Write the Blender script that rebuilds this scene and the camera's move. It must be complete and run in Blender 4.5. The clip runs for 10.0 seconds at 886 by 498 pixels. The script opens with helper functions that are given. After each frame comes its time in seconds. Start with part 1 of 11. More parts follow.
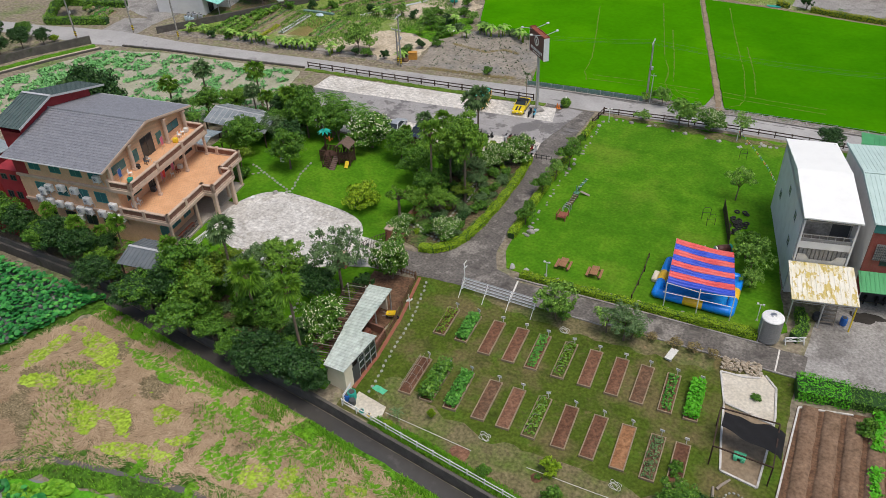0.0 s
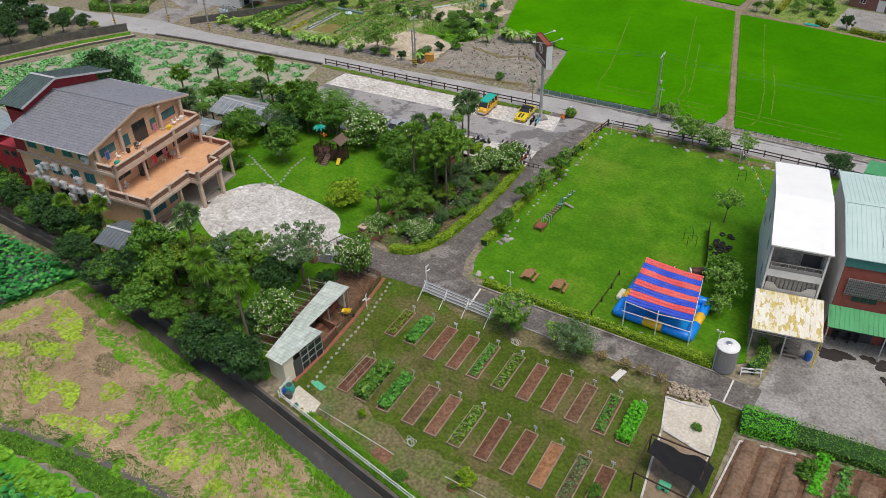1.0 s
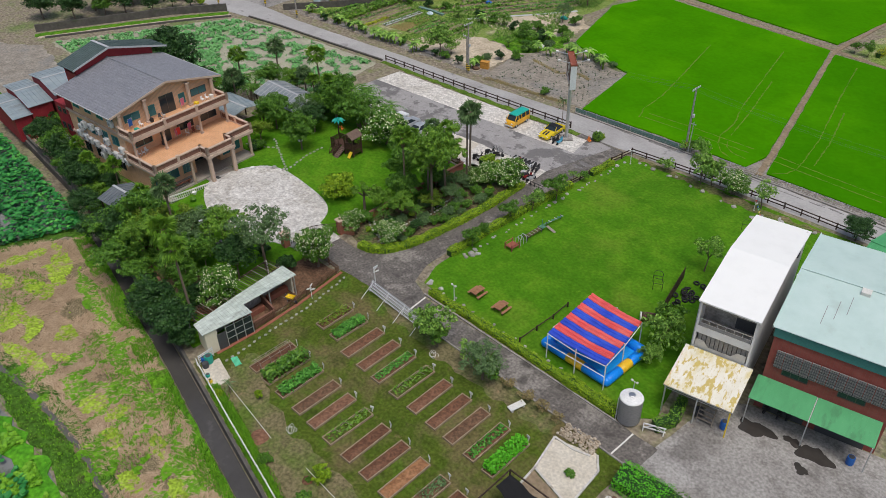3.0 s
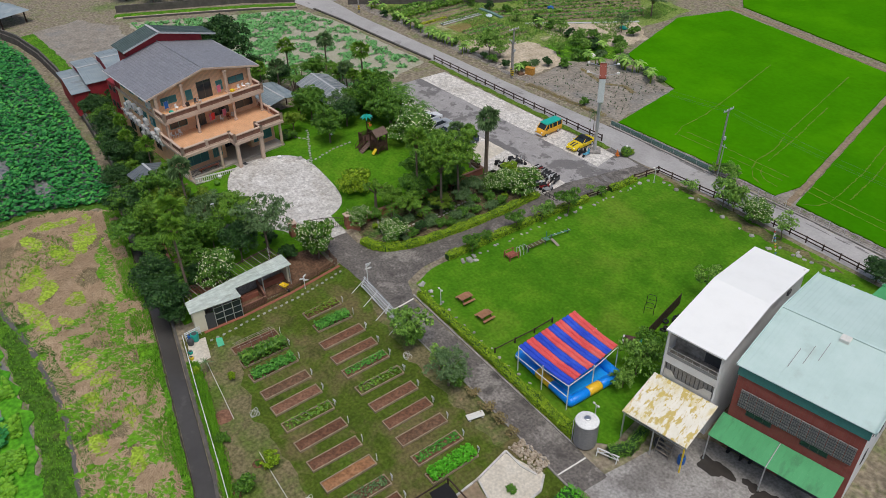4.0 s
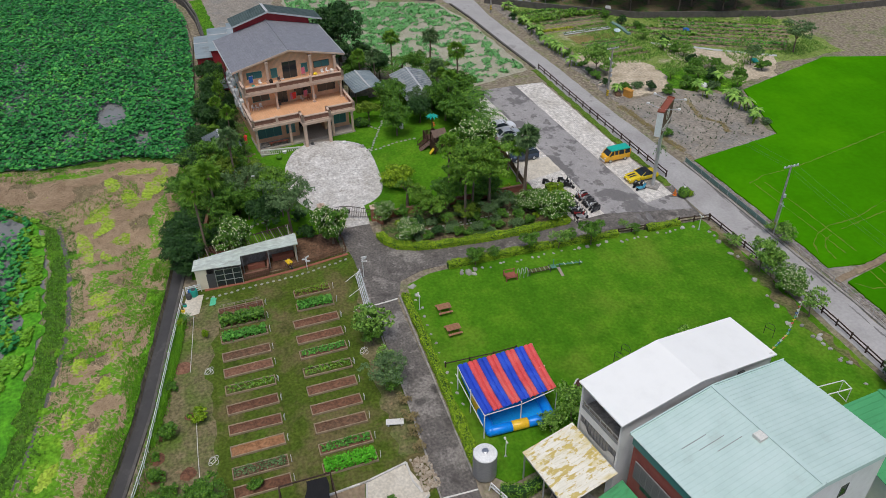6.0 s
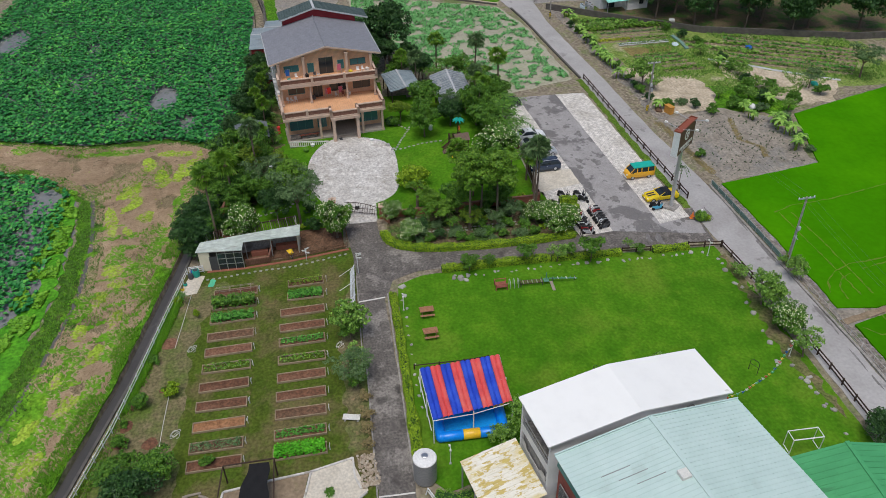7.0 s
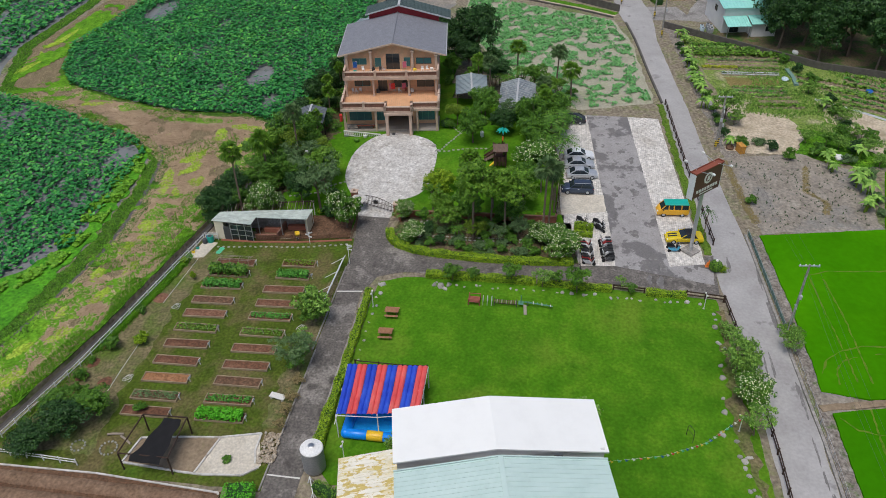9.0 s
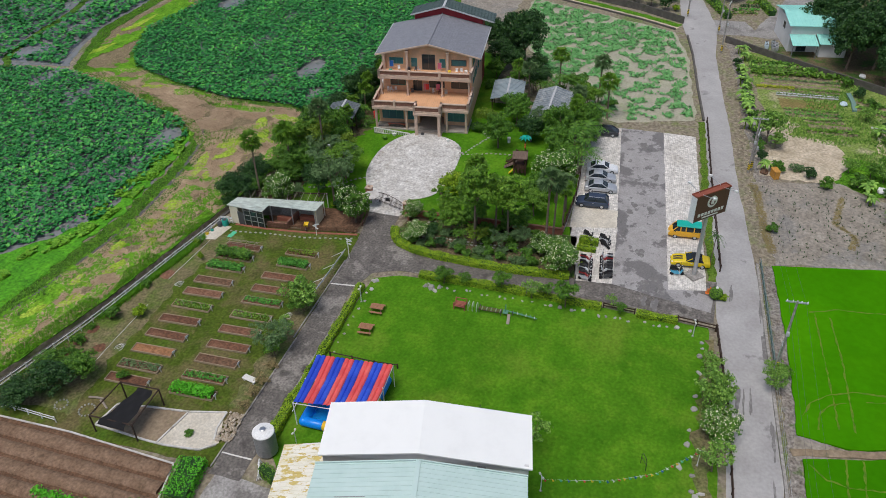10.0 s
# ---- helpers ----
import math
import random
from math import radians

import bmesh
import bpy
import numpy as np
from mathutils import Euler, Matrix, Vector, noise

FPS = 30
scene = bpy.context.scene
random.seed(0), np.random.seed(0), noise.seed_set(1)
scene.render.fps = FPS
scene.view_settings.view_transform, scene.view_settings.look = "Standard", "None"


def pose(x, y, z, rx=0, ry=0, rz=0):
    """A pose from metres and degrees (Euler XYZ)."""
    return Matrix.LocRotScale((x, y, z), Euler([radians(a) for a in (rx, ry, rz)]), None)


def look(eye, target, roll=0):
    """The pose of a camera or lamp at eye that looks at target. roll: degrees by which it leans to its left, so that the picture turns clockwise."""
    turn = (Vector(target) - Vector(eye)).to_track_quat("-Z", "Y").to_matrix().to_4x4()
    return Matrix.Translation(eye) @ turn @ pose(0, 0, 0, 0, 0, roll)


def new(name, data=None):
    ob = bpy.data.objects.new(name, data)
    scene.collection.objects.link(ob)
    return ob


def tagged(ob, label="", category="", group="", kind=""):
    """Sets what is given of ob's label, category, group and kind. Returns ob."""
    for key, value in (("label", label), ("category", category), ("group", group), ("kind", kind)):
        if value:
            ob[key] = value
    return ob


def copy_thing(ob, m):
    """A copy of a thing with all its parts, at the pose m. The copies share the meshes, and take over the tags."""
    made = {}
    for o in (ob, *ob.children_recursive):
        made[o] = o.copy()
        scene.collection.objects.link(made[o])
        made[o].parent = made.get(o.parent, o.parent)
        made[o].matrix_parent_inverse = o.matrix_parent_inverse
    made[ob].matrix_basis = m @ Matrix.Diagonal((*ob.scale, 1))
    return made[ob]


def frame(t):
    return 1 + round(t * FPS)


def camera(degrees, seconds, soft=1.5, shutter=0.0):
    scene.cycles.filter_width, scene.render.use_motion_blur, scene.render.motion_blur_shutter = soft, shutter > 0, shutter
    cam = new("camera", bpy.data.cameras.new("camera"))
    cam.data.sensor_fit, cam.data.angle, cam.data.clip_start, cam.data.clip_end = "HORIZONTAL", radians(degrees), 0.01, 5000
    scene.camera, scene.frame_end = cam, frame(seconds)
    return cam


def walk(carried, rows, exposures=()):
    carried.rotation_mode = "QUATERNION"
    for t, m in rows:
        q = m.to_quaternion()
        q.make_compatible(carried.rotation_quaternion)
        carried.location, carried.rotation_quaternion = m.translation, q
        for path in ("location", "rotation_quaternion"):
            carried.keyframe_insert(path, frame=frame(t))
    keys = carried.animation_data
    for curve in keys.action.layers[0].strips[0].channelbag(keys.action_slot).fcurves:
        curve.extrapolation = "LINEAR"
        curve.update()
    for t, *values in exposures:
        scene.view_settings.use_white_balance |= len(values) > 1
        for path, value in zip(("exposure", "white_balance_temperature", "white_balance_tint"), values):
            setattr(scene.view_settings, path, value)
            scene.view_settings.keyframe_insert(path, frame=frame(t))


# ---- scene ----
cam = camera(60.0, 10.0, soft=0.5)
PATH = [
    (0, (3.464, 1.082, 53.855), (2.703, 2.492, 52.658), -2.7),
    (0.5, (8.417, 3.887, 53.403), (7.577, 5.259, 52.215), -2.5),
    (1, (12.98, 6.871, 53.263), (12.067, 8.199, 52.079), -2.3),
    (1.5, (17.4, 9.893, 53.374), (16.416, 11.172, 52.192), -2.1),
    (2, (21.547, 13.105, 53.433), (20.493, 14.331, 52.255), -1.8),
    (2.5, (25.717, 16.732, 53.618), (24.585, 17.889, 52.443), -1.7),
    (4, (36.314, 29.041, 54.515), (34.963, 29.933, 53.341), -1.3),
    (4.5, (39.207, 33.632, 55.005), (37.793, 34.416, 53.829), -1.1),
    (5, (41.865, 38.545, 55.377), (40.394, 39.216, 54.2), -1.0),
    (5.5, (43.954, 43.775, 55.891), (42.438, 44.331, 54.71), -1.0),
    (7, (48.474, 60.727, 57.062), (46.872, 60.927, 55.881), -1.1),
    (7.5, (49.037, 66.465, 57.396), (47.425, 66.551, 56.215), -1.2),
    (8, (49.185, 72.314, 57.855), (47.572, 72.285, 56.672), -1.2),
    (8.5, (48.953, 78.179, 58.182), (47.347, 78.031, 56.999), -1.2),
    (9, (48.369, 83.907, 58.632), (46.78, 83.642, 57.447), -1.4),
    (9.5, (47.303, 89.982, 59.039), (45.741, 89.595, 57.852), -1.5),
    (10, (45.911, 95.804, 59.145), (44.379, 95.301, 57.963), -1.6),
]
walk(cam, [(t, look(eye, target, roll)) for t, eye, target, roll in PATH],
     exposures=[(0, .08, 6500, 10), (1.5, .05, 6470, 10), (3, -.06, 6400, 10), (5, -.14, 6270, 10), (8, -.13, 6230, 10), (10, -.09, 6230, 10)])

# ---- light: an overcast midday ----
world = bpy.data.worlds.new("sky")
scene.world = world
world.use_nodes = True
wn, wl = world.node_tree.nodes, world.node_tree.links
sky = wn.new("ShaderNodeTexSky")
sky.sky_type, sky.sun_disc = "NISHITA", False
sky.sun_elevation, sky.sun_rotation = radians(70), radians(110)
sky.air_density, sky.dust_density, sky.ozone_density = 1.0, 4.0, 1.0
wn["Background"].inputs["Strength"].default_value = 0.108
wl.new(sky.outputs[0], wn["Background"].inputs[0])
sun_data = bpy.data.lights.new("sun", "SUN")
sun_data.energy, sun_data.angle, sun_data.color = 1.75, radians(26), (1.0, 0.96, 0.9)
sun_ob = new("sun", sun_data)
az = radians(110)
sun_ob.matrix_world = look((0, 0, 100), (-36 * math.sin(az), -36 * math.cos(az), 0))

# ---- materials ----
def mat(name, cols, scale=3.0, rough=0.85, bump=0.3, bscale=None, big=None, metal=0.0, var="", spec=0.3, contrast=0.5, stretch=None, brick=None, grain=None, dist=0.0):
    """cols: colours of a ramp run by noise at scale; big: (scale, colour, threshold, amount) a second layer of stains; var: island or object variation."""
    m = bpy.data.materials.new(name)
    m.use_nodes = True
    n, l = m.node_tree.nodes, m.node_tree.links
    b = n["Principled BSDF"]
    b.inputs["Roughness"].default_value = rough
    b.inputs["Metallic"].default_value = metal
    b.inputs["Specular IOR Level"].default_value = spec
    tc = n.new("ShaderNodeTexCoord")
    co = tc.outputs["Object"]
    if stretch:
        mp = n.new("ShaderNodeMapping")
        mp.inputs["Scale"].default_value = stretch
        l.new(co, mp.inputs[0])
        co = mp.outputs[0]
    nz = n.new("ShaderNodeTexNoise")
    nz.inputs["Scale"].default_value, nz.inputs["Detail"].default_value, nz.inputs["Roughness"].default_value = scale, 6, 0.65
    nz.inputs["Distortion"].default_value = dist
    l.new(co, nz.inputs["Vector"])
    rp = n.new("ShaderNodeValToRGB")
    e = rp.color_ramp.elements
    lo, hi = 0.5 - contrast * 0.5, 0.5 + contrast * 0.5
    while len(e) < len(cols):
        e.new(0.5)
    for i, c in enumerate(cols):
        e[i].position = lo + (hi - lo) * i / max(1, len(cols) - 1)
        e[i].color = (*c, 1)
    fac = nz.outputs["Fac"]
    if var:
        if var == "island":
            g = n.new("ShaderNodeNewGeometry")
            r = g.outputs["Random Per Island"]
        else:
            g = n.new("ShaderNodeObjectInfo")
            r = g.outputs["Random"]
        mx = n.new("ShaderNodeMix")
        mx.inputs["Factor"].default_value = 0.38
        l.new(fac, mx.inputs[2])
        l.new(r, mx.inputs[3])
        fac = mx.outputs[0]
    l.new(fac, rp.inputs[0])
    out = rp.outputs[0]
    height = nz.outputs["Fac"]
    if brick:
        bw, bh, mort, mcol = brick
        bt = n.new("ShaderNodeTexBrick")
        bt.inputs["Scale"].default_value = 1.0
        bt.inputs["Brick Width"].default_value, bt.inputs["Row Height"].default_value = bw, bh
        bt.inputs["Mortar Size"].default_value, bt.inputs["Mortar Smooth"].default_value = mort, 0.4
        bt.inputs["Mortar"].default_value = (*mcol, 1)
        l.new(tc.outputs["Object"], bt.inputs["Vector"])
        l.new(out, bt.inputs["Color1"])
        l.new(out, bt.inputs["Color2"])
        out = bt.outputs["Color"]
    for layer in (big if isinstance(big, list) else [big] if big else []):
        bs, bc, th, am, *soft = layer
        n2 = n.new("ShaderNodeTexNoise")
        n2.inputs["Scale"].default_value, n2.inputs["Detail"].default_value = bs, 7
        n2.inputs["Roughness"].default_value = 0.62
        l.new(co, n2.inputs["Vector"])
        r2 = n.new("ShaderNodeMapRange")
        r2.inputs["From Min"].default_value, r2.inputs["From Max"].default_value = th, th + (soft[0] if soft else 0.09)
        r2.inputs["To Max"].default_value = am
        l.new(n2.outputs["Fac"], r2.inputs["Value"])
        m2 = n.new("ShaderNodeMix")
        m2.data_type = "RGBA"
        l.new(r2.outputs[0], m2.inputs["Factor"])
        l.new(out, m2.inputs[6])
        m2.inputs[7].default_value = (*bc, 1)
        out = m2.outputs[2]
    if grain:
        n3 = n.new("ShaderNodeTexNoise")
        n3.inputs["Scale"].default_value, n3.inputs["Detail"].default_value = grain[0], 3
        l.new(co, n3.inputs["Vector"])
        r3 = n.new("ShaderNodeMapRange")
        r3.inputs["From Min"].default_value, r3.inputs["From Max"].default_value = 0.3, 0.7
        r3.inputs["To Min"].default_value, r3.inputs["To Max"].default_value = 1 - 1.35 * grain[1], 1 + 1.35 * grain[1]
        l.new(n3.outputs["Fac"], r3.inputs["Value"])
        m3 = n.new("ShaderNodeMix")
        m3.data_type, m3.blend_type = "RGBA", "MULTIPLY"
        m3.inputs["Factor"].default_value = 1.0
        l.new(out, m3.inputs[6])
        l.new(r3.outputs[0], m3.inputs[7])
        out = m3.outputs[2]
    l.new(out, b.inputs["Base Color"])
    if bump:
        nb = n.new("ShaderNodeTexNoise")
        nb.inputs["Scale"].default_value, nb.inputs["Detail"].default_value = bscale or scale * 4, 4
        l.new(co, nb.inputs["Vector"])
        bp = n.new("ShaderNodeBump")
        bp.inputs["Strength"].default_value, bp.inputs["Distance"].default_value = bump, 0.05
        l.new(nb.outputs["Fac"], bp.inputs["Height"])
        l.new(bp.outputs[0], b.inputs["Normal"])
    return m


def plain(name, c, rough=0.6, metal=0.0, spec=0.4, v=0.16, scale=6.0, bump=0.08):
    """A painted or moulded surface, with faint wear."""
    d, u = [max(0, x * (1 - v)) for x in c], [min(1, x * (1 + v)) for x in c]
    return mat(name, [d, c, u], scale, rough, bump, metal=metal, spec=spec)


MAT = {}
def M_(key, *a, **k):
    MAT[key] = mat(key, *a, **k)
def P_(key, *a, **k):
    MAT[key] = plain(key, *a, **k)

M_("earth", [(.165, .138, .097), (.259, .220, .160), (.176, .193, .072)], .6, .95, .5, 6, contrast=.4, big=[(.12, (.105, .18, .03), .53, .7, .14), (.5, (.30, .262, .20), .60, .6), (1.6, (.10, .08, .055), .60, .6)], grain=(2, 0.3))
M_("verge_rubble", [(.146, .122, .100), (.244, .217, .185), (.366, .336, .293)], 1.2, .95, .9, 8, contrast=.36, big=[(.25, (.25, .235, .215), .52, .75, .08), (.6, (.075, .125, .025), .58, .8, .08), (2.0, (.085, .068, .05), .60, .7)], grain=(4, .35))
M_("plot_soil", [(.18, .14, .088), (.26, .21, .138), (.17, .18, .065)], .8, .95, .9, 8, contrast=.4, big=[(.6, (.33, .275, .19), .58, .6, .12)], grain=(3, 0.35))
M_("olive_soil", [(.15, .13, .035), (.22, .175, .06), (.27, .20, .085)], .5, .95, .7, 9, contrast=.45, big=[(.3, (.11, .17, .025), .55, .7, .12), (1.2, (.20, .125, .06), .60, .6)], grain=(3, .3))
P_("orange_wood", (.55, .27, .05), .8, v=.35)
M_("lawn", [(.050, .162, .006), (.078, .212, .009), (.118, .258, .014)], .33, .9, .35, 20, contrast=.42, spec=.06, big=[(.06, (.185, .25, .03), .51, .75, .2), (.05, (.036, .132, .005), .49, .65, .18), (.3, (.040, .136, .005), .55, .6, .14), (.7, (.14, .235, .018), .60, .45, .14), (2.2, (.18, .20, .04), .68, .4)], grain=(2.8, 0.14))
M_("garden_grass", [(.050, .086, .010), (.076, .113, .014), (.116, .134, .024)], .3, .95, .5, 14, contrast=.6, spec=.1, big=[(.13, (.16, .126, .06), .49, .85, .12), (.6, (.225, .152, .085), .62, .75), (.3, (.055, .145, .009), .55, .65, .14), (1.2, (.135, .118, .046), .59, .55), (.35, (.045, .062, .012), .57, .6, .1)], grain=(3.2, 0.24))
M_("garden_bare", [(.13, .12, .055), (.175, .152, .078), (.225, .18, .105)], .4, .95, .6, 12, contrast=.5, spec=.1, big=[(.22, (.088, .152, .018), .44, .85, .2), (.8, (.26, .165, .095), .63, .7)], grain=(3.2, 0.28))
M_("rough_grass", [(.040, .108, .009), (.076, .205, .012), (.125, .275, .018)], .9, .95, .9, 9, contrast=.5, spec=.1, big=[(.22, (.17, .35, .018), .57, .7), (.4, (.13, .10, .044), .60, .7)], grain=(3, 0.45))
M_("straw_field", [(.105, .085, .044), (.215, .17, .098), (.40, .32, .205)], 1.2, .95, 1.0, 7, contrast=.4, spec=.1, stretch=(1, 2.4, 1), dist=2.6, big=[(.35, (.11, .115, .042), .56, .6, .16), (.9, (.11, .135, .032), .62, .6, .1), (2.5, (.075, .058, .03), .60, .7, .1)], grain=(5, 0.5))
M_("plot_weeds", [(.10, .17, .03), (.18, .26, .055), (.31, .31, .13)], .5, .95, .9, 8, contrast=.45, spec=.1, big=[(.14, (.40, .35, .23), .52, .8, .1), (.5, (.12, .25, .03), .56, .7), (1.3, (.48, .43, .31), .62, .65)], grain=(3, 0.4))
M_("road_damp", [(.15, .143, .136), (.21, .20, .19)], 1.2, .75, .15, 14, spec=.3, big=[(1.4, (.27, .26, .25), .52, .8, .06)])
M_("moss", [(.19, .30, .024), (.29, .415, .04), (.385, .50, .08)], .3, .95, .7, 9, contrast=.45, spec=.1, big=[(.7, (.13, .26, .014), .58, .55, .16)], grain=(3.5, 0.35))
M_("weed_mat", [(.062, .165, .011), (.115, .285, .016), (.195, .385, .027)], .5, .95, .8, 9, contrast=.45, spec=.1, big=[(.5, (.25, .40, .033), .58, .55, .14), (1.3, (.12, .115, .04), .64, .6)], grain=(3.0, 0.3))
M_("pond_scum", [(.05, .21, .008), (.078, .285, .010), (.125, .37, .015)], .3, .7, .4, 8, contrast=.5, spec=.2, big=[(.5, (.04, .165, .010), .56, .65, .12), (1.6, (.03, .13, .012), .62, .6)], grain=(2.4, 0.25))
M_("bank_leaf", [(.060, .188, .009), (.135, .340, .015), (.265, .518, .030)], .3, .6, .2, 6, var="island", contrast=.8)
M_("rice", [(.033, .165, .0012), (.042, .20, .0015), (.054, .235, .002)], .12, .95, .1, 3, contrast=.6, spec=0, big=[(.05, (.070, .27, .002), .50, .7, .2), (.03, (.030, .148, .0012), .52, .55, .2), (.35, (.035, .155, .0012), .58, .45, .16)], grain=(1.4, 0.05))
# same rice again, with the brighter light of a flat view put into its colour
M_("rice_pale", [(.040, .182, .0012), (.050, .222, .0015), (.062, .255, .002)], .12, .95, .1, 3, contrast=.6, spec=0, big=[(.05, (.085, .305, .002), .49, .75, .2), (.03, (.034, .16, .0012), .55, .5, .2), (.35, (.042, .178, .0012), .58, .4, .16)], grain=(1.4, 0.05))
M_("mud", [(.20, .175, .138), (.29, .255, .207), (.37, .33, .272)], .5, .6, .6, 5, spec=.35, contrast=.4, big=[(.2, (.225, .217, .197), .52, .75, .1), (.25, (.165, .142, .105), .58, .7), (2.2, (.10, .088, .055), .63, .7)], grain=(2.4, 0.22))
M_("taro_mud", [(.31, .295, .215), (.38, .36, .27), (.44, .415, .315)], .4, .7, .5, 5, spec=.3, contrast=.45, big=[(.16, (.27, .35, .14), .52, .6, .2), (.6, (.20, .29, .09), .61, .55)], grain=(2.5, 0.12))
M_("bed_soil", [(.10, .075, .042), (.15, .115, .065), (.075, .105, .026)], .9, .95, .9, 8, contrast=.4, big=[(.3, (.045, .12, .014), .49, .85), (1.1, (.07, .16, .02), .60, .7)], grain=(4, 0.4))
M_("sand_soil", [(.37, .305, .21), (.50, .42, .305), (.60, .52, .395)], .4, .9, .5, 6, contrast=.4, big=[(.3, (.29, .235, .15), .57, .6), (.5, (.17, .20, .06), .64, .5)], grain=(2.4, 0.2))
M_("brown_soil", [(.112, .053, .030), (.162, .078, .045), (.22, .114, .07)], 1.6, .95, .9, 9, big=[(.8, (.092, .044, .026), .56, .6), (.3, (.23, .124, .076), .55, .5, .12)], grain=(4, 0.3), var="object")
M_("orange_soil", [(.21, .098, .044), (.30, .148, .07), (.37, .20, .10)], 1.6, .95, .9, 9, grain=(4, 0.25))
M_("tilled", [(.10, .052, .03), (.145, .082, .048), (.19, .118, .073)], .9, .95, .9, 8, big=[(.5, (.08, .048, .028), .55, .6)], grain=(3.5, 0.3))
M_("asphalt", [(.277, .263, .254), (.339, .324, .315), (.390, .374, .364)], .5, .8, .3, 20, contrast=.5, big=[(.16, (.135, .128, .126), .53, .8, .035), (.75, (.145, .138, .135), .58, .75, .03), (1.6, (.38, .363, .345), .68, .4)], grain=(5, 0.09))
M_("drive", [(.10, .089, .079), (.138, .124, .110), (.185, .168, .149)], .45, .7, .35, 18, contrast=.45, spec=.4, big=[(.22, (.265, .243, .216), .55, .8, .05), (.9, (.24, .22, .195), .59, .75, .04), (.5, (.055, .049, .043), .58, .75, .06), (2.2, (.06, .054, .048), .64, .65)], grain=(4, 0.28))
M_("road", [(.335, .322, .310), (.39, .378, .366), (.45, .437, .424)], .2, .85, .12, 30, contrast=.5, big=[(.12, (.305, .29, .28), .52, .6, .12), (1.0, (.25, .24, .23), .66, .5, .1), (.22, (.175, .167, .16), .62, .7, .05), (.07, (.50, .485, .47), .56, .5, .1)], grain=(3, 0.06))
M_("yard", [(.235, .222, .205), (.305, .29, .27), (.38, .365, .343)], .25, .75, .3, 14, contrast=.5, big=[(.22, (.165, .153, .14), .52, .8, .1), (.7, (.20, .188, .172), .56, .75, .08), (.09, (.42, .405, .385), .55, .6, .12), (.3, (.29, .19, .12), .65, .5, .1), (2.0, (.12, .112, .103), .64, .65)], grain=(4, 0.2))
M_("puddle", [(.040, .036, .032), (.065, .058, .052)], .6, .25, .1, 6, spec=.5)
P_("tank_steel", (.34, .345, .35), .42, metal=.6)
M_("rice_track", [(.05, .15, .004), (.105, .20, .010), (.15, .22, .018)], 1.5, .95, .5, 8, contrast=.4)
P_("tunnel_brown", (.10, .04, .035), .6)
P_("play_red", (.32, .10, .07), .8, v=.3)
P_("play_green", (.10, .25, .17), .7, v=.3)
M_("paver", [(.488, .456, .408), (.636, .604, .557), (.731, .700, .652)], .8, .9, .5, 10, contrast=.4, brick=(.55, .28, .014, (.36, .345, .28)), big=[(.2, (.42, .385, .33), .56, .6, .12), (1.3, (.28, .28, .18), .66, .5)], grain=(2.2, 0.2))
M_("plaza", [(.41, .388, .353), (.54, .52, .487), (.67, .655, .62)], .5, .85, .5, 10, contrast=.4, dist=1.5, big=[(.16, (.40, .37, .325), .55, .55, .1), (.9, (.27, .243, .20), .60, .65, .06), (.35, (.36, .328, .28), .58, .55, .05), (.45, (.74, .725, .69), .58, .6, .1), (2.6, (.25, .228, .19), .63, .65, .05)], grain=(3, 0.2))
M_("concrete", [(.24, .225, .20), (.32, .30, .275), (.38, .36, .33)], 1.2, .9, .3, 12, big=[(.5, (.14, .13, .11), .56, .7)], grain=(4, 0.2))
M_("dark_concrete", [(.075, .07, .062), (.11, .10, .09), (.15, .14, .12)], 1.0, .9, .4, 10, big=[(.6, (.05, .07, .03), .58, .6)])
M_("water", [(.105, .10, .085), (.14, .132, .115)], .2, .12, .05, 3, spec=.5)
M_("ditch_water", [(.062, .059, .055), (.088, .083, .077)], .3, .2, .05, 3, spec=.45, big=[(.35, (.12, .114, .105), .54, .7, .1)])
M_("pond", [(.17, .175, .17), (.25, .25, .24)], .12, .18, .05, 2, spec=.5, big=[(.5, (.06, .10, .03), .58, .6)])
M_("lotus_leaf", [(.010, .081, .018), (.022, .180, .036), (.055, .290, .055), (.173, .530, .069)], .07, .5, .2, 6, var="island", spec=.25, contrast=.62)
M_("taro_leaf", [(.085, .27, .07), (.16, .41, .13), (.29, .54, .21)], .3, .6, .2, 6, var="island", contrast=.8)
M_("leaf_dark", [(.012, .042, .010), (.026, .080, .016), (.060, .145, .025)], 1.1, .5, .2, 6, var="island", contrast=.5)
M_("leaf_mid", [(.033, .105, .011), (.081, .205, .017), (.159, .313, .029)], 1.1, .5, .2, 6, var="island", contrast=.5)
M_("leaf_light", [(.057, .147, .012), (.120, .260, .020), (.212, .373, .036)], 1.1, .5, .2, 6, var="island", contrast=.5)
M_("leaf_fresh", [(.063, .154, .018), (.160, .320, .045), (.346, .564, .098)], 1.1, .5, .2, 6, var="island", contrast=.5)
M_("leaf_yellow", [(.076, .143, .010), (.145, .247, .016), (.247, .357, .027)], 1.1, .5, .2, 6, var="island", contrast=.5)
M_("leaf_golden", [(.15, .21, .010), (.29, .34, .014), (.47, .48, .025)], 1.1, .5, .2, 6, var="island", contrast=.5)
M_("leaf_grey", [(.055, .116, .036), (.107, .194, .066), (.192, .289, .115)], 1.1, .55, .2, 6, var="island", contrast=.5)
M_("leaf_hedge", [(.072, .162, .005), (.200, .345, .010), (.415, .564, .023)], 1.2, .6, .2, 6, var="island", contrast=.55)
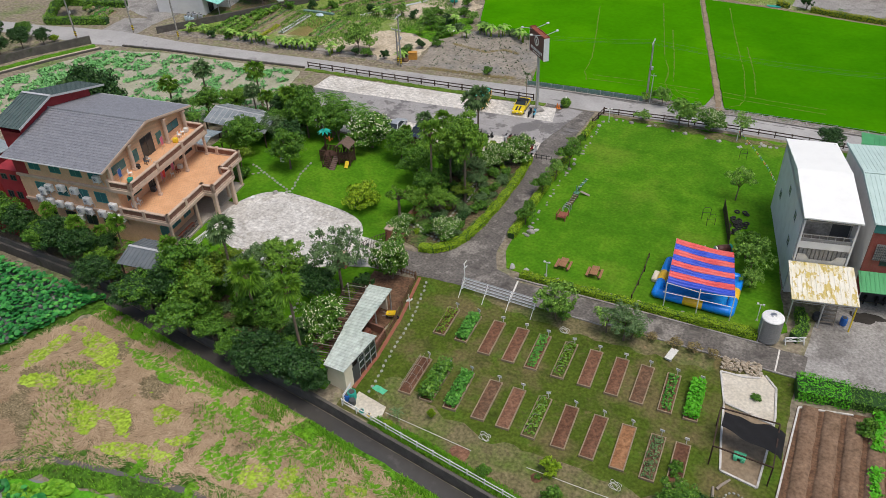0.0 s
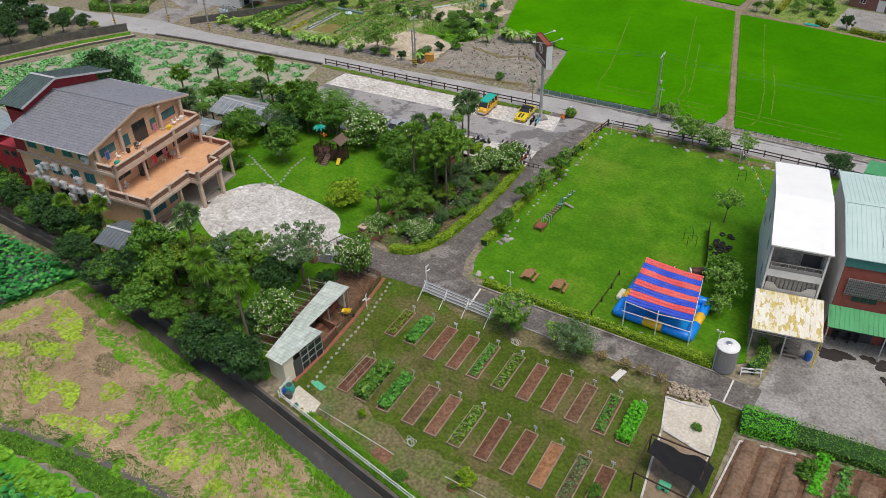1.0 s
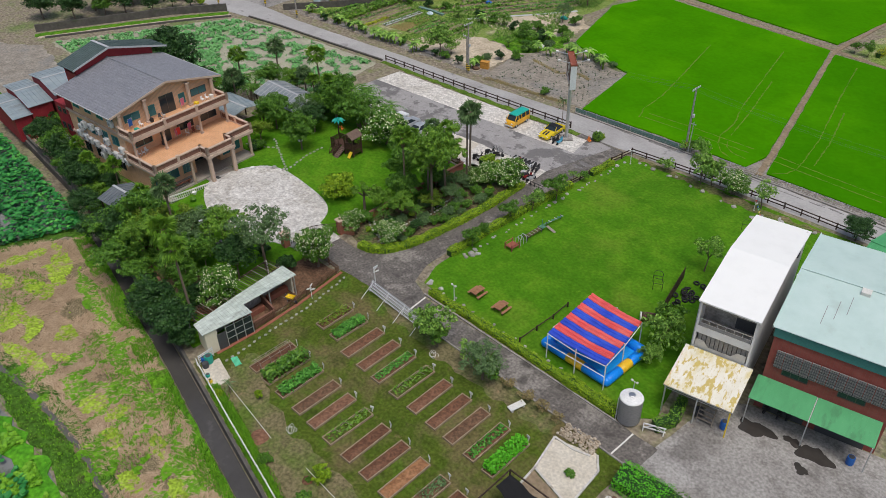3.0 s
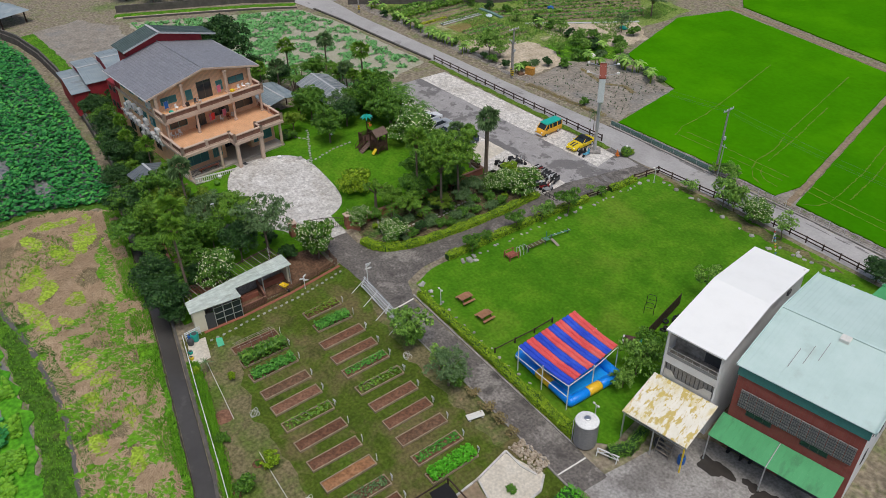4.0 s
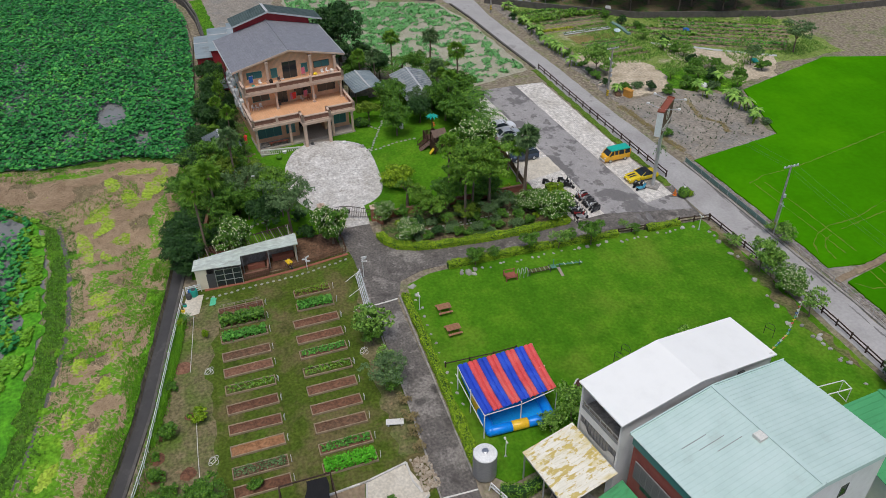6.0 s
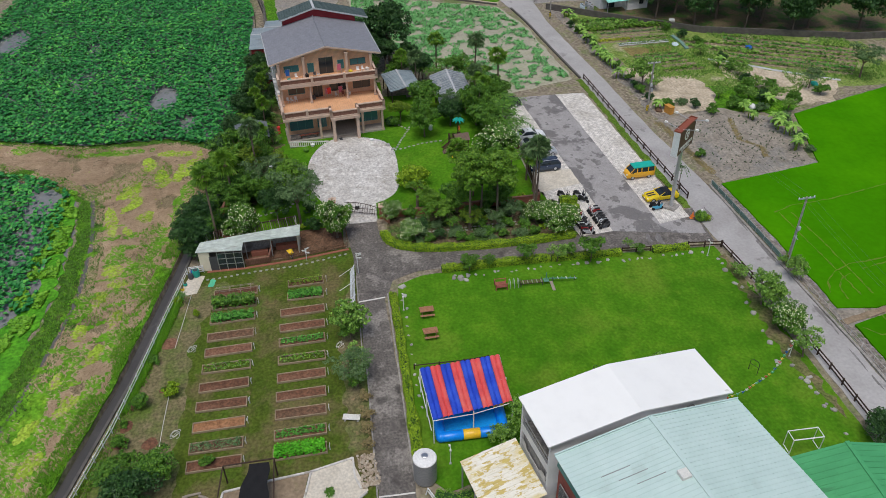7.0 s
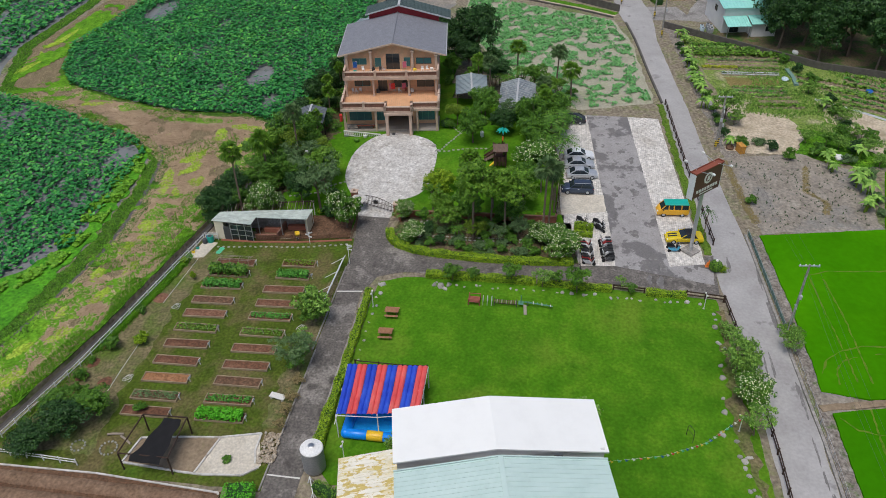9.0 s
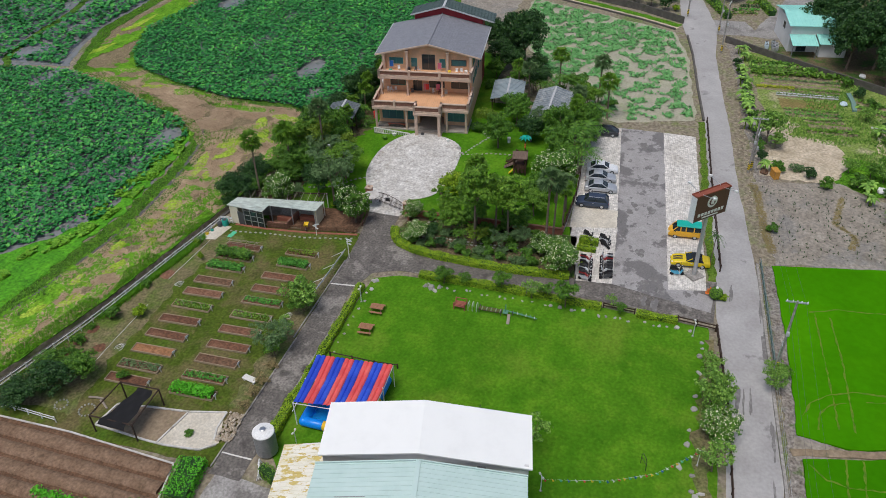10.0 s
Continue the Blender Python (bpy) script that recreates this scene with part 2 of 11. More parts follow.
M_("dead_frond", [(.06, .04, .025), (.12, .082, .05), (.20, .145, .09)], .5, .9, .2, 6, var="island", contrast=.8)
M_("leaf_dry", [(.16, .12, .05), (.28, .22, .10), (.20, .20, .06)], .5, .8, .2, 6, var="island", contrast=.8)
M_("straw", [(.15, .095, .055), (.40, .285, .175), (.68, .53, .37)], .5, .9, .2, 6, var="island", contrast=.8)
M_("crop", [(.025, .105, .014), (.075, .260, .030), (.192, .499, .064)], .5, .6, .2, 6, var="island", contrast=.8)
M_("crop_bright", [(.05, .26, .008), (.09, .40, .012), (.15, .52, .02)], .5, .6, .2, 6, var="island", contrast=.8)
P_("flower", (.80, .82, .55), .7)
M_("bund_grass", [(.035, .085, .012), (.06, .14, .016), (.10, .19, .022)], .8, .95, .9, 9, contrast=.5, spec=.1, big=[(.2, (.12, .28, .016), .58, .6, .1), (.45, (.085, .075, .035), .58, .7, .12)], grain=(3, 0.4))
M_("verge_grass", [(.07, .13, .016), (.11, .19, .022), (.16, .22, .045)], .6, .95, .8, 10, contrast=.5, spec=.1, big=[(.4, (.18, .16, .08), .58, .6, .1)], grain=(3, 0.35))
M_("bay_concrete", [(.50, .45, .36), (.60, .55, .455), (.68, .635, .54)], .4, .85, .3, 12, contrast=.5, big=[(.3, (.42, .37, .29), .58, .6, .14), (1.5, (.36, .32, .25), .66, .5)], grain=(4, .12))
P_("net_green", (.16, .27, .23), .8, v=.4)
M_("path_earth", [(.20, .148, .095), (.27, .205, .135), (.34, .268, .182)], .35, .95, .5, 8, contrast=.5, big=[(.5, (.12, .14, .04), .60, .7, .12), (1.4, (.15, .105, .068), .60, .5)], grain=(2.5, .15))
M_("bark", [(.10, .075, .055), (.17, .13, .095), (.24, .20, .155)], 2.5, .95, .8, 14, stretch=(1, 1, .3))
M_("palm_bark", [(.13, .095, .07), (.20, .15, .11), (.27, .22, .165)], 2.5, .95, .8, 12, stretch=(.5, .5, 3))
M_("wood", [(.10, .055, .032), (.15, .085, .05), (.20, .12, .072)], 2, .8, .4, 20, stretch=(1, 1, 4))
M_("wood_dark", [(.035, .022, .016), (.055, .034, .024), (.08, .052, .038)], 2, .8, .4, 20)
M_("wood_grey", [(.22, .185, .145), (.31, .265, .215), (.38, .33, .275)], 2, .85, .4, 20)
M_("picnic_wood", [(.26, .125, .065), (.34, .17, .09), (.42, .225, .125)], 2, .75, .4, 18, stretch=(1, 5, 1))
M_("house_wall", [(.62, .375, .225), (.71, .445, .27), (.78, .51, .32)], 1.5, .85, .25, 14, brick=(.24, .09, .006, (.53, .36, .24)), big=[(.5, (.52, .33, .21), .62, .5)])
M_("house_trim", [(.48, .35, .265), (.57, .43, .335), (.65, .50, .40)], 1.0, .85, .25, 12, big=[(1.2, (.36, .25, .185), .60, .5)])
M_("rail_infill", [(.17, .085, .058), (.23, .115, .08), (.28, .15, .11)], 2, .85, .3, 14)
M_("terrace_tile", [(.62, .33, .17), (.70, .395, .21), (.76, .45, .255)], .8, .6, .15, 14, brick=(.34, .34, .012, (.50, .30, .18)), big=[(.35, (.57, .31, .175), .56, .5)])
M_("porch_floor", [(.34, .30, .255), (.42, .38, .33)], 1, .6, .15, 14, brick=(.4, .4, .01, (.28, .25, .21)))
M_("roof_tile", [(.185, .19, .212), (.222, .228, .252), (.262, .268, .292)], 1.2, .6, .3, 10, spec=.4, big=[(.4, (.17, .172, .182), .60, .5)], grain=(5, 0.14))
M_("roof_green", [(.065, .095, .092), (.085, .12, .115), (.105, .14, .135)], 1.0, .55, .15, 8, spec=.4)
M_("roof_blue", [(.21, .27, .30), (.27, .325, .35), (.35, .395, .41)], .8, .5, .15, 8, spec=.4, stretch=(1, .4, 1), big=[(.6, (.17, .18, .17), .58, .6), (.9, (.46, .49, .49), .62, .6)])
M_("roof_slate", [(.10, .118, .13), (.135, .155, .168), (.17, .19, .20)], .8, .55, .15, 8, spec=.4, big=[(.6, (.11, .105, .09), .60, .5)])
M_("roof_grey_metal", [(.20, .24, .26), (.28, .32, .34), (.40, .435, .45)], .9, .45, .15, 8, metal=.15, spec=.5, stretch=(.3, 1, 1), contrast=.36, big=[(.7, (.55, .575, .57), .57, .7), (1.4, (.18, .18, .165), .60, .6)])
M_("roof_white", [(.83, .835, .805), (.875, .88, .85), (.89, .895, .865)], .4, .6, .08, 8, big=[(.2, (.80, .80, .765), .62, .5)])
M_("roof_mint", [(.46, .60, .56), (.52, .66, .62), (.57, .70, .665)], .4, .55, .1, 8, big=[(.35, (.44, .54, .50), .60, .5), (1.5, (.36, .45, .42), .68, .4)])
M_("roof_rust", [(.70, .67, .55), (.79, .76, .65), (.84, .82, .74)], .9, .8, .15, 8, contrast=.4, stretch=(1, .4, 1), big=[(2.0, (.56, .42, .07), .53, .85, .04), (5.0, (.50, .38, .09), .58, .7), (.6, (.64, .52, .15), .54, .6, .10), (9, (.48, .43, .30), .60, .5)])
M_("roof_shed", [(.42, .49, .44), (.52, .585, .53), (.60, .655, .60)], .8, .7, .15, 8, stretch=(1, .4, 1), big=[(.9, (.28, .27, .21), .60, .6), (.3, (.36, .38, .32), .56, .5, .12)], grain=(3, .15))
M_("awning_green", [(.06, .29, .11), (.075, .35, .135), (.095, .41, .165)], .8, .5, .1, 8, spec=.4, stretch=(1, .3, 1), big=[(.9, (.05, .20, .08), .58, .6)])
M_("red_paint", [(.24, .022, .03), (.31, .03, .04), (.36, .045, .05)], 1.0, .6, .2, 10)
M_("red_brick_wall", [(.235, .065, .05), (.30, .085, .065), (.34, .115, .09)], 1.2, .85, .3, 12, brick=(.3, .12, .01, (.25, .12, .10)), big=[(.5, (.22, .07, .055), .6, .5)])
M_("pale_blue_paint", [(.50, .54, .57), (.60, .64, .67), (.68, .71, .73)], 1.2, .6, .2, 8, big=[(.8, (.42, .43, .42), .6, .5)])
M_("play_wood", [(.045, .024, .017), (.072, .038, .026), (.10, .056, .04)], 2, .8, .4, 20)
M_("play_roof", [(.11, .075, .058), (.16, .11, .085), (.21, .15, .12)], 2, .85, .4, 14, stretch=(1, 4, 1))
M_("ridge_soil", [(.16, .098, .06), (.215, .138, .088), (.27, .18, .12)], .9, .95, .8, 10, contrast=.5, big=[(.5, (.13, .085, .05), .55, .6, .12), (2.5, (.33, .25, .17), .66, .5)], grain=(3.5, .22))
M_("brick", [(.26, .095, .06), (.33, .13, .085), (.38, .17, .115)], 3, .9, .4, 16, var="object")
M_("white_wall", [(.68, .67, .65), (.76, .755, .74), (.81, .805, .79)], .7, .85, .15, 10, big=[(.45, (.58, .55, .50), .60, .5, .12), (1.6, (.50, .46, .40), .67, .45)])
M_("cream_wall", [(.66, .60, .44), (.74, .68, .52), (.78, .73, .58)], .8, .85, .15, 10, big=[(.6, (.55, .48, .34), .60, .5)])
P_("white", (.78, .78, .76), .55)
P_("off_white", (.68, .67, .62), .7)
P_("black", (.02, .02, .021), .5)
P_("rubber", (.022, .022, .023), .85)
P_("grey", (.25, .25, .25), .6)
P_("light_grey", (.48, .49, .50), .6)
P_("dark_grey", (.07, .072, .075), .6)
P_("steel", (.58, .59, .60), .28, metal=.9)
P_("galvanised", (.55, .56, .57), .42, metal=.65)
P_("glass_dark", (.025, .035, .04), .08, spec=.6, bump=0)
P_("glass_teal", (.05, .16, .17), .1, spec=.6, bump=0)
P_("frame_teal", (.05, .22, .20), .5)
P_("frame_dark", (.06, .06, .055), .5)
P_("blue_vinyl", (.008, .25, .88), .3, spec=.5)
P_("pool_floor", (.02, .36, .92), .25, spec=.5)
P_("vent_grey", (.27, .26, .245), .8, v=.3)
P_("yellow_vinyl", (.85, .52, .03), .35, spec=.5)
M_("canopy_red", [(.62, .065, .065), (.74, .10, .095), (.80, .19, .15)], .5, .4, .2, 6, spec=.5)
M_("canopy_blue", [(.018, .05, .40), (.028, .075, .56), (.05, .13, .66)], .5, .4, .2, 6, spec=.5)
P_("sign_brown", (.12, .048, .038), .5)
P_("rust_red", (.26, .075, .045), .8)
P_("pale_blue", (.55, .66, .72), .5)
P_("car_yellow", (.80, .60, .015), .25, spec=.6, bump=0)
P_("car_orange", (.80, .42, .02), .3, spec=.6, bump=0)
P_("car_teal", (.015, .42, .33), .35, spec=.5, bump=0)
P_("car_silver", (.56, .58, .60), .28, metal=.5, bump=0)
P_("car_white", (.74, .76, .78), .28, spec=.6, bump=0)
P_("car_slate", (.075, .10, .15), .25, metal=.5, bump=0)
P_("car_black", (.03, .032, .038), .25, spec=.6, bump=0)
P_("scooter_red", (.35, .03, .03), .35)
P_("scooter_blue", (.10, .42, .60), .35)
P_("teal_plastic", (.02, .34, .26), .5)
P_("green_plastic", (.10, .50, .28), .55)
P_("blue_plastic", (.02, .12, .42), .5)
P_("orange_plastic", (.72, .20, .03), .5)
P_("yellow_plastic", (.80, .58, .03), .5)
P_("pink_cloth", (.62, .16, .24), .9)
P_("red_cloth", (.70, .06, .05), .9)
P_("net_black", (.012, .012, .013), .95)
M_("rock", [(.24, .225, .20), (.38, .365, .335), (.54, .525, .495)], 2, .9, .6, 8, var="object", big=[(3, (.16, .15, .11), .55, .7)])
M_("rubble", [(.24, .19, .13), (.40, .33, .24), (.52, .46, .37)], 1.4, .95, .8, 6, var="island")
M_("step_stone", [(.24, .25, .20), (.33, .335, .285), (.42, .42, .37)], 2, .9, .4, 8, var="object")
M_("timber_edge", [(.21, .16, .10), (.31, .24, .155), (.40, .32, .215)], 2, .9, .4, 14)
M_("old_white", [(.42, .40, .36), (.58, .56, .52), (.68, .66, .62)], 1.2, .85, .3, 10, contrast=.4, big=[(.8, (.28, .24, .18), .57, .7)])
M_("roof_turquoise", [(.26, .62, .55), (.32, .70, .62), (.37, .74, .66)], .6, .55, .1, 8, big=[(.5, (.28, .52, .47), .6, .5)])
M_("plastic_mulch", [(.42, .44, .46), (.52, .54, .55), (.34, .35, .36)], .7, .5, .2, 6)

# ---- mesh helpers ----
class Mesh:
    """Vertices and faces gathered for one mesh."""
    def __init__(s):
        s.v, s.f, s.m = [], [], []
        s.k = 0

    def add(s, vs, fs):
        o = len(s.v)
        s.v.extend(vs)
        for f in fs:
            s.f.append([i + o for i in f])
            s.m.append(s.k)
        return s

    def raw(s, fs):
        for f in fs:
            s.f.append(list(f))
            s.m.append(s.k)

    def box(s, x0, y0, z0, x1, y1, z1, b=0.0, rot=0.0, at=None):
        """A box, its edges chamfered by b; rot degrees about at (x, y)."""
        vs, fs = [], []
        if b <= 0:
            vs = [(x, y, z) for z in (z0, z1) for x, y in ((x0, y0), (x1, y0), (x1, y1), (x0, y1))]
            fs = [(3, 2, 1, 0), (4, 5, 6, 7), (0, 1, 5, 4), (1, 2, 6, 5), (2, 3, 7, 6), (3, 0, 4, 7)]
        else:
            b = min(b, (x1 - x0) / 2.2, (y1 - y0) / 2.2, (z1 - z0) / 2.2)
            for zl, ins in ((z0, b), (z0 + b, 0), (z1 - b, 0), (z1, b)):
                c = b
                ax, ay, bx, by = x0 + ins, y0 + ins, x1 - ins, y1 - ins
                vs += [(ax + c, ay, zl), (bx - c, ay, zl), (bx, ay + c, zl), (bx, by - c, zl), (bx - c, by, zl), (ax + c, by, zl), (ax, by - c, zl), (ax, ay + c, zl)]
            fs = [tuple(range(7, -1, -1)), tuple(range(24, 32))]
            fs += [(k * 8 + i, k * 8 + (i + 1) % 8, k * 8 + 8 + (i + 1) % 8, k * 8 + 8 + i) for k in range(3) for i in range(8)]
        if rot:
            cx, cy = at or ((x0 + x1) / 2, (y0 + y1) / 2)
            c_, s_ = math.cos(radians(rot)), math.sin(radians(rot))
            vs = [(cx + (x - cx) * c_ - (y - cy) * s_, cy + (x - cx) * s_ + (y - cy) * c_, z) for x, y, z in vs]
        return s.add(vs, fs)

    def tube(s, pts, r, n=6, cap=True):
        """A round bar through pts; r one radius or one for each point."""
        pts = [Vector(p) for p in pts]
        rs = r if isinstance(r, (list, tuple)) else [r] * len(pts)
        vs, fs = [], []
        for i, p in enumerate(pts):
            d = (pts[min(i + 1, len(pts) - 1)] - pts[max(i - 1, 0)]).normalized()
            a = d.cross(Vector((0, 0, 1)) if abs(d.z) < 0.9 else Vector((1, 0, 0))).normalized()
            c = d.cross(a)
            vs += [tuple(p + (a * math.cos(6.2832 * k / n) + c * math.sin(6.2832 * k / n)) * rs[i]) for k in range(n)]
        for i in range(len(pts) - 1):
            fs += [(i * n + k, i * n + (k + 1) % n, (i + 1) * n + (k + 1) % n, (i + 1) * n + k) for k in range(n)]
        if cap:
            fs += [tuple(range(n - 1, -1, -1)), tuple(range((len(pts) - 1) * n, len(pts) * n))]
        return s.add(vs, fs)

    def bar(s, p, q, w, h=None):
        """A square bar from p to q."""
        h = h or w
        p, q = Vector(p), Vector(q)
        d = (q - p).normalized()
        a = d.cross(Vector((0, 0, 1)) if abs(d.z) < 0.95 else Vector((1, 0, 0))).normalized() * w / 2
        c = d.cross(a).normalized() * h / 2
        vs = [tuple(e + a * i + c * j) for e in (p, q) for i, j in ((-1, -1), (1, -1), (1, 1), (-1, 1))]
        return s.add(vs, [(3, 2, 1, 0), (4, 5, 6, 7), (0, 1, 5, 4), (1, 2, 6, 5), (2, 3, 7, 6), (3, 0, 4, 7)])

    def prism(s, pts, z0, z1):
        """A flat shape between two heights; pts counter-clockwise."""
        n = len(pts)
        vs = [(x, y, z0) for x, y in pts] + [(x, y, z1) for x, y in pts]
        return s.add(vs, [tuple(range(n - 1, -1, -1)), tuple(range(n, 2 * n))] + [(i, (i + 1) % n, n + (i + 1) % n, n + i) for i in range(n)])

    def slab(s, quad, t):
        """A plate of thickness t under four corners."""
        q = [Vector(p) for p in quad]
        nn = (q[1] - q[0]).cross(q[3] - q[0]).normalized()
        if nn.z < 0:
            q.reverse()
            nn = -nn
        vs = [tuple(p) for p in q] + [tuple(p - nn * t) for p in q]
        return s.add(vs, [(0, 1, 2, 3), (7, 6, 5, 4)] + [(i, i + 4, (i + 1) % 4 + 4, (i + 1) % 4) for i in range(4)])

    def ball(s, c, r, n=8, m=5, rough=0.0, seed=0):
        """A rounded lump; r a radius or three."""
        r = r if isinstance(r, (tuple, list)) else (r, r, r)
        rd = random.Random(seed)
        vs = [(c[0], c[1], c[2] - r[2])]
        for j in range(1, m):
            a = math.pi * j / m
            for i in range(n):
                k = 1 + rough * rd.uniform(-1, 1)
                t = 6.2832 * i / n
                vs.append((c[0] + r[0] * k * math.sin(a) * math.cos(t), c[1] + r[1] * k * math.sin(a) * math.sin(t), c[2] - r[2] * k * math.cos(a)))
        vs.append((c[0], c[1], c[2] + r[2]))
        fs = [(0, 1 + (i + 1) % n, 1 + i) for i in range(n)]
        for j in range(m - 2):
            fs += [(1 + j * n + i, 1 + j * n + (i + 1) % n, 1 + (j + 1) * n + (i + 1) % n, 1 + (j + 1) * n + i) for i in range(n)]
        e = len(vs) - 1
        fs += [(e, 1 + (m - 2) * n + i, 1 + (m - 2) * n + (i + 1) % n) for i in range(n)]
        return s.add(vs, fs)

    def data(s, name, mats, smooth=False):
        me = bpy.data.meshes.new(name)
        me.from_pydata(s.v, [], s.f)
        for m in (mats if isinstance(mats, (list, tuple)) else [mats]):
            me.materials.append(MAT[m])
        if max(s.m, default=0) > 0:
            me.polygons.foreach_set("material_index", s.m)
        if smooth:
            me.polygons.foreach_set("use_smooth", [True] * len(me.polygons))
        me.update()
        return me


def part(name, mesh, material, parent, label="", smooth=False):
    ob = new(name, mesh.data(name, material, smooth) if isinstance(mesh, Mesh) else mesh)
    ob.parent = parent
    return tagged(ob, label) if label else ob


def thing(name, x, y, z=0.0, rot=0.0, label="", category="", group="", kind=""):
    ob = new(name)
    ob.empty_display_size = 0.3
    ob.matrix_world = pose(x, y, z, 0, 0, rot)
    return tagged(ob, label, category, group, kind)


def solo(name, mesh, material, label="", category="", group="", kind="", smooth=False, at=None):
    """A thing that is one mesh."""
    ob = new(name, mesh.data(name, material, smooth))
    if at:
        ob.matrix_world = pose(*at)
    return tagged(ob, label, category, group, kind)


def smoothstep(a, b, v):
    t = min(1, max(0, (v - a) / (b - a)))
    return t * t * (3 - 2 * t)


def gz(x, y):
    """Height of the ground: the compound rises gently towards the house."""
    return 0.8 * smoothstep(-43, -57, x) * smoothstep(84, 78, y) * smoothstep(40, 45, y) * smoothstep(-100, -92, x)


def inside(pts, x, y):
    hit = False
    for (x0, y0), (x1, y1) in zip(pts, pts[1:] + pts[:1]):
        if (y0 > y) != (y1 > y) and x < (x1 - x0) * (y - y0) / (y1 - y0) + x0:
            hit = not hit
    return hit


def ragged(pts, step=1.0, jag=0.15, seed=1):
    """The outline pts, closed, with more points and an uneven edge."""
    out = []
    rd = random.Random(seed)
    for (x0, y0), (x1, y1) in zip(pts, pts[1:] + pts[:1]):
        d = math.hypot(x1 - x0, y1 - y0)
        k = max(1, int(d / step))
        for i in range(k):
            t = i / k
            j = rd.uniform(-jag, jag)
            out.append((x0 + (x1 - x0) * t - (y1 - y0) / d * j, y0 + (y1 - y0) * t + (x1 - x0) / d * j))
    return out


def patch(name, pts, z, material, label, jag=0.15, step=1.0, depth=0.12, category="ground", seed=1):
    """A layer of the ground: a sheet with a skirt."""
    area = sum(a[0] * b[1] - b[0] * a[1] for a, b in zip(pts, pts[1:] + pts[:1]))
    pts = ragged(pts if area > 0 else pts[::-1], step, jag, seed)
    n = len(pts)
    me = Mesh()
    me.add([(x, y, z) for x, y in pts] + [(x, y, z - depth) for x, y in pts], [tuple(range(n))] + [(i, n + i, n + (i + 1) % n, (i + 1) % n) for i in range(n)])
    return solo(name, me, material, label, category, kind="structure")


def strip(pts, w, side=0.0):
    """The outline of a band of width w along pts."""
    a, b = [], []
    for i, (x, y) in enumerate(pts):
        p, q = pts[max(i - 1, 0)], pts[min(i + 1, len(pts) - 1)]
        d = math.hypot(q[0] - p[0], q[1] - p[1])
        nx, ny = -(q[1] - p[1]) / d, (q[0] - p[0]) / d
        ww = w[i] if isinstance(w, (list, tuple)) else w
        a.append((x + nx * (ww / 2 + side), y + ny * (ww / 2 + side)))
        b.append((x - nx * (ww / 2 - side), y - ny * (ww / 2 - side)))
    return b + a[::-1]


def along(pts, step):
    """Points every step metres along pts, each with its heading in degrees."""
    out, left = [], 0.0
    for (x0, y0), (x1, y1) in zip(pts, pts[1:]):
        d = math.hypot(x1 - x0, y1 - y0)
        while left <= d:
            t = left / d
            out.append((x0 + (x1 - x0) * t, y0 + (y1 - y0) * t, math.degrees(math.atan2(y1 - y0, x1 - x0))))
            left += step
        left -= d
    return out


# ---- ground ----
EDGE = [(3000, -500), (60, 17), (30, 25), (10, 30.4), (2, 32.6), (-11, 35.6), (-31, 38.8), (-62, 43), (-90, 43.6), (-100, 43.8), (-112, 44), (-124, 43), (-135, 41), (-146, 37), (-160, 29), (-3000, -1500)]


def edge_y(x):
    for (x0, y0), (x1, y1) in zip(EDGE, EDGE[1:]):
        if x1 <= x <= x0:
            return y0 + (y1 - y0) * (x - x0) / (x1 - x0)
    return 40.0


LOW = -0.6
g = Mesh()
rows = [(None, 0.0), (0.0, 0.0), (-0.02, -1.2), (-1.8, -1.2), (-1.95, LOW), (None, LOW)]
cols = []
for x, y in EDGE:
    cols.append([(x, 3000 if i == 0 else -3000 if i == 5 else y + dy, z) for i, (dy, z) in enumerate(rows)])
for c in cols:
    g.v += c
for i in range(len(cols) - 1):
    for j in range(5):
        a, b = i * 6 + j, (i + 1) * 6 + j
        g.f.append([a, b, b + 1, a + 1])
        g.m.append(0)
solo("ground", g, "earth", "bare earth with scattered green weeds", "ground", kind="structure")

# low fields beyond the ditch
patch("straw_field", [(14, 25), (2, 29.3), (-13, 32.6), (-31, 35.5), (-60, 39.6), (-64, 33), (-65.5, 30), (-64.8, 18.7), (-68.1, 7), (-73.5, -6.6), (-79.7, -11.7), (-91.7, -16.6), (-107, -14.9),
      (-130, -14), (-130, -24), (-108, -24), (-88, -25), (-69, -17), (-63, -4), (-53, 18), (-48, 23.5), (-40, 24.8), (-26, 25.6), (-14, 24.6), (0, 22), (14, 18)], LOW + .03, "straw_field",
      "cut straw field with bright moss and dry stalks", .5, 2)
patch("grass_bund", strip([(14, 19), (-6, 22.6), (-16, 24), (-26, 25), (-40, 24.2), (-49, 22.6), (-53.5, 18.5), (-60, 8), (-66, -5), (-71, -18), (-90, -26), (-125, -27)], [3.2, 3, 2.6, 2.4, 2.2, 2.4, 3, 2.2, 2.0, 2.6, 3, 3]), LOW + .07, "bund_grass",
      "low grassy bank between the ponds", .3, 1)
patch("ditch_bank", strip([(20, 24.8), (2, 29.55), (-11, 32.6), (-31, 35.8), (-62, 40.05)], 2.1), LOW + .06, "rough_grass", "green grassy bank along the ditch", .1, 1)
patch("pond_scum", [(-3, 22.4), (-6, 9), (-12, 12.4), (-15.5, 14.6), (-20, 18.2), (-25.4, 20.9), (-30, 21.1), (-36, 20.2), (-44.5, 20.0), (-51, 19.8), (-46, 21.6), (-36, 22.9), (-27, 23.6), (-19, 22.9)], LOW + .10, "pond_scum", "brilliant green weed floating at the pond edge", .5, 1)
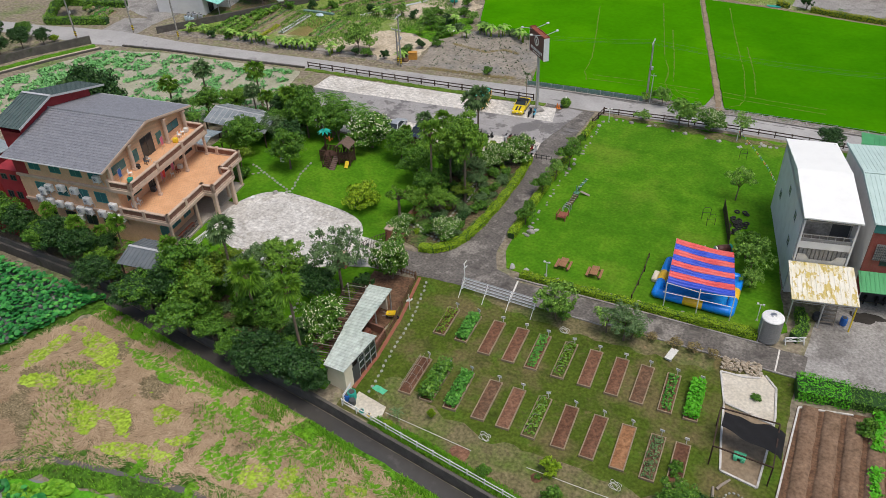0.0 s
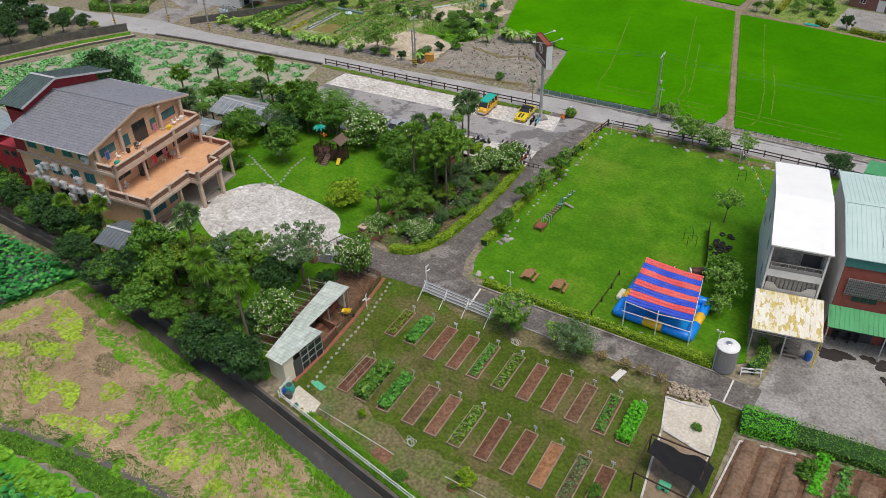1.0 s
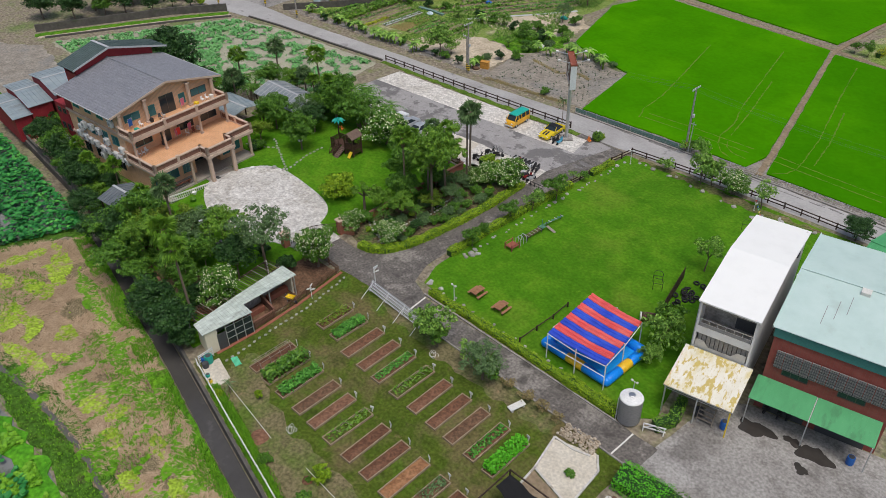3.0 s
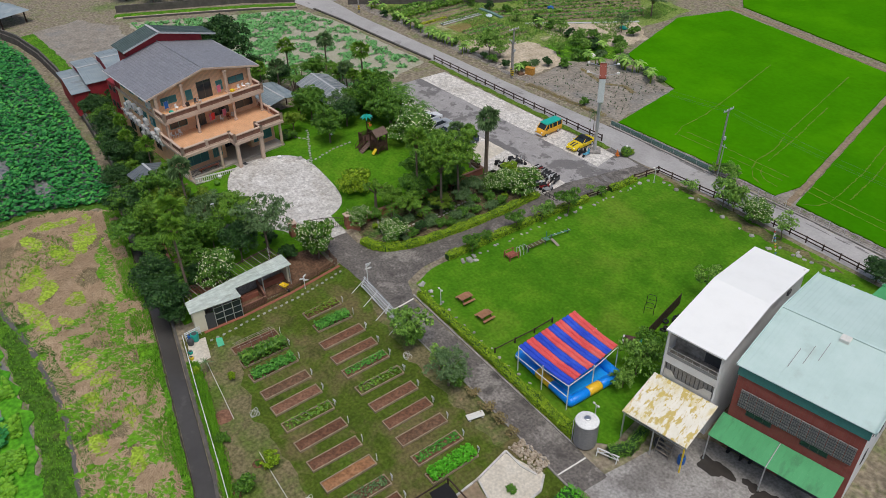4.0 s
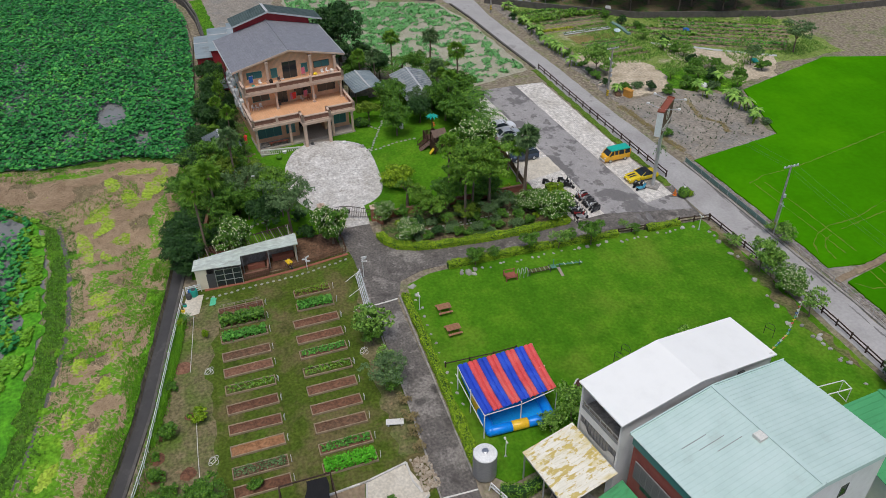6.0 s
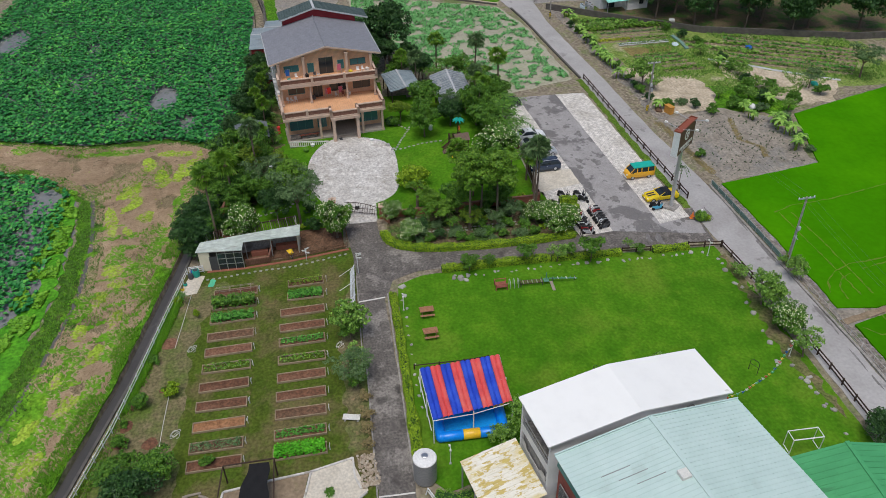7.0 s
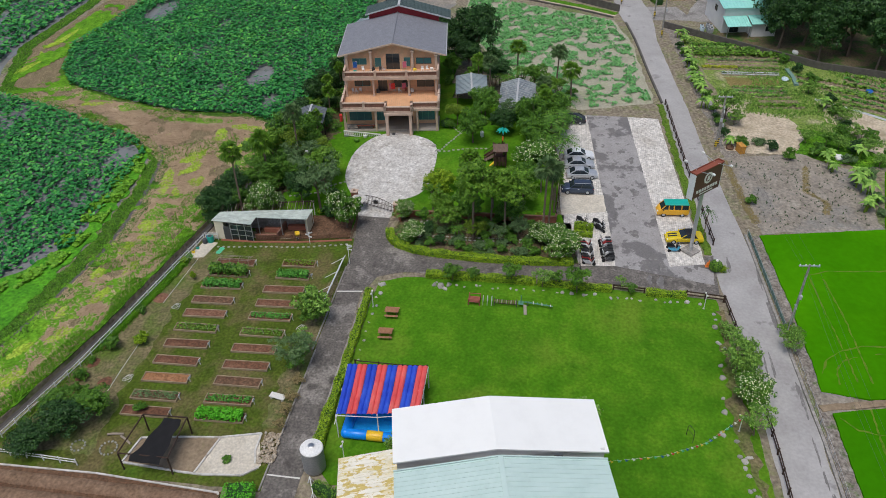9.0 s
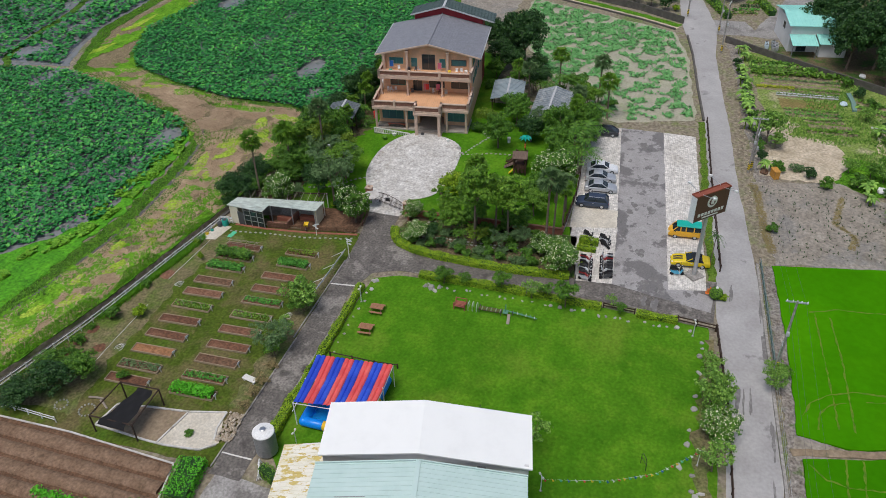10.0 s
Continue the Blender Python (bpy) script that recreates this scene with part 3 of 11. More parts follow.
patch("pond_south", [(-6.7, 20.5), (-16, 22.4), (-26, 23.2), (-41, 22.6), (-51, 20.2), (-55, 17), (-65, -5.6), (-69.6, -19.7), (-64, -60), (20, -60), (20, 14)], LOW + .02, "pond", "shallow grey lotus pond water", .3, 2, category="water")
patch("pond_north", [(-61, 41), (-65.3, 31), (-65, 19), (-68, 7.6), (-73.5, -6), (-79.7, -11), (-91.7, -16), (-107, -14.4), (-170, -13), (-170, 20), (-146, 34.8), (-135, 38.8), (-124, 40.9), (-100, 41.6)], LOW + .02, "pond", "shallow grey lotus pond water", .3, 2, category="water")
patch("pond_west", [(-70.6, -20.4), (-80, -24.6), (-90, -27.2), (-125, -28.4), (-190, -40), (-190, -120), (-62, -120), (-64.2, -58)], LOW + .02, "pond", "shallow grey lotus pond water", .3, 2, category="water")
patch("pond_bank", strip([(-61.4, 41.2), (-63.6, 36), (-65.2, 30.4), (-64.9, 18.6), (-68.0, 7.2), (-73.3, -6.2), (-79.5, -11.3), (-91.7, -16.2), (-107, -14.6), (-130, -13.6)], [1.6, 1.8, 1.7, 1.5, 1.6, 1.8, 1.6, 1.8, 1.8, 2]), LOW + .08, "bund_grass", "worn grassy bank round the lotus pond", .3, .8)
patch("grass_bund", strip([(-65, -31), (-72.7, -37), (-84.7, -39.6), (-98.5, -41.4), (-112, -46), (-150, -58)], 1.7), LOW + .07, "bund_grass", "narrow trodden bank between the ponds", .3, 1)
patch("ditch_water", strip([(30, 24.05), (10, 29.45), (2, 31.65), (-11, 34.65), (-31, 37.85), (-62, 42.05)], 1.6), -1.1, "ditch_water", "dark still water in a concrete ditch", 0, 2, category="water")
w = Mesh()
for a, b in zip(EDGE[1:-2], EDGE[2:-1]):
    w.prism([(a[0], a[1] - .03), (a[0], a[1] + .27), (b[0], b[1] + .27), (b[0], b[1] - .03)], -1.4, .18)
solo("ditch_wall", w, "dark_concrete", "weathered dark concrete retaining wall of the ditch", "wall", kind="structure")

# compound
patch("garden", [(9, 31.5), (2, 33.3), (-11, 36.2), (-29, 39), (-30, 50), (-31.2, 59.3), (-26, 59.4), (-5, 59.8), (8.5, 60)], .03, "garden_grass", "worn kitchen garden grass with bare soil", .1, 1)
patch("lane", [(9.2, 59.9), (9.2, 63.2), (-4, 63.0), (-20, 62.4), (-23.5, 63.6), (-24.8, 66.5), (-25.4, 75), (-25.8, 88), (-25.2, 104.6), (-33, 104.8), (-29.6, 93), (-28.9, 86), (-28.6, 76), (-29.2, 69), (-30.5, 64.6), (-33.6, 62.6), (-36.5, 62.6),
      (-36.4, 58.2), (-31.2, 58.9), (-26, 59.3), (-6, 59.7)], .05, "drive", "patched dark asphalt lane with pale worn areas", .06, .8, category="road")
patch("lawn", [(-22.6, 64.2), (-23.9, 67), (-24.4, 75), (-24.7, 88), (-24.2, 104), (-16, 105), (-4, 105.4), (14, 106), (40, 106.5), (40, 92), (10, 91), (3, 88), (5.6, 72), (7, 66), (5, 64.2), (-20, 63.9)], .06, "lawn", "bright mown green lawn", .06, .8)
patch("road", strip([(60, 109.6), (20, 109.2), (-4, 108.7), (-14, 108.3), (-28, 107.5), (-57, 105.1), (-75, 103.9), (-90, 102.4), (-105, 101.0), (-121, 99.4), (-140, 96.6), (-200, 88)], [4.9, 4.9, 4.9, 4.7, 5.4, 4.1, 3.9, 3.9, 4.0, 7, 5, 5]), .045, "road", "worn pale grey country road", .08, 1.5, category="road")
patch("side_road", strip([(-121, 99), (-122, 108), (-119, 114), (-150, 124)], 8.5), .04, "yard", "pale concrete forecourt off the road", .2, 1.5, category="road")
patch("parking", [(-70.6, 88.6), (-70.6, 96), (-31.5, 99.6), (-29.8, 104.4), (-27, 104.2), (-29.3, 92.6), (-41, 91.8)], .055, "asphalt", "dark patched asphalt of a car park", .06, .8, category="road")
patch("paver_strip_north", [(-70.6, 95.7), (-70.4, 100.7), (-31, 103.6), (-30, 99.2)], .075, "paver", "pale concrete paver parking strip", .05, .8, category="pavement")
patch("paver_strip_south", [(-70.2, 83.6), (-70.3, 89), (-41.4, 91.7), (-40, 85.6)], .075, "paver", "pale concrete paver parking bays", .05, .8, category="pavement")
patch("scooter_bay", [(-40.2, 85.6), (-41.6, 91.8), (-29.3, 92.6), (-28.8, 88.2)], .07, "paver", "concrete paving of the scooter bays", .05, .8, category="pavement")
patch("verge", strip([(-76, 101.4), (-57, 102.6), (-33, 104.2)], 1.0), .06, "verge_grass", "narrow green grass verge by the road", .2, .8)
patch("yard", [(8.9, 60.6), (8.9, 63.4), (9.6, 72), (12, 73.6), (22, 76), (26, 77), (40, 80), (48, 60), (20, 60.4)], .043, "yard", "stained concrete yard before the workshops", .05, 1, category="pavement")
patch("hedge_bed", [(-33.6, 63.4), (-30.2, 64.6), (-28.8, 69), (-28.3, 76), (-28.6, 84), (-29.2, 88), (-38, 86.9), (-37.8, 74), (-37, 64.5)], .07, "bed_soil", "brown earth and low green cover under shrubs", .1, .8)
patch("taro_pond", [(-131, 62), (-116.6, 94.6), (-104, 97.9), (-76.5, 100.6), (-72.5, 88), (-75, 82), (-97, 69), (-112, 62)], .02, "taro_mud", "shallow muddy taro field", .3, 1.5, category="field")
patch("back_yard", [(-108, 47), (-117, 46.5), (-137, 45), (-139, 54), (-130, 60), (-110, 58)], .04, "mud", "bare pale yard behind the house", .4, 1.5)

def compound_lawn():
    """The park lawn, rising towards the house."""
    out = [(-36.6, 64.4), (-37.8, 86.6), (-40, 85.4), (-71, 83.4), (-73, 66), (-95, 64), (-95, 46), (-62, 45), (-45, 42.4), (-31, 40.2), (-31, 58.4), (-36.6, 57.8)]
    me, n, s = Mesh(), {}, 1.0
    for i in range(-96, -29):
        for j in range(40, 88):
            if inside(out, i + .5, j + .5):
                q = []
                for x, y in ((i, j), (i + 1, j), (i + 1, j + 1), (i, j + 1)):
                    if (x, y) not in n:
                        n[(x, y)] = len(me.v)
                        me.v.append((x, y, gz(x, y) + .07))
                    q.append(n[(x, y)])
                me.f.append(q)
                me.m.append(0)
    solo("park_lawn", me, "lawn", "shaded green lawn of the park round the house", "ground", kind="structure", smooth=True)


compound_lawn()


def grove_floor():
    """Leaf litter under the trees along the ditch; its dark colour also carries their shade."""
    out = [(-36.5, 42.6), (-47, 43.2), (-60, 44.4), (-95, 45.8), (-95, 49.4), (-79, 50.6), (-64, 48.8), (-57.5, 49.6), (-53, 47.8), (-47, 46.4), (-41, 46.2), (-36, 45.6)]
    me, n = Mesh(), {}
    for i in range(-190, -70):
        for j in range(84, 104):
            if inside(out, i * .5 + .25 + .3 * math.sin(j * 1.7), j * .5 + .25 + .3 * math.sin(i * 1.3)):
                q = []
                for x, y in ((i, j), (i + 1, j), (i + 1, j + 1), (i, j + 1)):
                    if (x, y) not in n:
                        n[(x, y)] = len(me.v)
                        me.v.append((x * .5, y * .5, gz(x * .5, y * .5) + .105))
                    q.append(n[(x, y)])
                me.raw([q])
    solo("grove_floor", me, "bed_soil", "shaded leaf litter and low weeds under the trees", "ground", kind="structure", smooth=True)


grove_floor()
pz = Mesh()
rings = [(0, 1)] + [(r, 48) for r in (2.5, 5, 7.2, 9.4)]
cx, cy = -49.6, 60.1
pz.v.append((cx, cy, gz(cx, cy) + .13))
for r, n in rings[1:]:
    for i in range(48):
        a = 6.2832 * i / 48
        k = 1 + .02 * math.sin(5 * a + r)
        ca, sa = math.cos(a), math.sin(a)
        x, y = cx + r * k * math.copysign(abs(ca) ** .82, ca), cy + .7 * r * k * math.copysign(abs(sa) ** .82, sa)
        pz.v.append((x, y, gz(x, y) + .13))
for i in range(48):
    pz.raw([(0, 1 + i, 1 + (i + 1) % 48)])
for ring in range(3):
    for i in range(48):
        a, b = 1 + ring * 48 + i, 1 + ring * 48 + (i + 1) % 48
        pz.raw([(a, a + 48, b + 48, b)])
for i in range(48):
    a, b = 145 + i, 145 + (i + 1) % 48
    p, q = pz.v[a], pz.v[b]
    o = len(pz.v)
    pz.v += [(p[0], p[1], p[2] - .2), (q[0], q[1], q[2] - .2)]
    pz.raw([(a, o, o + 1, b)])
solo("plaza", pz, "plaza", "round weathered pale concrete forecourt", "pavement", kind="structure")
patch("gate_apron", [(-43.5, 55.5), (-43, 62.8), (-36.3, 62.6), (-36.3, 58.1)], .115, "plaza", "pale concrete apron at the gate", .05, .6, category="pavement")

# north of the road
patch("mud_plot", [(-58.5, 109.2), (-38.8, 111.6), (-41.2, 127.2), (-56, 128.5), (-61, 121)], .03, "mud", "bare grey-brown mud plot", .3, 1, category="field")
patch("brown_plot", [(-66.6, 109.8), (-60.8, 110.2), (-60.4, 119.8), (-64.7, 122.2), (-70.6, 122.6), (-74.4, 121), (-74.8, 114.6), (-70.5, 113.4)], .03, "sand_soil", "pale flooded brown plot", .4, 1, category="field")
patch("sand_plot", [(-80.3, 127.9), (-73.6, 137.6), (-68, 146), (-60.5, 141), (-60, 134), (-64.6, 130.3), (-68.1, 130.9), (-72.3, 127.8)], .03, "sand_soil", "pale sandy plot", .4, 1, category="field")
patch("green_verge", strip([(-40, 111), (-58, 109.2), (-78, 107.5), (-100, 105.8), (-113, 104.4)], 2.2, -1.6), .025, "verge_rubble", "stony grey-brown earth verge", .3, 1)
patch("vegetable_ground", [(-64, 130), (-76, 112), (-104, 108.5), (-112, 106), (-104, 117), (-84, 160), (-66, 160)], .015, "plot_weeds", "weedy patchy allotment ground", .5, 2, category="field")
# west and far rice: distance brightening is in the colour, not another crop
patch("rice_field_west", [(-38, 111.2), (-41.4, 127.6), (-56.8, 132), (-64.6, 154), (-61, 166), (-21.6, 161), (-10.1, 117), (-10.4, 115.0), (-10.7, 112.6), (-15.2, 112.6), (-25.6, 112.2)], .20, "rice_pale", "smooth brilliant green young rice", .08, 1, .25, "field")
patch("rice_field_east", [(-7.8, 113), (-8.9, 117), (-10.2, 122), (-20.2, 159.6), (-14, 159.3), (-9, 158.9), (-4, 158.3), (4, 157.2), (12, 156.2), (40, 153), (90, 150), (90, 115)], .20, "rice", "smooth brilliant green young rice", .08, 1, .25, "field")
patch("rice_field_far", [(-61, 170), (-22, 164.6), (-19, 200), (-60, 230), (-110, 230)], .20, "rice_pale", "smooth brilliant green young rice", .08, 1, .25, "field")
patch("field_path", strip([(-8.4, 112), (-9.6, 117), (-10.8, 122), (-16.2, 142.5), (-20.9, 161.6), (-20, 200)], .85), .14, "path_earth", "narrow bare earth path between rice fields", .07, .8)
patch("field_path_cross", strip([(-64, 168.5), (-42, 165), (-20.5, 161.6), (-14, 160.4), (-9, 159.9), (-4, 159.1), (4, 157.9), (12, 156.9), (40, 153.8)], .8), .055, "path_earth", "narrow bare earth bank between rice fields", .2, .8)
patch("roadside_path", strip([(-38, 110.8), (-25.6, 111.5), (-12, 112.2), (0, 112.4), (20, 113), (60, 114)], 1.3), .07, "verge_rubble", "bare stony strip between road and rice", .2, .6)
patch("field_entry", [(-11.2, 112.2), (-7.4, 112.4), (-8.4, 115.2), (-10.2, 115.6), (-10.8, 114.4)], .078, "mud", "bare trodden earth at the field entry", .2, .6)
patch("far_green", [(-18, 161.6), (-4, 159.6), (12, 157.2), (90, 151), (90, 240), (-16, 240)], .02, "plot_weeds", "weedy pale far garden", .4, 2, category="field")

# east of the garden
patch("tilled_field", [(9, 30), (8.6, 44), (9, 56.4), (20, 58.6), (60, 60), (60, 18)], .03, "tilled", "dark tilled vegetable field", .1, 1, category="field")
patch("sand_pad", [(2.2, 57.6), (3.2, 54), (7.4, 53.2), (7.4, 55), (7, 57.6), (5.8, 59)], .06, "bay_concrete", "pale cream concrete pad with a white kerb", .03, .5, category="pavement")
patch("soil_pad", [(3.2, 53.8), (4.2, 46.4), (7.2, 45.9), (7.5, 53)], .06, "path_earth", "bare brown soil pit with a white kerb", .03, .5)

# damp stains on road and lane
def wobble(x, y, a, b, u, k):
    """A point of an uneven rounded outline."""
    r = 1 + .2 * math.sin(2 * u + k) + .16 * math.sin(3 * u + 2.1 * k) + .1 * math.sin(5 * u + .7 * k) + .06 * math.sin(8 * u + k)
    return x + a * r * math.cos(u), y + b * r * math.sin(u)


rs = random.Random(14)
for k in range(34):
    if k < 18:
        x = rs.uniform(-34, 8)
        y = 107.9 + .03 * (x + 28) + (rs.uniform(1.7, 2.1) if k < 14 else rs.uniform(-1.8, 1.0))
        a, b = rs.uniform(.7, 2.2), rs.uniform(.1, .24)
    elif k < 26:
        x, y, a, b = rs.uniform(-66, -34), rs.uniform(91, 97), rs.uniform(.4, 1.2), rs.uniform(.3, .8)
        y = 91.6 + (x + 70) * .05 + rs.uniform(0, 3.6)
    else:
        x, y, a, b = rs.uniform(-32.5, -25), rs.uniform(95.5, 103), rs.uniform(.4, 1.0), rs.uniform(.25, .7)
    patch("damp_stain", [wobble(x, y, a, b, i * .1309, k) for i in range(48)], .0605 + .0003 * k if k >= 18 else .05 + .0003 * k, "road_damp", "dark damp stain on worn asphalt", .02, .35, .01, "stain", k)

# wheel tracks pressed into the young rice
for k, line_ in enumerate((((-29.9, 115.5), (-21.7, 116.0), (-15.2, 116.4), (-12.4, 116.5)), ((-29.6, 117.1), (-23.4, 117.7), (-17.7, 117.9), (-12.4, 118.0)), ((-13.3, 113.3), (-15.3, 114.1), (-16.9, 115.8), (-18.0, 118.4), (-18.5, 123), (-20.5, 128.5), (-23.8, 141.3), (-27.2, 154.7)), ((-11.9, 114.6), (-14.2, 114.9), (-15.5, 115.9), (-16.3, 117.5)), ((-30.0, 114.9), (-31.3, 118.2), (-31.9, 124), (-34.7, 135.1), (-38.3, 148.6)), ((-16.9, 119.5), (-18.9, 128.4), (-22.2, 141.2)), ((-7.2, 113.5), (-5.9, 114.9), (-5.5, 116.7), (-5.9, 119.7), (-7.4, 127.6), (-11.1, 141.3), (-14.8, 156.3)), ((-8.8, 116.8), (-4.5, 116.6), (6, 116.4)), ((-9, 118.3), (-4.9, 118.1), (6, 117.9)), ((-4.3, 119.4), (-5.8, 127.5), (-8.6, 138)))):
    patch("wheel_track", strip(list(line_), .16), .215, "rice_track", "narrow wheel track through the rice", .09, .45, .01, "track", k)

patch("bare_strip", [(-25.4, 38.9), (-20, 38.2), (-11, 36.7), (-2, 34.8), (6.6, 33.2), (7.0, 42.4), (1.8, 42.0), (-1, 41.2), (-8, 41.6), (-14, 41.0), (-19, 42.0), (-25.2, 44.4), (-26.6, 43.6)], .036, "garden_bare", "worn bare strip of soil and thin grass", .45, .8, .02)
patch("bare_strip", [(-12.5, 57.0), (-4, 57.4), (1.6, 57.6), (1.4, 59.5), (-6, 59.5), (-24, 59.1), (-24, 58.2)], .036, "garden_bare", "worn bare strip of soil beside the lane", .35, .8, .02)

patch("bare_strip", strip([(-22, 104.3), (-14, 104.2), (-6, 104.0), (-2, 104.3), (4, 105)], [.7, 1.2, 1.9, 1.0, .4]), .1, "garden_bare", "worn soil under the roadside shrubs", .45, .7, .02)
patch("channel_water", strip([(-53.5, 20.8), (-50.1, 23.0), (-45.2, 24.1), (-38.6, 25.5), (-32.1, 26.1), (-26.3, 26.5), (-20.7, 26.0), (-13.2, 25.1), (-4, 23.6)], [.3, .4, .5, .5, .45, .5, .45, .4, .35]), LOW + .085, "water", "narrow grey water channel beside the bank", .12, .7, .02, "water")
patch("channel_bank", strip([(-53.5, 21.3), (-50.1, 23.7), (-45.2, 24.9), (-38.6, 26.4), (-32.1, 27.0), (-26.3, 27.4), (-20.7, 26.9), (-13.2, 26.0), (-4, 24.4)], 1.3), LOW + .08, "bund_grass", "dark trodden grass beside the channel", .3, .7, .02)
patch("parking_bay", [(-45.2, 85.5), (-40.0, 85.7), (-41.4, 91.7), (-45.6, 91.4)], .083, "bay_concrete", "cream worn concrete parking bay", .04, .6, .02, "pavement")

# ---- buildings ----
def window(parent, face, a, z, w, h, d, frame_mat="frame_teal", glass="glass_teal", bars=1):
    """A framed window on a wall: face 'x+' or 'y-' and so on names the wall's normal, d its plane, a the middle along it."""
    sgn = 1 if face[1] == "+" else -1
    def bx(a0, z0, a1, z1, t0, t1):
        lo, hi = sorted((d + sgn * t0, d + sgn * t1))
        return Mesh().box(lo, a0, z0, hi, a1, z1) if face[0] == "x" else Mesh().box(a0, lo, z0, a1, hi, z1)
    f = .07
    wd = part("window", bx(a - w / 2 + .01, z + .01, a + w / 2 - .01, z + h - .01, .003, .02), glass, parent)
    part("frame_bar", bx(a - w / 2, z, a + w / 2, z + f, -.04, .05), frame_mat, wd)
    part("frame_bar", bx(a - w / 2, z + h - f, a + w / 2, z + h, -.04, .05), frame_mat, wd)
    for i in range(bars + 2):
        c = a - w / 2 + (w - f) * i / (bars + 1)
        part("frame_bar", bx(c, z + f, c + f, z + h - f, -.04, .045), frame_mat, wd)
    return wd


def rail(parent, p, q, z, h=1.0, n=2, infill="rail_infill"):
    """A balcony wall from p to q: plinth, dark infill panels, posts and a cap."""
    (x0, y0), (x1, y1) = p, q
    d = math.hypot(x1 - x0, y1 - y0)
    a = math.degrees(math.atan2(y1 - y0, x1 - x0))
    for nm, m, t, z0, z1 in (("cap", "house_trim", .34, h - .16, h), ("infill", infill, .16, .22, h - .16), ("plinth", "house_trim", .26, 0, .22)):
        me = Mesh().box(0, -t / 2, z0, d, t / 2, z1, .02 if nm != "infill" else 0)
        o = part(nm, me, m, parent)
        o.matrix_local = pose(x0, y0, z, 0, 0, a)
    for i in range(n + 1):
        me = Mesh().box(-.2, -.2, 0, .2, .2, h + .12, .03)
        o = part("post", me, "house_trim", parent)
        o.matrix_local = pose(x0 + (x1 - x0) * i / n, y0 + (y1 - y0) * i / n, z, 0, 0, a)


def column(parent, x, y, z0, z1, r=.2, m="house_trim"):
    me = Mesh().box(x - r * 1.5, y - r * 1.5, z0, x + r * 1.5, y + r * 1.5, z0 + .3, .03).box(x - r, y - r, z0 + .3, x + r, y + r, z1 - .25, .05).box(x - r * 1.35, y - r * 1.35, z1 - .25, x + r * 1.35, y + r * 1.35, z1, .03)
    part("column", me, m, parent)


def courses(parent, x0, x1, y_eave, z_eave, y_ridge, z_ridge, n, material, name="roof_slope"):
    """A roof slope stepped in courses of tiles."""
    prof = []
    for i in range(n):
        a, b = i / n, (i + 1) / n
        for t, lift in ((a, .05), (b, .012)):
            prof.append((y_eave + (y_ridge - y_eave) * t, z_eave + (z_ridge - z_eave) * t + lift))
    prof += [(y_ridge, z_ridge - .14), (y_eave, z_eave - .14)]
    k = len(prof)
    me = Mesh().add([(x, y, z) for x in (x0, x1) for y, z in prof], [(i, (i + 1) % k, k + (i + 1) % k, k + i) for i in range(k)] + [tuple(range(k - 1, -1, -1)), tuple(range(k, 2 * k))])
    return part(name, me, material, parent)


def ribbed(parent, quad, n, material, name="roof", rib=.05, label=""):
    """A sheet-metal roof: one folded sheet under four corners, with n raised seams from the first edge to the third."""
    a, b, c, d = [Vector(p) for p in quad]
    up = (b - a).cross(d - a).normalized()
    up = up if up.z > 0 else -up
    w = rib * .6 / (b - a).length
    prof = [(0, 0)]
    for i in range(n):
        t = (i + .5) / n
        prof += [(t - w, 0), (t - w, rib), (t + w, rib), (t + w, 0)]
    prof += [(1, 0), (1, -.07), (0, -.07)]
    k = len(prof)
    vs = [tuple(p.lerp(q, t) + up * z) for p, q in ((a, b), (d, c)) for t, z in prof]
    me = Mesh().add(vs, [(i, (i + 1) % k, k + (i + 1) % k, k + i) for i in range(k)] + [tuple(range(k - 1, -1, -1)), tuple(range(k, 2 * k))])
    return part(name, me, material, parent, label)


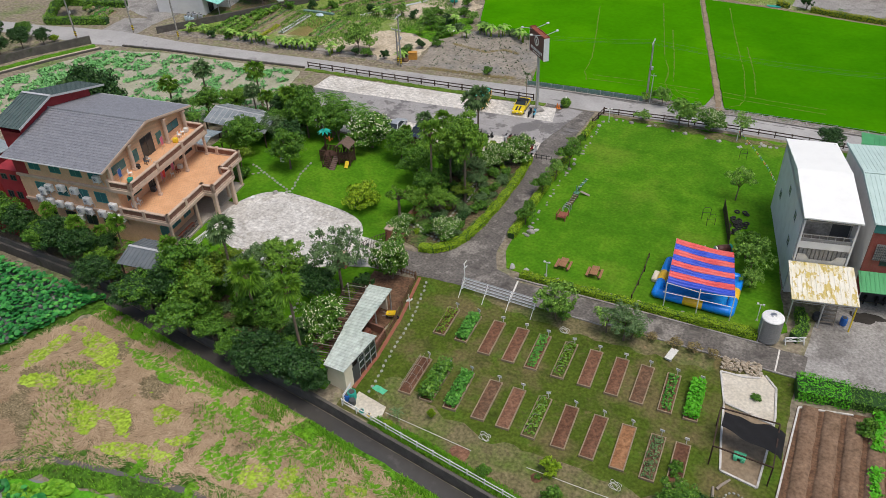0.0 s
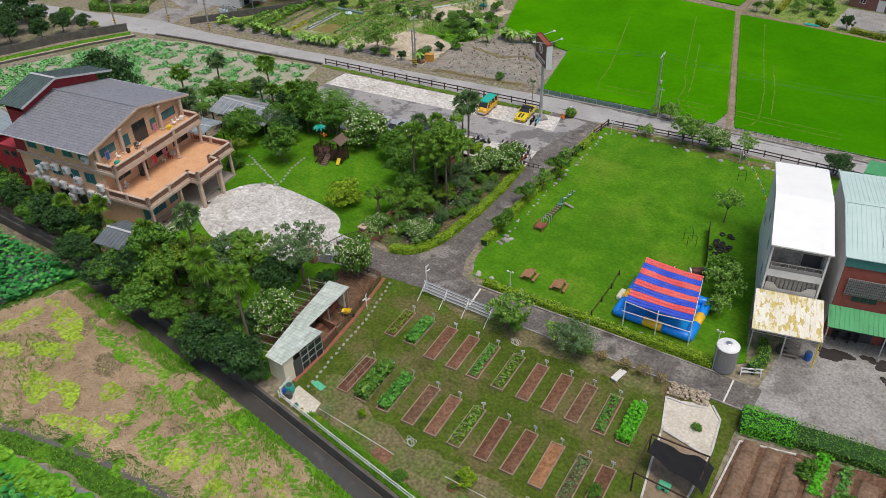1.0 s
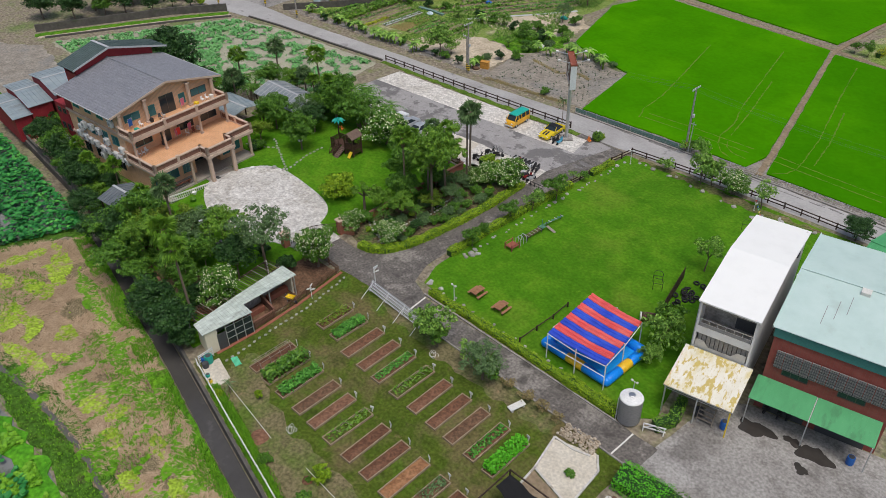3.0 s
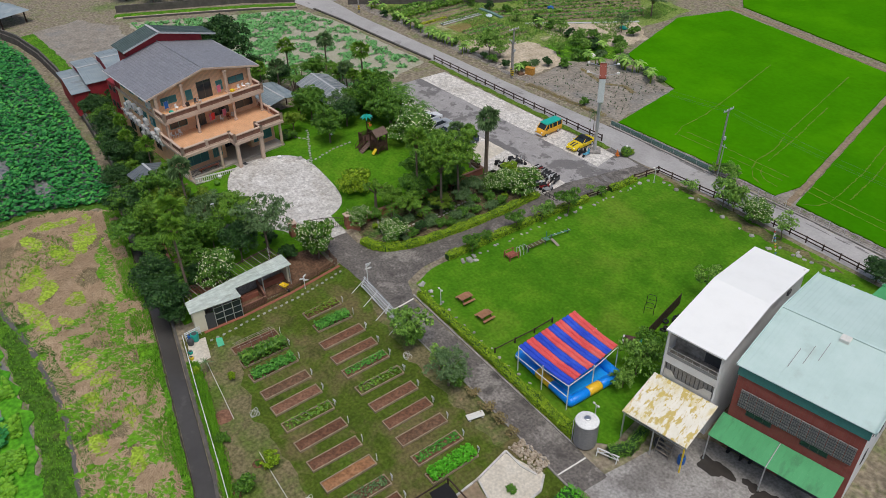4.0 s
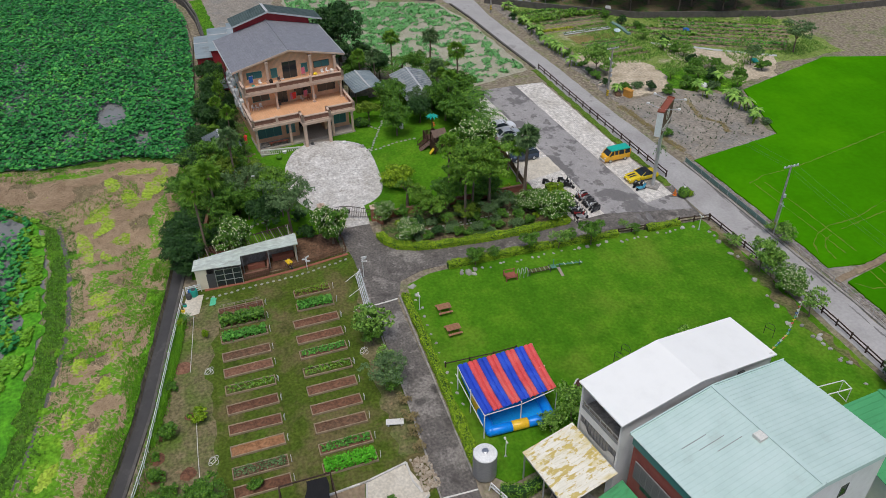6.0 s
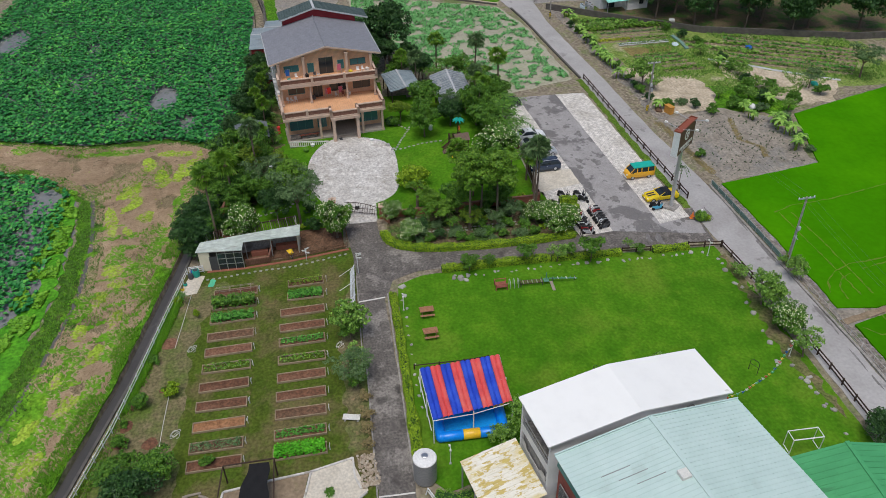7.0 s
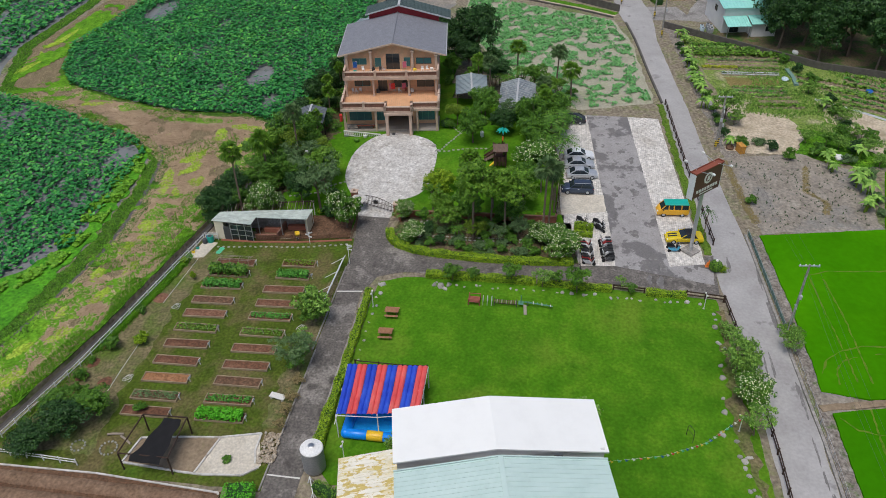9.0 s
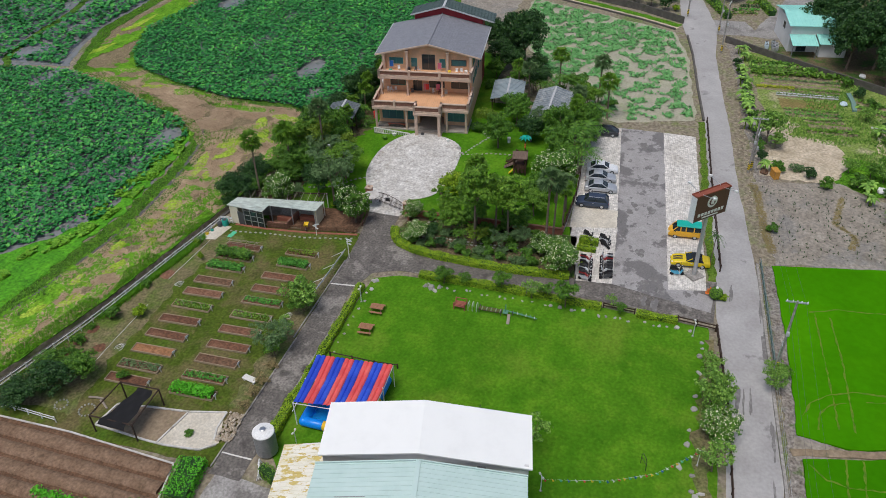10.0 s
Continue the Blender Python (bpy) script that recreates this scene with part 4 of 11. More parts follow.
def main_house():
    h = thing("house", -58.5, 50.3, .8, 7.8, "three-storey tan tiled house with deep balconies and grey tiled roof", "house")
    part("porch", Mesh().box(-5, .2, -.9, -.1, 15.4, .35, .04).box(-1, 7, -.9, 1.7, 11.3, .12, .04), "porch_floor", h)
    part("ground_floor_wall", Mesh().box(-20.6, .4, -.9, -5, 15.2, 4.1).box(-5, .4, -.9, -2.3, 7.2, 3.74).box(-5, 11.2, -.9, -2.3, 15.2, 3.74), "house_wall", h)
    part("first_floor_wall", Mesh().box(-20.6, .4, 4.1, -6.4, 15.2, 7.5), "house_wall", h)
    me = Mesh().box(-20.6, .4, 7.5, -7.2, 15.2, 10.3)
    me.add([(-7.2, .4, 10.3), (-7.2, 15.2, 10.3), (-7.2, 8.0, 12.0), (-20.6, .4, 10.3), (-20.6, 15.2, 10.3), (-20.6, 8.0, 12.0)], [(0, 1, 2), (5, 4, 3)])
    part("second_floor_wall", me, "house_wall", h)
    part("terrace_slab", Mesh().box(-6.6, -.1, 3.75, .25, 15.6, 4.2, .04).box(-.5, 6.9, 3.72, 1.75, 11.4, 4.17, .04), "house_trim", h)
    part("terrace_floor", Mesh().box(-6.4, .25, 4.19, -.1, 15.3, 4.24).box(-.3, 7.2, 4.17, 1.5, 11.1, 4.22), "terrace_tile", h, "orange floor tiles")
    part("balcony_slab", Mesh().box(-7.4, .1, 7.1, -4.05, 15.5, 7.6, .04), "house_trim", h)
    part("balcony_floor", Mesh().box(-7.2, .4, 7.59, -4.2, 15.2, 7.64), "terrace_tile", h, "orange floor tiles")
    for bx_ in ((-20.75, .2, 7.15, -7.2, .45, 7.5), (-20.75, .2, 3.8, -6.4, .45, 4.15), (-20.75, 15.1, 7.15, -7.2, 15.4, 7.5)):
        part("band", Mesh().box(*bx_, .03), "house_trim", h)
    part("red_panel", Mesh().box(-20.65, .33, 7.55, -18.9, .42, 9.75), "red_paint", h)
    rail(h, (0, .1), (0, 7.1), 4.2, 1.0, 2)
    rail(h, (0, 11.2), (0, 15.4), 4.2, 1.0, 1)
    rail(h, (0, 7.1), (1.5, 7.1), 4.2, 1.0, 1)
    rail(h, (1.5, 7.1), (1.5, 11.2), 4.2, 1.0, 1)
    rail(h, (1.5, 11.2), (0, 11.2), 4.2, 1.0, 1)
    rail(h, (-6.3, .1), (0, .1), 4.2, 1.0, 2)
    rail(h, (-6.3, 15.4), (0, 15.4), 4.2, 1.0, 2)
    rail(h, (-4.2, .3), (-4.2, 15.3), 7.6, .95, 3)
    rail(h, (-7.1, .3), (-4.2, .3), 7.6, .95, 1)
    rail(h, (-7.1, 15.3), (-4.2, 15.3), 7.6, .95, 1)
    for v in (.4, 5.4, 12.0, 15.1):
        column(h, -.25, v, -.6, 3.75, .17)
    for v in (7.3, 11.0):
        column(h, 1.3, v, -.85, 3.75, .24)
    for v in (.5, 4.9, 10.6, 15.0):
        column(h, -4.5, v, 4.2, 7.1, .15)
    for v in (.6, 4.5, 11.2, 15.0):
        column(h, -6.75, v, 7.6, 10.25 if v in (.6, 15.0) else 10.95, .2)
    # openings of the front
    for v, w in ((2.7, 3.6), (5.9, 1.4), (13.2, 3.0)):
        window(h, "x+", v, 1.0, w, 1.7, -2.3, "frame_teal", "glass_teal", 2)
    window(h, "x+", 9.1, .36, 2.6, 2.7, -5, "frame_dark", "glass_dark", 1)
    window(h, "x+", 2.9, 5.1, 2.6, 1.5, -6.4, "frame_teal", "glass_dark", 1)
    window(h, "x+", 6.2, 4.25, 1.5, 2.5, -6.4, "frame_dark", "glass_dark", 1)
    window(h, "x+", 9.4, 4.9, 2.6, 1.7, -6.4, "frame_dark", "glass_dark", 1)
    window(h, "x+", 13.2, 4.9, 2.8, 1.6, -6.4, "frame_dark", "glass_dark", 1)
    window(h, "x+", 2.6, 8.5, 2.3, 1.05, -7.2, "frame_teal", "glass_teal", 1)
    window(h, "x+", 5.6, 8.1, 1.0, 1.5, -7.2, "frame_teal", "glass_teal", 0)
    window(h, "x+", 8.0, 7.66, 2.2, 2.6, -7.2, "frame_dark", "glass_dark", 1)
    window(h, "x+", 10.3, 8.1, 1.0, 1.5, -7.2, "frame_teal", "glass_teal", 0)
    window(h, "x+", 13.0, 8.5, 2.5, 1.05, -7.2, "frame_dark", "glass_teal", 1)
    # openings of the long sides
    for u in (-9.0, -11.6, -14.6, -17.6):
        window(h, "y-", u, 5.2, 1.7, 1.4, .4, "frame_teal", "glass_teal", 1)
        window(h, "y-", u, 8.3, 1.6, 1.2, .4, "frame_teal", "glass_teal", 1)
        window(h, "y-", u, 1.6, 1.6, 1.4, .4, "frame_dark", "glass_dark", 1)
        window(h, "y+", u, 5.2, 1.6, 1.4, 15.2, "frame_teal", "glass_teal", 1)
        window(h, "y+", u, 8.3, 1.6, 1.2, 15.2, "frame_teal", "glass_teal", 1)
    # roof in courses, a verge board along each gable
    courses(h, -20.9, -6.5, -.7, 10.2, 8.1, 12.2, 20, "roof_tile")
    courses(h, -20.9, -6.5, 16.6, 10.2, 8.1, 12.2, 20, "roof_tile")
    part("ridge_cap", Mesh().tube([(-20.9, 8.1, 12.24), (-6.45, 8.1, 12.24)], .13, 8), "roof_tile", h)
    part("verge_board", Mesh().bar((-6.48, -.72, 10.15), (-6.48, 8.1, 12.16), .08, .26).bar((-6.48, 16.62, 10.15), (-6.48, 8.1, 12.16), .08, .26), "house_trim", h)
    for v in (-.78, 16.68):
        part("gutter", Mesh().tube([(-20.9, v, 10.15), (-6.5, v, 10.15)], .09), "light_grey", h)
    # ramp with a balustrade before the porch
    part("ramp", Mesh().add([(-.1, .3, -.9), (1.5, .3, -.9), (1.5, 6.3, -.9), (-.1, 6.3, -.9), (-.1, .3, .3), (1.5, .3, .3), (1.5, 6.3, -.7), (-.1, 6.3, -.7)],
         [(3, 2, 1, 0), (4, 5, 6, 7), (0, 1, 5, 4), (1, 2, 6, 5), (2, 3, 7, 6), (3, 0, 4, 7)]), "porch_floor", h)
    part("balustrade_rail", Mesh().bar((1.5, .3, 1.1), (1.5, 6.2, .35), .16).bar((1.5, .3, .4), (1.5, 6.2, -.5), .14), "off_white", h)
    for i in range(20):
        v = .4 + i * .3
        z = .36 - i * .043
        part("baluster", Mesh().tube([(1.5, v, z), (1.5, v, z + .32), (1.5, v, z + .7)], [.05, .085, .05], 6), "off_white", h)
    part("porch_screen", Mesh().bar((-.3, .7, 1.25), (-.3, 5.1, 1.25), .06).bar((-.3, .7, .55), (-.3, 5.1, .55), .06), "dark_grey", h)
    for i in range(24):
        v = .8 + i * .18
        part("screen_bar", Mesh().bar((-.3, v, .5), (-.3, v, 1.25), .035), "dark_grey", h)
    return h


def ac_unit(at, template=[]):
    """A white outdoor air-conditioning unit with its round grille."""
    if template:
        return copy_thing(template[0], at)
    t = tagged(new("air_conditioner"), "white outdoor air conditioner on a wall bracket", "air conditioner", "air conditioners on the side wall")
    part("casing", Mesh().box(-.45, -.38, 0, .45, 0, .78, .04), "white", t)
    part("fan_grille", Mesh().tube([(-.1, -.38, .4), (-.1, -.405, .4)], .3, 14), "light_grey", t)
    part("fan_hub", Mesh().tube([(-.1, -.4, .4), (-.1, -.42, .4)], .09, 8), "dark_grey", t)
    part("bracket", Mesh().bar((-.35, 0, -.04), (-.35, -.45, -.04), .05).bar((.35, 0, -.04), (.35, -.45, -.04), .05), "galvanised", t)
    part("pipe", Mesh().tube([(.45, -.15, .3), (.55, -.1, .1), (.55, 0, -.5)], .03, 5), "light_grey", t)
    t.matrix_world = at
    template.append(t)
    return t


house = main_house()
HM = pose(-58.5, 50.3, .8, 0, 0, 7.8)
for u, z in ((-8.5, 8.2), (-17.3, 5.15), (-14.4, 6.0), (-12.5, 5.95), (-11.0, 4.85), (-7.4, 4.65), (-18.2, 3.95), (-16.8, 3.75), (-15.5, 3.6), (-14.1, 3.55), (-12.5, 3.3), (-11.3, 3.35), (-13.0, 2.1), (-9.4, 3.3), (-8.1, 3.25), (-6.7, 3.2), (-16.2, 5.8)):
    ac_unit(HM @ pose(u, .38, z) @ Matrix.Diagonal((1.05, 1.15, 1.05, 1)))

# red annex behind, with its green roof
h = thing("annex_building", -58.5, 50.3, .8, 7.8, "dark red annex with green-grey sheet roof", "building")
me = Mesh().box(-24.0, 3.1, -.9, -20.9, 15.2, 11.2)
me.add([(x, v, z) for x in (-20.9, -24.0) for v, z in ((3.1, 11.2), (15.2, 11.2), (15.2, 11.7), (8.4, 13.5), (3.1, 12.1))], [(0, 1, 2, 3, 4), (9, 8, 7, 6, 5)])
part("wall", me, "red_paint", h)
part("side_wall", Mesh().box(-24, .3, -.9, -20.65, 3.1, 7.6), "red_paint", h)
ribbed(h, [(-24.6, 2.5, 12.1), (-20.2, 2.5, 12.1), (-20.2, 8.4, 13.7), (-24.6, 8.4, 13.7)], 9, "roof_green", "roof_slope")
ribbed(h, [(-24.6, 17.3, 11.25), (-20.2, 17.3, 11.25), (-20.2, 8.4, 13.7), (-24.6, 8.4, 13.7)], 9, "roof_green", "roof_slope")
part("ridge_cap", Mesh().bar((-24.6, 8.4, 13.75), (-20.2, 8.4, 13.75), .4, .06), "light_grey", h)
part("verge_board", Mesh().bar((-20.2, 2.5, 12.05), (-20.2, 8.4, 13.65), .06, .25), "light_grey", h)
part("verge_board", Mesh().bar((-20.2, 17.3, 11.2), (-20.2, 8.4, 13.65), .06, .25), "light_grey", h)
for u in (-21.6, -23.0):
    window(h, "y-", u, 6.2, .9, .8, .3, "frame_dark", "glass_dark", 1)
    window(h, "y-", u, 3.6, .9, 1.0, .3, "frame_dark", "glass_dark", 1)


def lean_shed(x0, y0, x1, y1, z0, z1, wall, roof, label, ridge="y"):
    """A low red outbuilding under a sheet roof in two falls."""
    t = thing("outbuilding", (x0 + x1) / 2, (y0 + y1) / 2, 0, 0, label, "building", "outbuildings beside the annex")
    a, b = (x1 - x0) / 2, (y1 - y0) / 2
    part("wall", Mesh().box(-a, -b, 0, a, b, z0), wall, t)
    ribbed(t, [(-a - .3, -b - .3, z0), (-a - .3, b + .3, z0), (0, b + .3, z1), (0, -b - .3, z1)], 6, roof, "roof_slope")
    ribbed(t, [(a + .3, -b - .3, z0), (a + .3, b + .3, z0), (0, b + .3, z1), (0, -b - .3, z1)], 6, roof, "roof_slope")
    part("ridge_cap", Mesh().bar((0, -b - .3, z1 + .03), (0, b + .3, z1 + .03), .35, .05), "light_grey", t)
    window(t, "x+", 0, 1.0, 1.2, 1.2, a, "frame_dark", "glass_dark", 1)
    return t


lean_shed(-101.6, 43.2, -91.0, 45.6, 3.9, 4.6, "red_paint", "roof_blue", "low red outbuilding with blue-grey sheet roof")
lean_shed(-102.0, 45.8, -91.0, 49.0, 5.0, 5.8, "red_paint", "roof_blue", "red outbuilding with blue-grey sheet roof")
lean_shed(-99.2, 49.4, -88.6, 54.0, 6.6, 7.5, "red_paint", "roof_blue", "tall red outbuilding with blue-grey sheet roof")
t = lean_shed(-84.5, 45.6, -79.8, 49.6, 2.6, 3.2, "red_paint", "roof_blue", "small red lean-to with blue-grey sheet roof")


def pavilion(x, y, w, d, z, rise, rot, roof, label):
    """An open shelter: posts, beams and a ribbed sheet roof."""
    t = thing("pavilion", x, y, gz(x, y), rot, label, "pavilion", "open shelters in the park")
    a, b = w / 2, d / 2
    for i in (-1, 0, 1):
        for j in (-1, 1):
            part("post", Mesh().box(i * (a - .3) - .08, j * (b - .3) - .08, 0, i * (a - .3) + .08, j * (b - .3) + .08, z, .02), "wood_dark", t)
    for j in (-1, 1):
        part("beam", Mesh().bar((-a + .2, j * (b - .3), z - .1), (a - .2, j * (b - .3), z - .1), .12, .18), "wood_dark", t)
        ribbed(t, [(-a, j * b, z), (a, j * b, z), (a, 0, z + rise), (-a, 0, z + rise)], int(w / .5), roof, "roof_slope")
    part("ridge_cap", Mesh().bar((-a, 0, z + rise + .04), (a, 0, z + rise + .04), .3, .05), "light_grey", t)
    return t


pavilion(-73.0, 69.3, 7.6, 5.4, 2.7, .5, 8, "roof_blue", "open shelter with bluish weathered sheet roof")
pav = pavilion(-69.3, 77.4, 10.8, 6.0, 2.5, 1.0, 2, "roof_grey_metal", "open shelter with pale ribbed metal roof")
for i in range(13):
    for j in (-1, 1):
        part("batten", Mesh().bar((-5.3 + i * .883, j * 2.95, 2.58), (-5.3 + i * .883, j * .1, 3.55), .09, .05), "light_grey", pav)
pavilion(-57.0, 45.6, 5.2, 4.8, 3.5, .7, 8, "roof_slate", "small shelter with dark slate-blue roof among trees")


# ---- the two workshops ----
def white_building():
    t = thing("white_building", 5.7, 72.3, 0, 12.5, "narrow white three-storey building with flat white roof", "building")
    part("wall", Mesh().box(.15, .1, 0, .33, 16.7, 9.3).box(5.1, .1, 0, 5.28, 16.7, 9.3).box(.15, 16.5, 0, 5.28, 16.7, 8.8), "white_wall", t)
    part("front_wall", Mesh().box(.33, .15, 3.2, 5.1, .35, 4.2).box(.33, .15, 5.9, 5.1, .35, 6.7).box(.33, .15, 0, .9, .35, 3.2).box(4.5, .15, 0, 5.1, .35, 3.2), "white_wall", t)
    me = Mesh().add([(.4, .12, 4.2), (5.0, .12, 4.2), (5.0, .12, 5.2), (4.2, .12, 5.2), (3.7, .12, 4.6), (1.6, .12, 4.6), (1.1, .12, 5.2), (.4, .12, 5.2)], [tuple(range(8))])
    part("parapet", me, "old_white", t, "stained cream parapet with a notch")
    part("recess", Mesh().box(.35, 1.6, 0, 5.1, 1.75, 9.2), "concrete", t)
    part("doorway", Mesh().box(3.2, 1.56, 6.72, 4.9, 1.598, 8.8), "dark_grey", t)
    part("floor_slab", Mesh().box(.33, .2, 6.5, 5.1, 1.6, 6.7).box(.33, .2, 3.9, 5.1, 1.6, 4.1).box(.33, .3, 9.0, 5.1, 1.6, 9.15), "concrete", t)
    for i in range(12):
        x = .5 + i * .4
        part("louvre", Mesh().box(x, .3, 4.3, x + .34, .4, 5.85), "vent_grey", t)
    part("balcony_rail", Mesh().bar((.33, .2, 7.55), (5.1, .2, 7.55), .06).bar((.33, .2, 7.1), (5.1, .2, 7.1), .04), "galvanised", t)
    for i in range(7):
        part("rail_post", Mesh().bar((.5 + i * .75, .2, 6.7), (.5 + i * .75, .2, 7.55), .04), "galvanised", t)
    part("balcony_panel", Mesh().box(.4, .16, 6.75, 5.0, .19, 7.05), "grey", t)
    part("roof_slope", Mesh().slab([(0, -.2, 9.75), (5.5, -.2, 9.65), (5.5, 8.0, 10.5), (0, 8.0, 10.6)], .16), "roof_white", t)
    part("roof_slope", Mesh().slab([(0, 8.0, 10.6), (5.5, 8.0, 10.5), (5.5, 17, 9.2), (0, 17, 9.3)], .16), "roof_white", t)
    part("gable_wall", Mesh().add([(.15, .1, 9.2), (.15, 8, 10.45), (.15, 16.7, 9.2), (.15, 16.7, 8.7), (.15, .1, 8.7)], [(4, 3, 2, 1, 0)]).add([(5.28, .1, 9.2), (5.28, 8, 10.45), (5.28, 16.7, 9.1), (5.28, 16.7, 8.7), (5.28, .1, 8.7)], [(0, 1, 2, 3, 4)]), "white_wall", t)
    part("drain_pipe", Mesh().tube([(.08, .3, .1), (.08, .3, 9.3)], .06), "light_grey", t)
    part("vent", Mesh().box(5.28, 12.6, 8.55, 5.45, 13.3, 9.0, .02), "dark_grey", t)
    for y, z in ((4, 6.6), (4, 3.4), (9, 6.6), (13, 3.6)):
        window(t, "x-", y, z, 1.0, 1.1, .15, "light_grey", "glass_dark", 1)
    window(t, "y+", 2.7, 6.4, 1.4, 1.2, 16.7, "light_grey", "glass_dark", 1)


def rust_canopy():
    t = thing("canopy", 5.7, 72.3, 0, 12.5, "rust-stained pale sheet canopy on steel posts", "canopy")
    q = [(-.3, -5.3, 3.45), (5.9, -5.3, 3.45), (5.9, -.1, 4.3), (-.3, -.1, 4.3)]
    ribbed(t, q, 14, "roof_rust", "canopy_sheet", .04)
    for x in (-.1, 2.8, 5.7):
        part("post", Mesh().box(x - .06, -5.2, 0, x + .06, -5.08, 3.42, .01), "galvanised" if x < 5 else "yellow_plastic", t)
        part("rafter", Mesh().bar((x, -5.25, 3.3), (x, -.1, 4.15), .08, .12), "galvanised", t)
    part("beam", Mesh().bar((-.3, -5.2, 3.32), (5.9, -5.2, 3.32), .1, .14), "galvanised", t)
    part("lattice", Mesh().bar((-.1, -5.14, 3.0), (5.7, -5.14, 3.0), .05), "galvanised", t)


def red_building():
    t = thing("workshop_building", 5.7, 72.3, 0, 12.5, "large workshop with red brick front and mint sheet roof", "building")
    part("front_wall", Mesh().box(6.7, .2, 0, 16.9, .5, 8.8), "red_brick_wall", t)
    part("wall", Mesh().box(6.7, .5, 0, 6.95, 16.3, 9.0).box(16.65, .5, 0, 16.9, 16.3, 9.0).box(6.95, 16.05, 0, 16.65, 16.3, 9.0), "white_wall", t)
    part("fascia", Mesh().box(6.6, .05, 8.6, 17.05, .22, 9.6, .02), "frame_teal", t, "dark green fascia sheet")
    ribbed(t, [(6.4, -.15, 9.75), (17.3, -.15, 9.75), (17.3, 8.1, 10.75), (6.4, 8.1, 10.75)], 26, "roof_mint", "roof_slope", .035)
    ribbed(t, [(6.4, 16.6, 9.5), (17.3, 16.6, 9.5), (17.3, 8.1, 10.75), (6.4, 8.1, 10.75)], 26, "roof_mint", "roof_slope", .035)
    part("ridge_cap", Mesh().bar((6.4, 8.1, 10.8), (17.3, 8.1, 10.8), .4, .06), "roof_mint", t)
    for p, q, h_ in (((6.42, -.15, 9.75), (6.42, 8.1, 10.75), .3), ((6.42, 16.6, 9.5), (6.42, 8.1, 10.75), .3), ((17.3, -.15, 9.72), (17.3, 8.1, 10.72), .5), ((17.3, 16.6, 9.5), (17.3, 8.1, 10.72), .5)):
        part("verge_board", Mesh().bar(p, q, .1, h_), "roof_mint", t)
    part("gable_wall", Mesh().add([(16.9, .5, 9), (16.9, 16.3, 9), (16.9, 16.3, 9.4), (16.9, 8.1, 10.6), (16.9, .5, 9.6)], [(0, 1, 2, 3, 4)]).add([(6.7, .5, 9), (6.7, 16.3, 9), (6.7, 16.3, 9.4), (6.7, 8.1, 10.6), (6.7, .5, 9.6)], [(4, 3, 2, 1, 0)]), "white_wall", t)
    part("roof_hatch", Mesh().box(11.6, 7.0, 10.6, 12.4, 7.8, 10.95, .03), "off_white", t, "pale box on the ridge")
    for i in range(3):
        part("roof_stain", Mesh().slab([(9.6 + i * .8, 2.0 + i, 10.05 + i * .12), (9.65 + i * .8, 2.0 + i, 10.05 + i * .12), (9.65 + i * .8, 4.4 + i, 10.34 + i * .12), (9.6 + i * .8, 4.4 + i, 10.34 + i * .12)], .02), "grey", t)
    for i in range(13):
        x = 7.3 + i * .72
        part("window_panel", Mesh().box(x, .02, 5.4, x + .66, .12, 7.3), "vent_grey", t)
        for k in range(6):
            part("grille", Mesh().box(x, -.012, 5.5 + k * .3, x + .66, .018, 5.54 + k * .3), "dark_grey", t)
        for k in range(3):
            part("grille", Mesh().box(x + .14 + k * .17, -.006, 5.4, x + .17 + k * .17, .016, 7.3), "dark_grey", t)
    for x in (9.2, 13.8):
        window(t, "y-", x, 4.7, 2.2, .9, .2, "frame_dark", "glass_dark", 2)
    for y in (3.5, 8, 12):
        window(t, "x+", y, 6.4, .9, 1.3, 16.9, "frame_dark", "glass_dark", 0)
        window(t, "x+", y, 3.0, .9, 1.3, 16.9, "frame_dark", "glass_dark", 0)
    part("shutter", Mesh().box(7.5, .1, 0, 11.0, .2, 3.2).box(12.0, .1, 0, 16, .2, 3.2), "dark_grey", t)


def green_awning():
    t = thing("awning", 5.7, 72.3, 0, 12.5, "long green sheet awning over the workshop front", "canopy")
    for x0, x1 in ((6.4, 11.4), (11.5, 16.6)):
        ribbed(t, [(x0, -2.5, 3.2), (x1, -2.5, 3.2), (x1, -.05, 4.0), (x0, -.05, 4.0)], 12, "awning_green", "awning_sheet", .04)
    for x in (6.5, 11.45, 16.5):
        part("post", Mesh().box(x - .05, -2.45, 0, x + .05, -2.35, 3.15, .01), "galvanised", t)
        part("rafter", Mesh().bar((x, -2.5, 3.08), (x, 0, 3.88), .06, .1), "galvanised", t)


white_building()
rust_canopy()
red_building()
green_awning()
t = thing("green_shed", 10.5, 99.7, 0, 0, "low shed with bright green ribbed roof", "building")
part("wall", Mesh().box(.4, -5.3, 0, 17.4, 5.6, 3.5), "white_wall", t)
part("gable", Mesh().add([(.4, -5.3, 3.5), (.4, 5.6, 3.5), (.4, .1, 4.75), (.6, -5.3, 3.5), (.6, 5.6, 3.5), (.6, .1, 4.75)], [(0, 2, 1), (3, 4, 5), (0, 3, 5, 2), (2, 5, 4, 1)]), "white_wall", t)
ribbed(t, [(0, -5.7, 3.6), (17.8, -5.7, 3.6), (17.8, 0, 4.9), (0, 0, 4.9)], 30, "awning_green", "roof_slope", .04)
ribbed(t, [(0, 6.0, 3.55), (17.8, 6.0, 3.55), (17.8, 0, 4.9), (0, 0, 4.9)], 30, "awning_green", "roof_slope", .04)
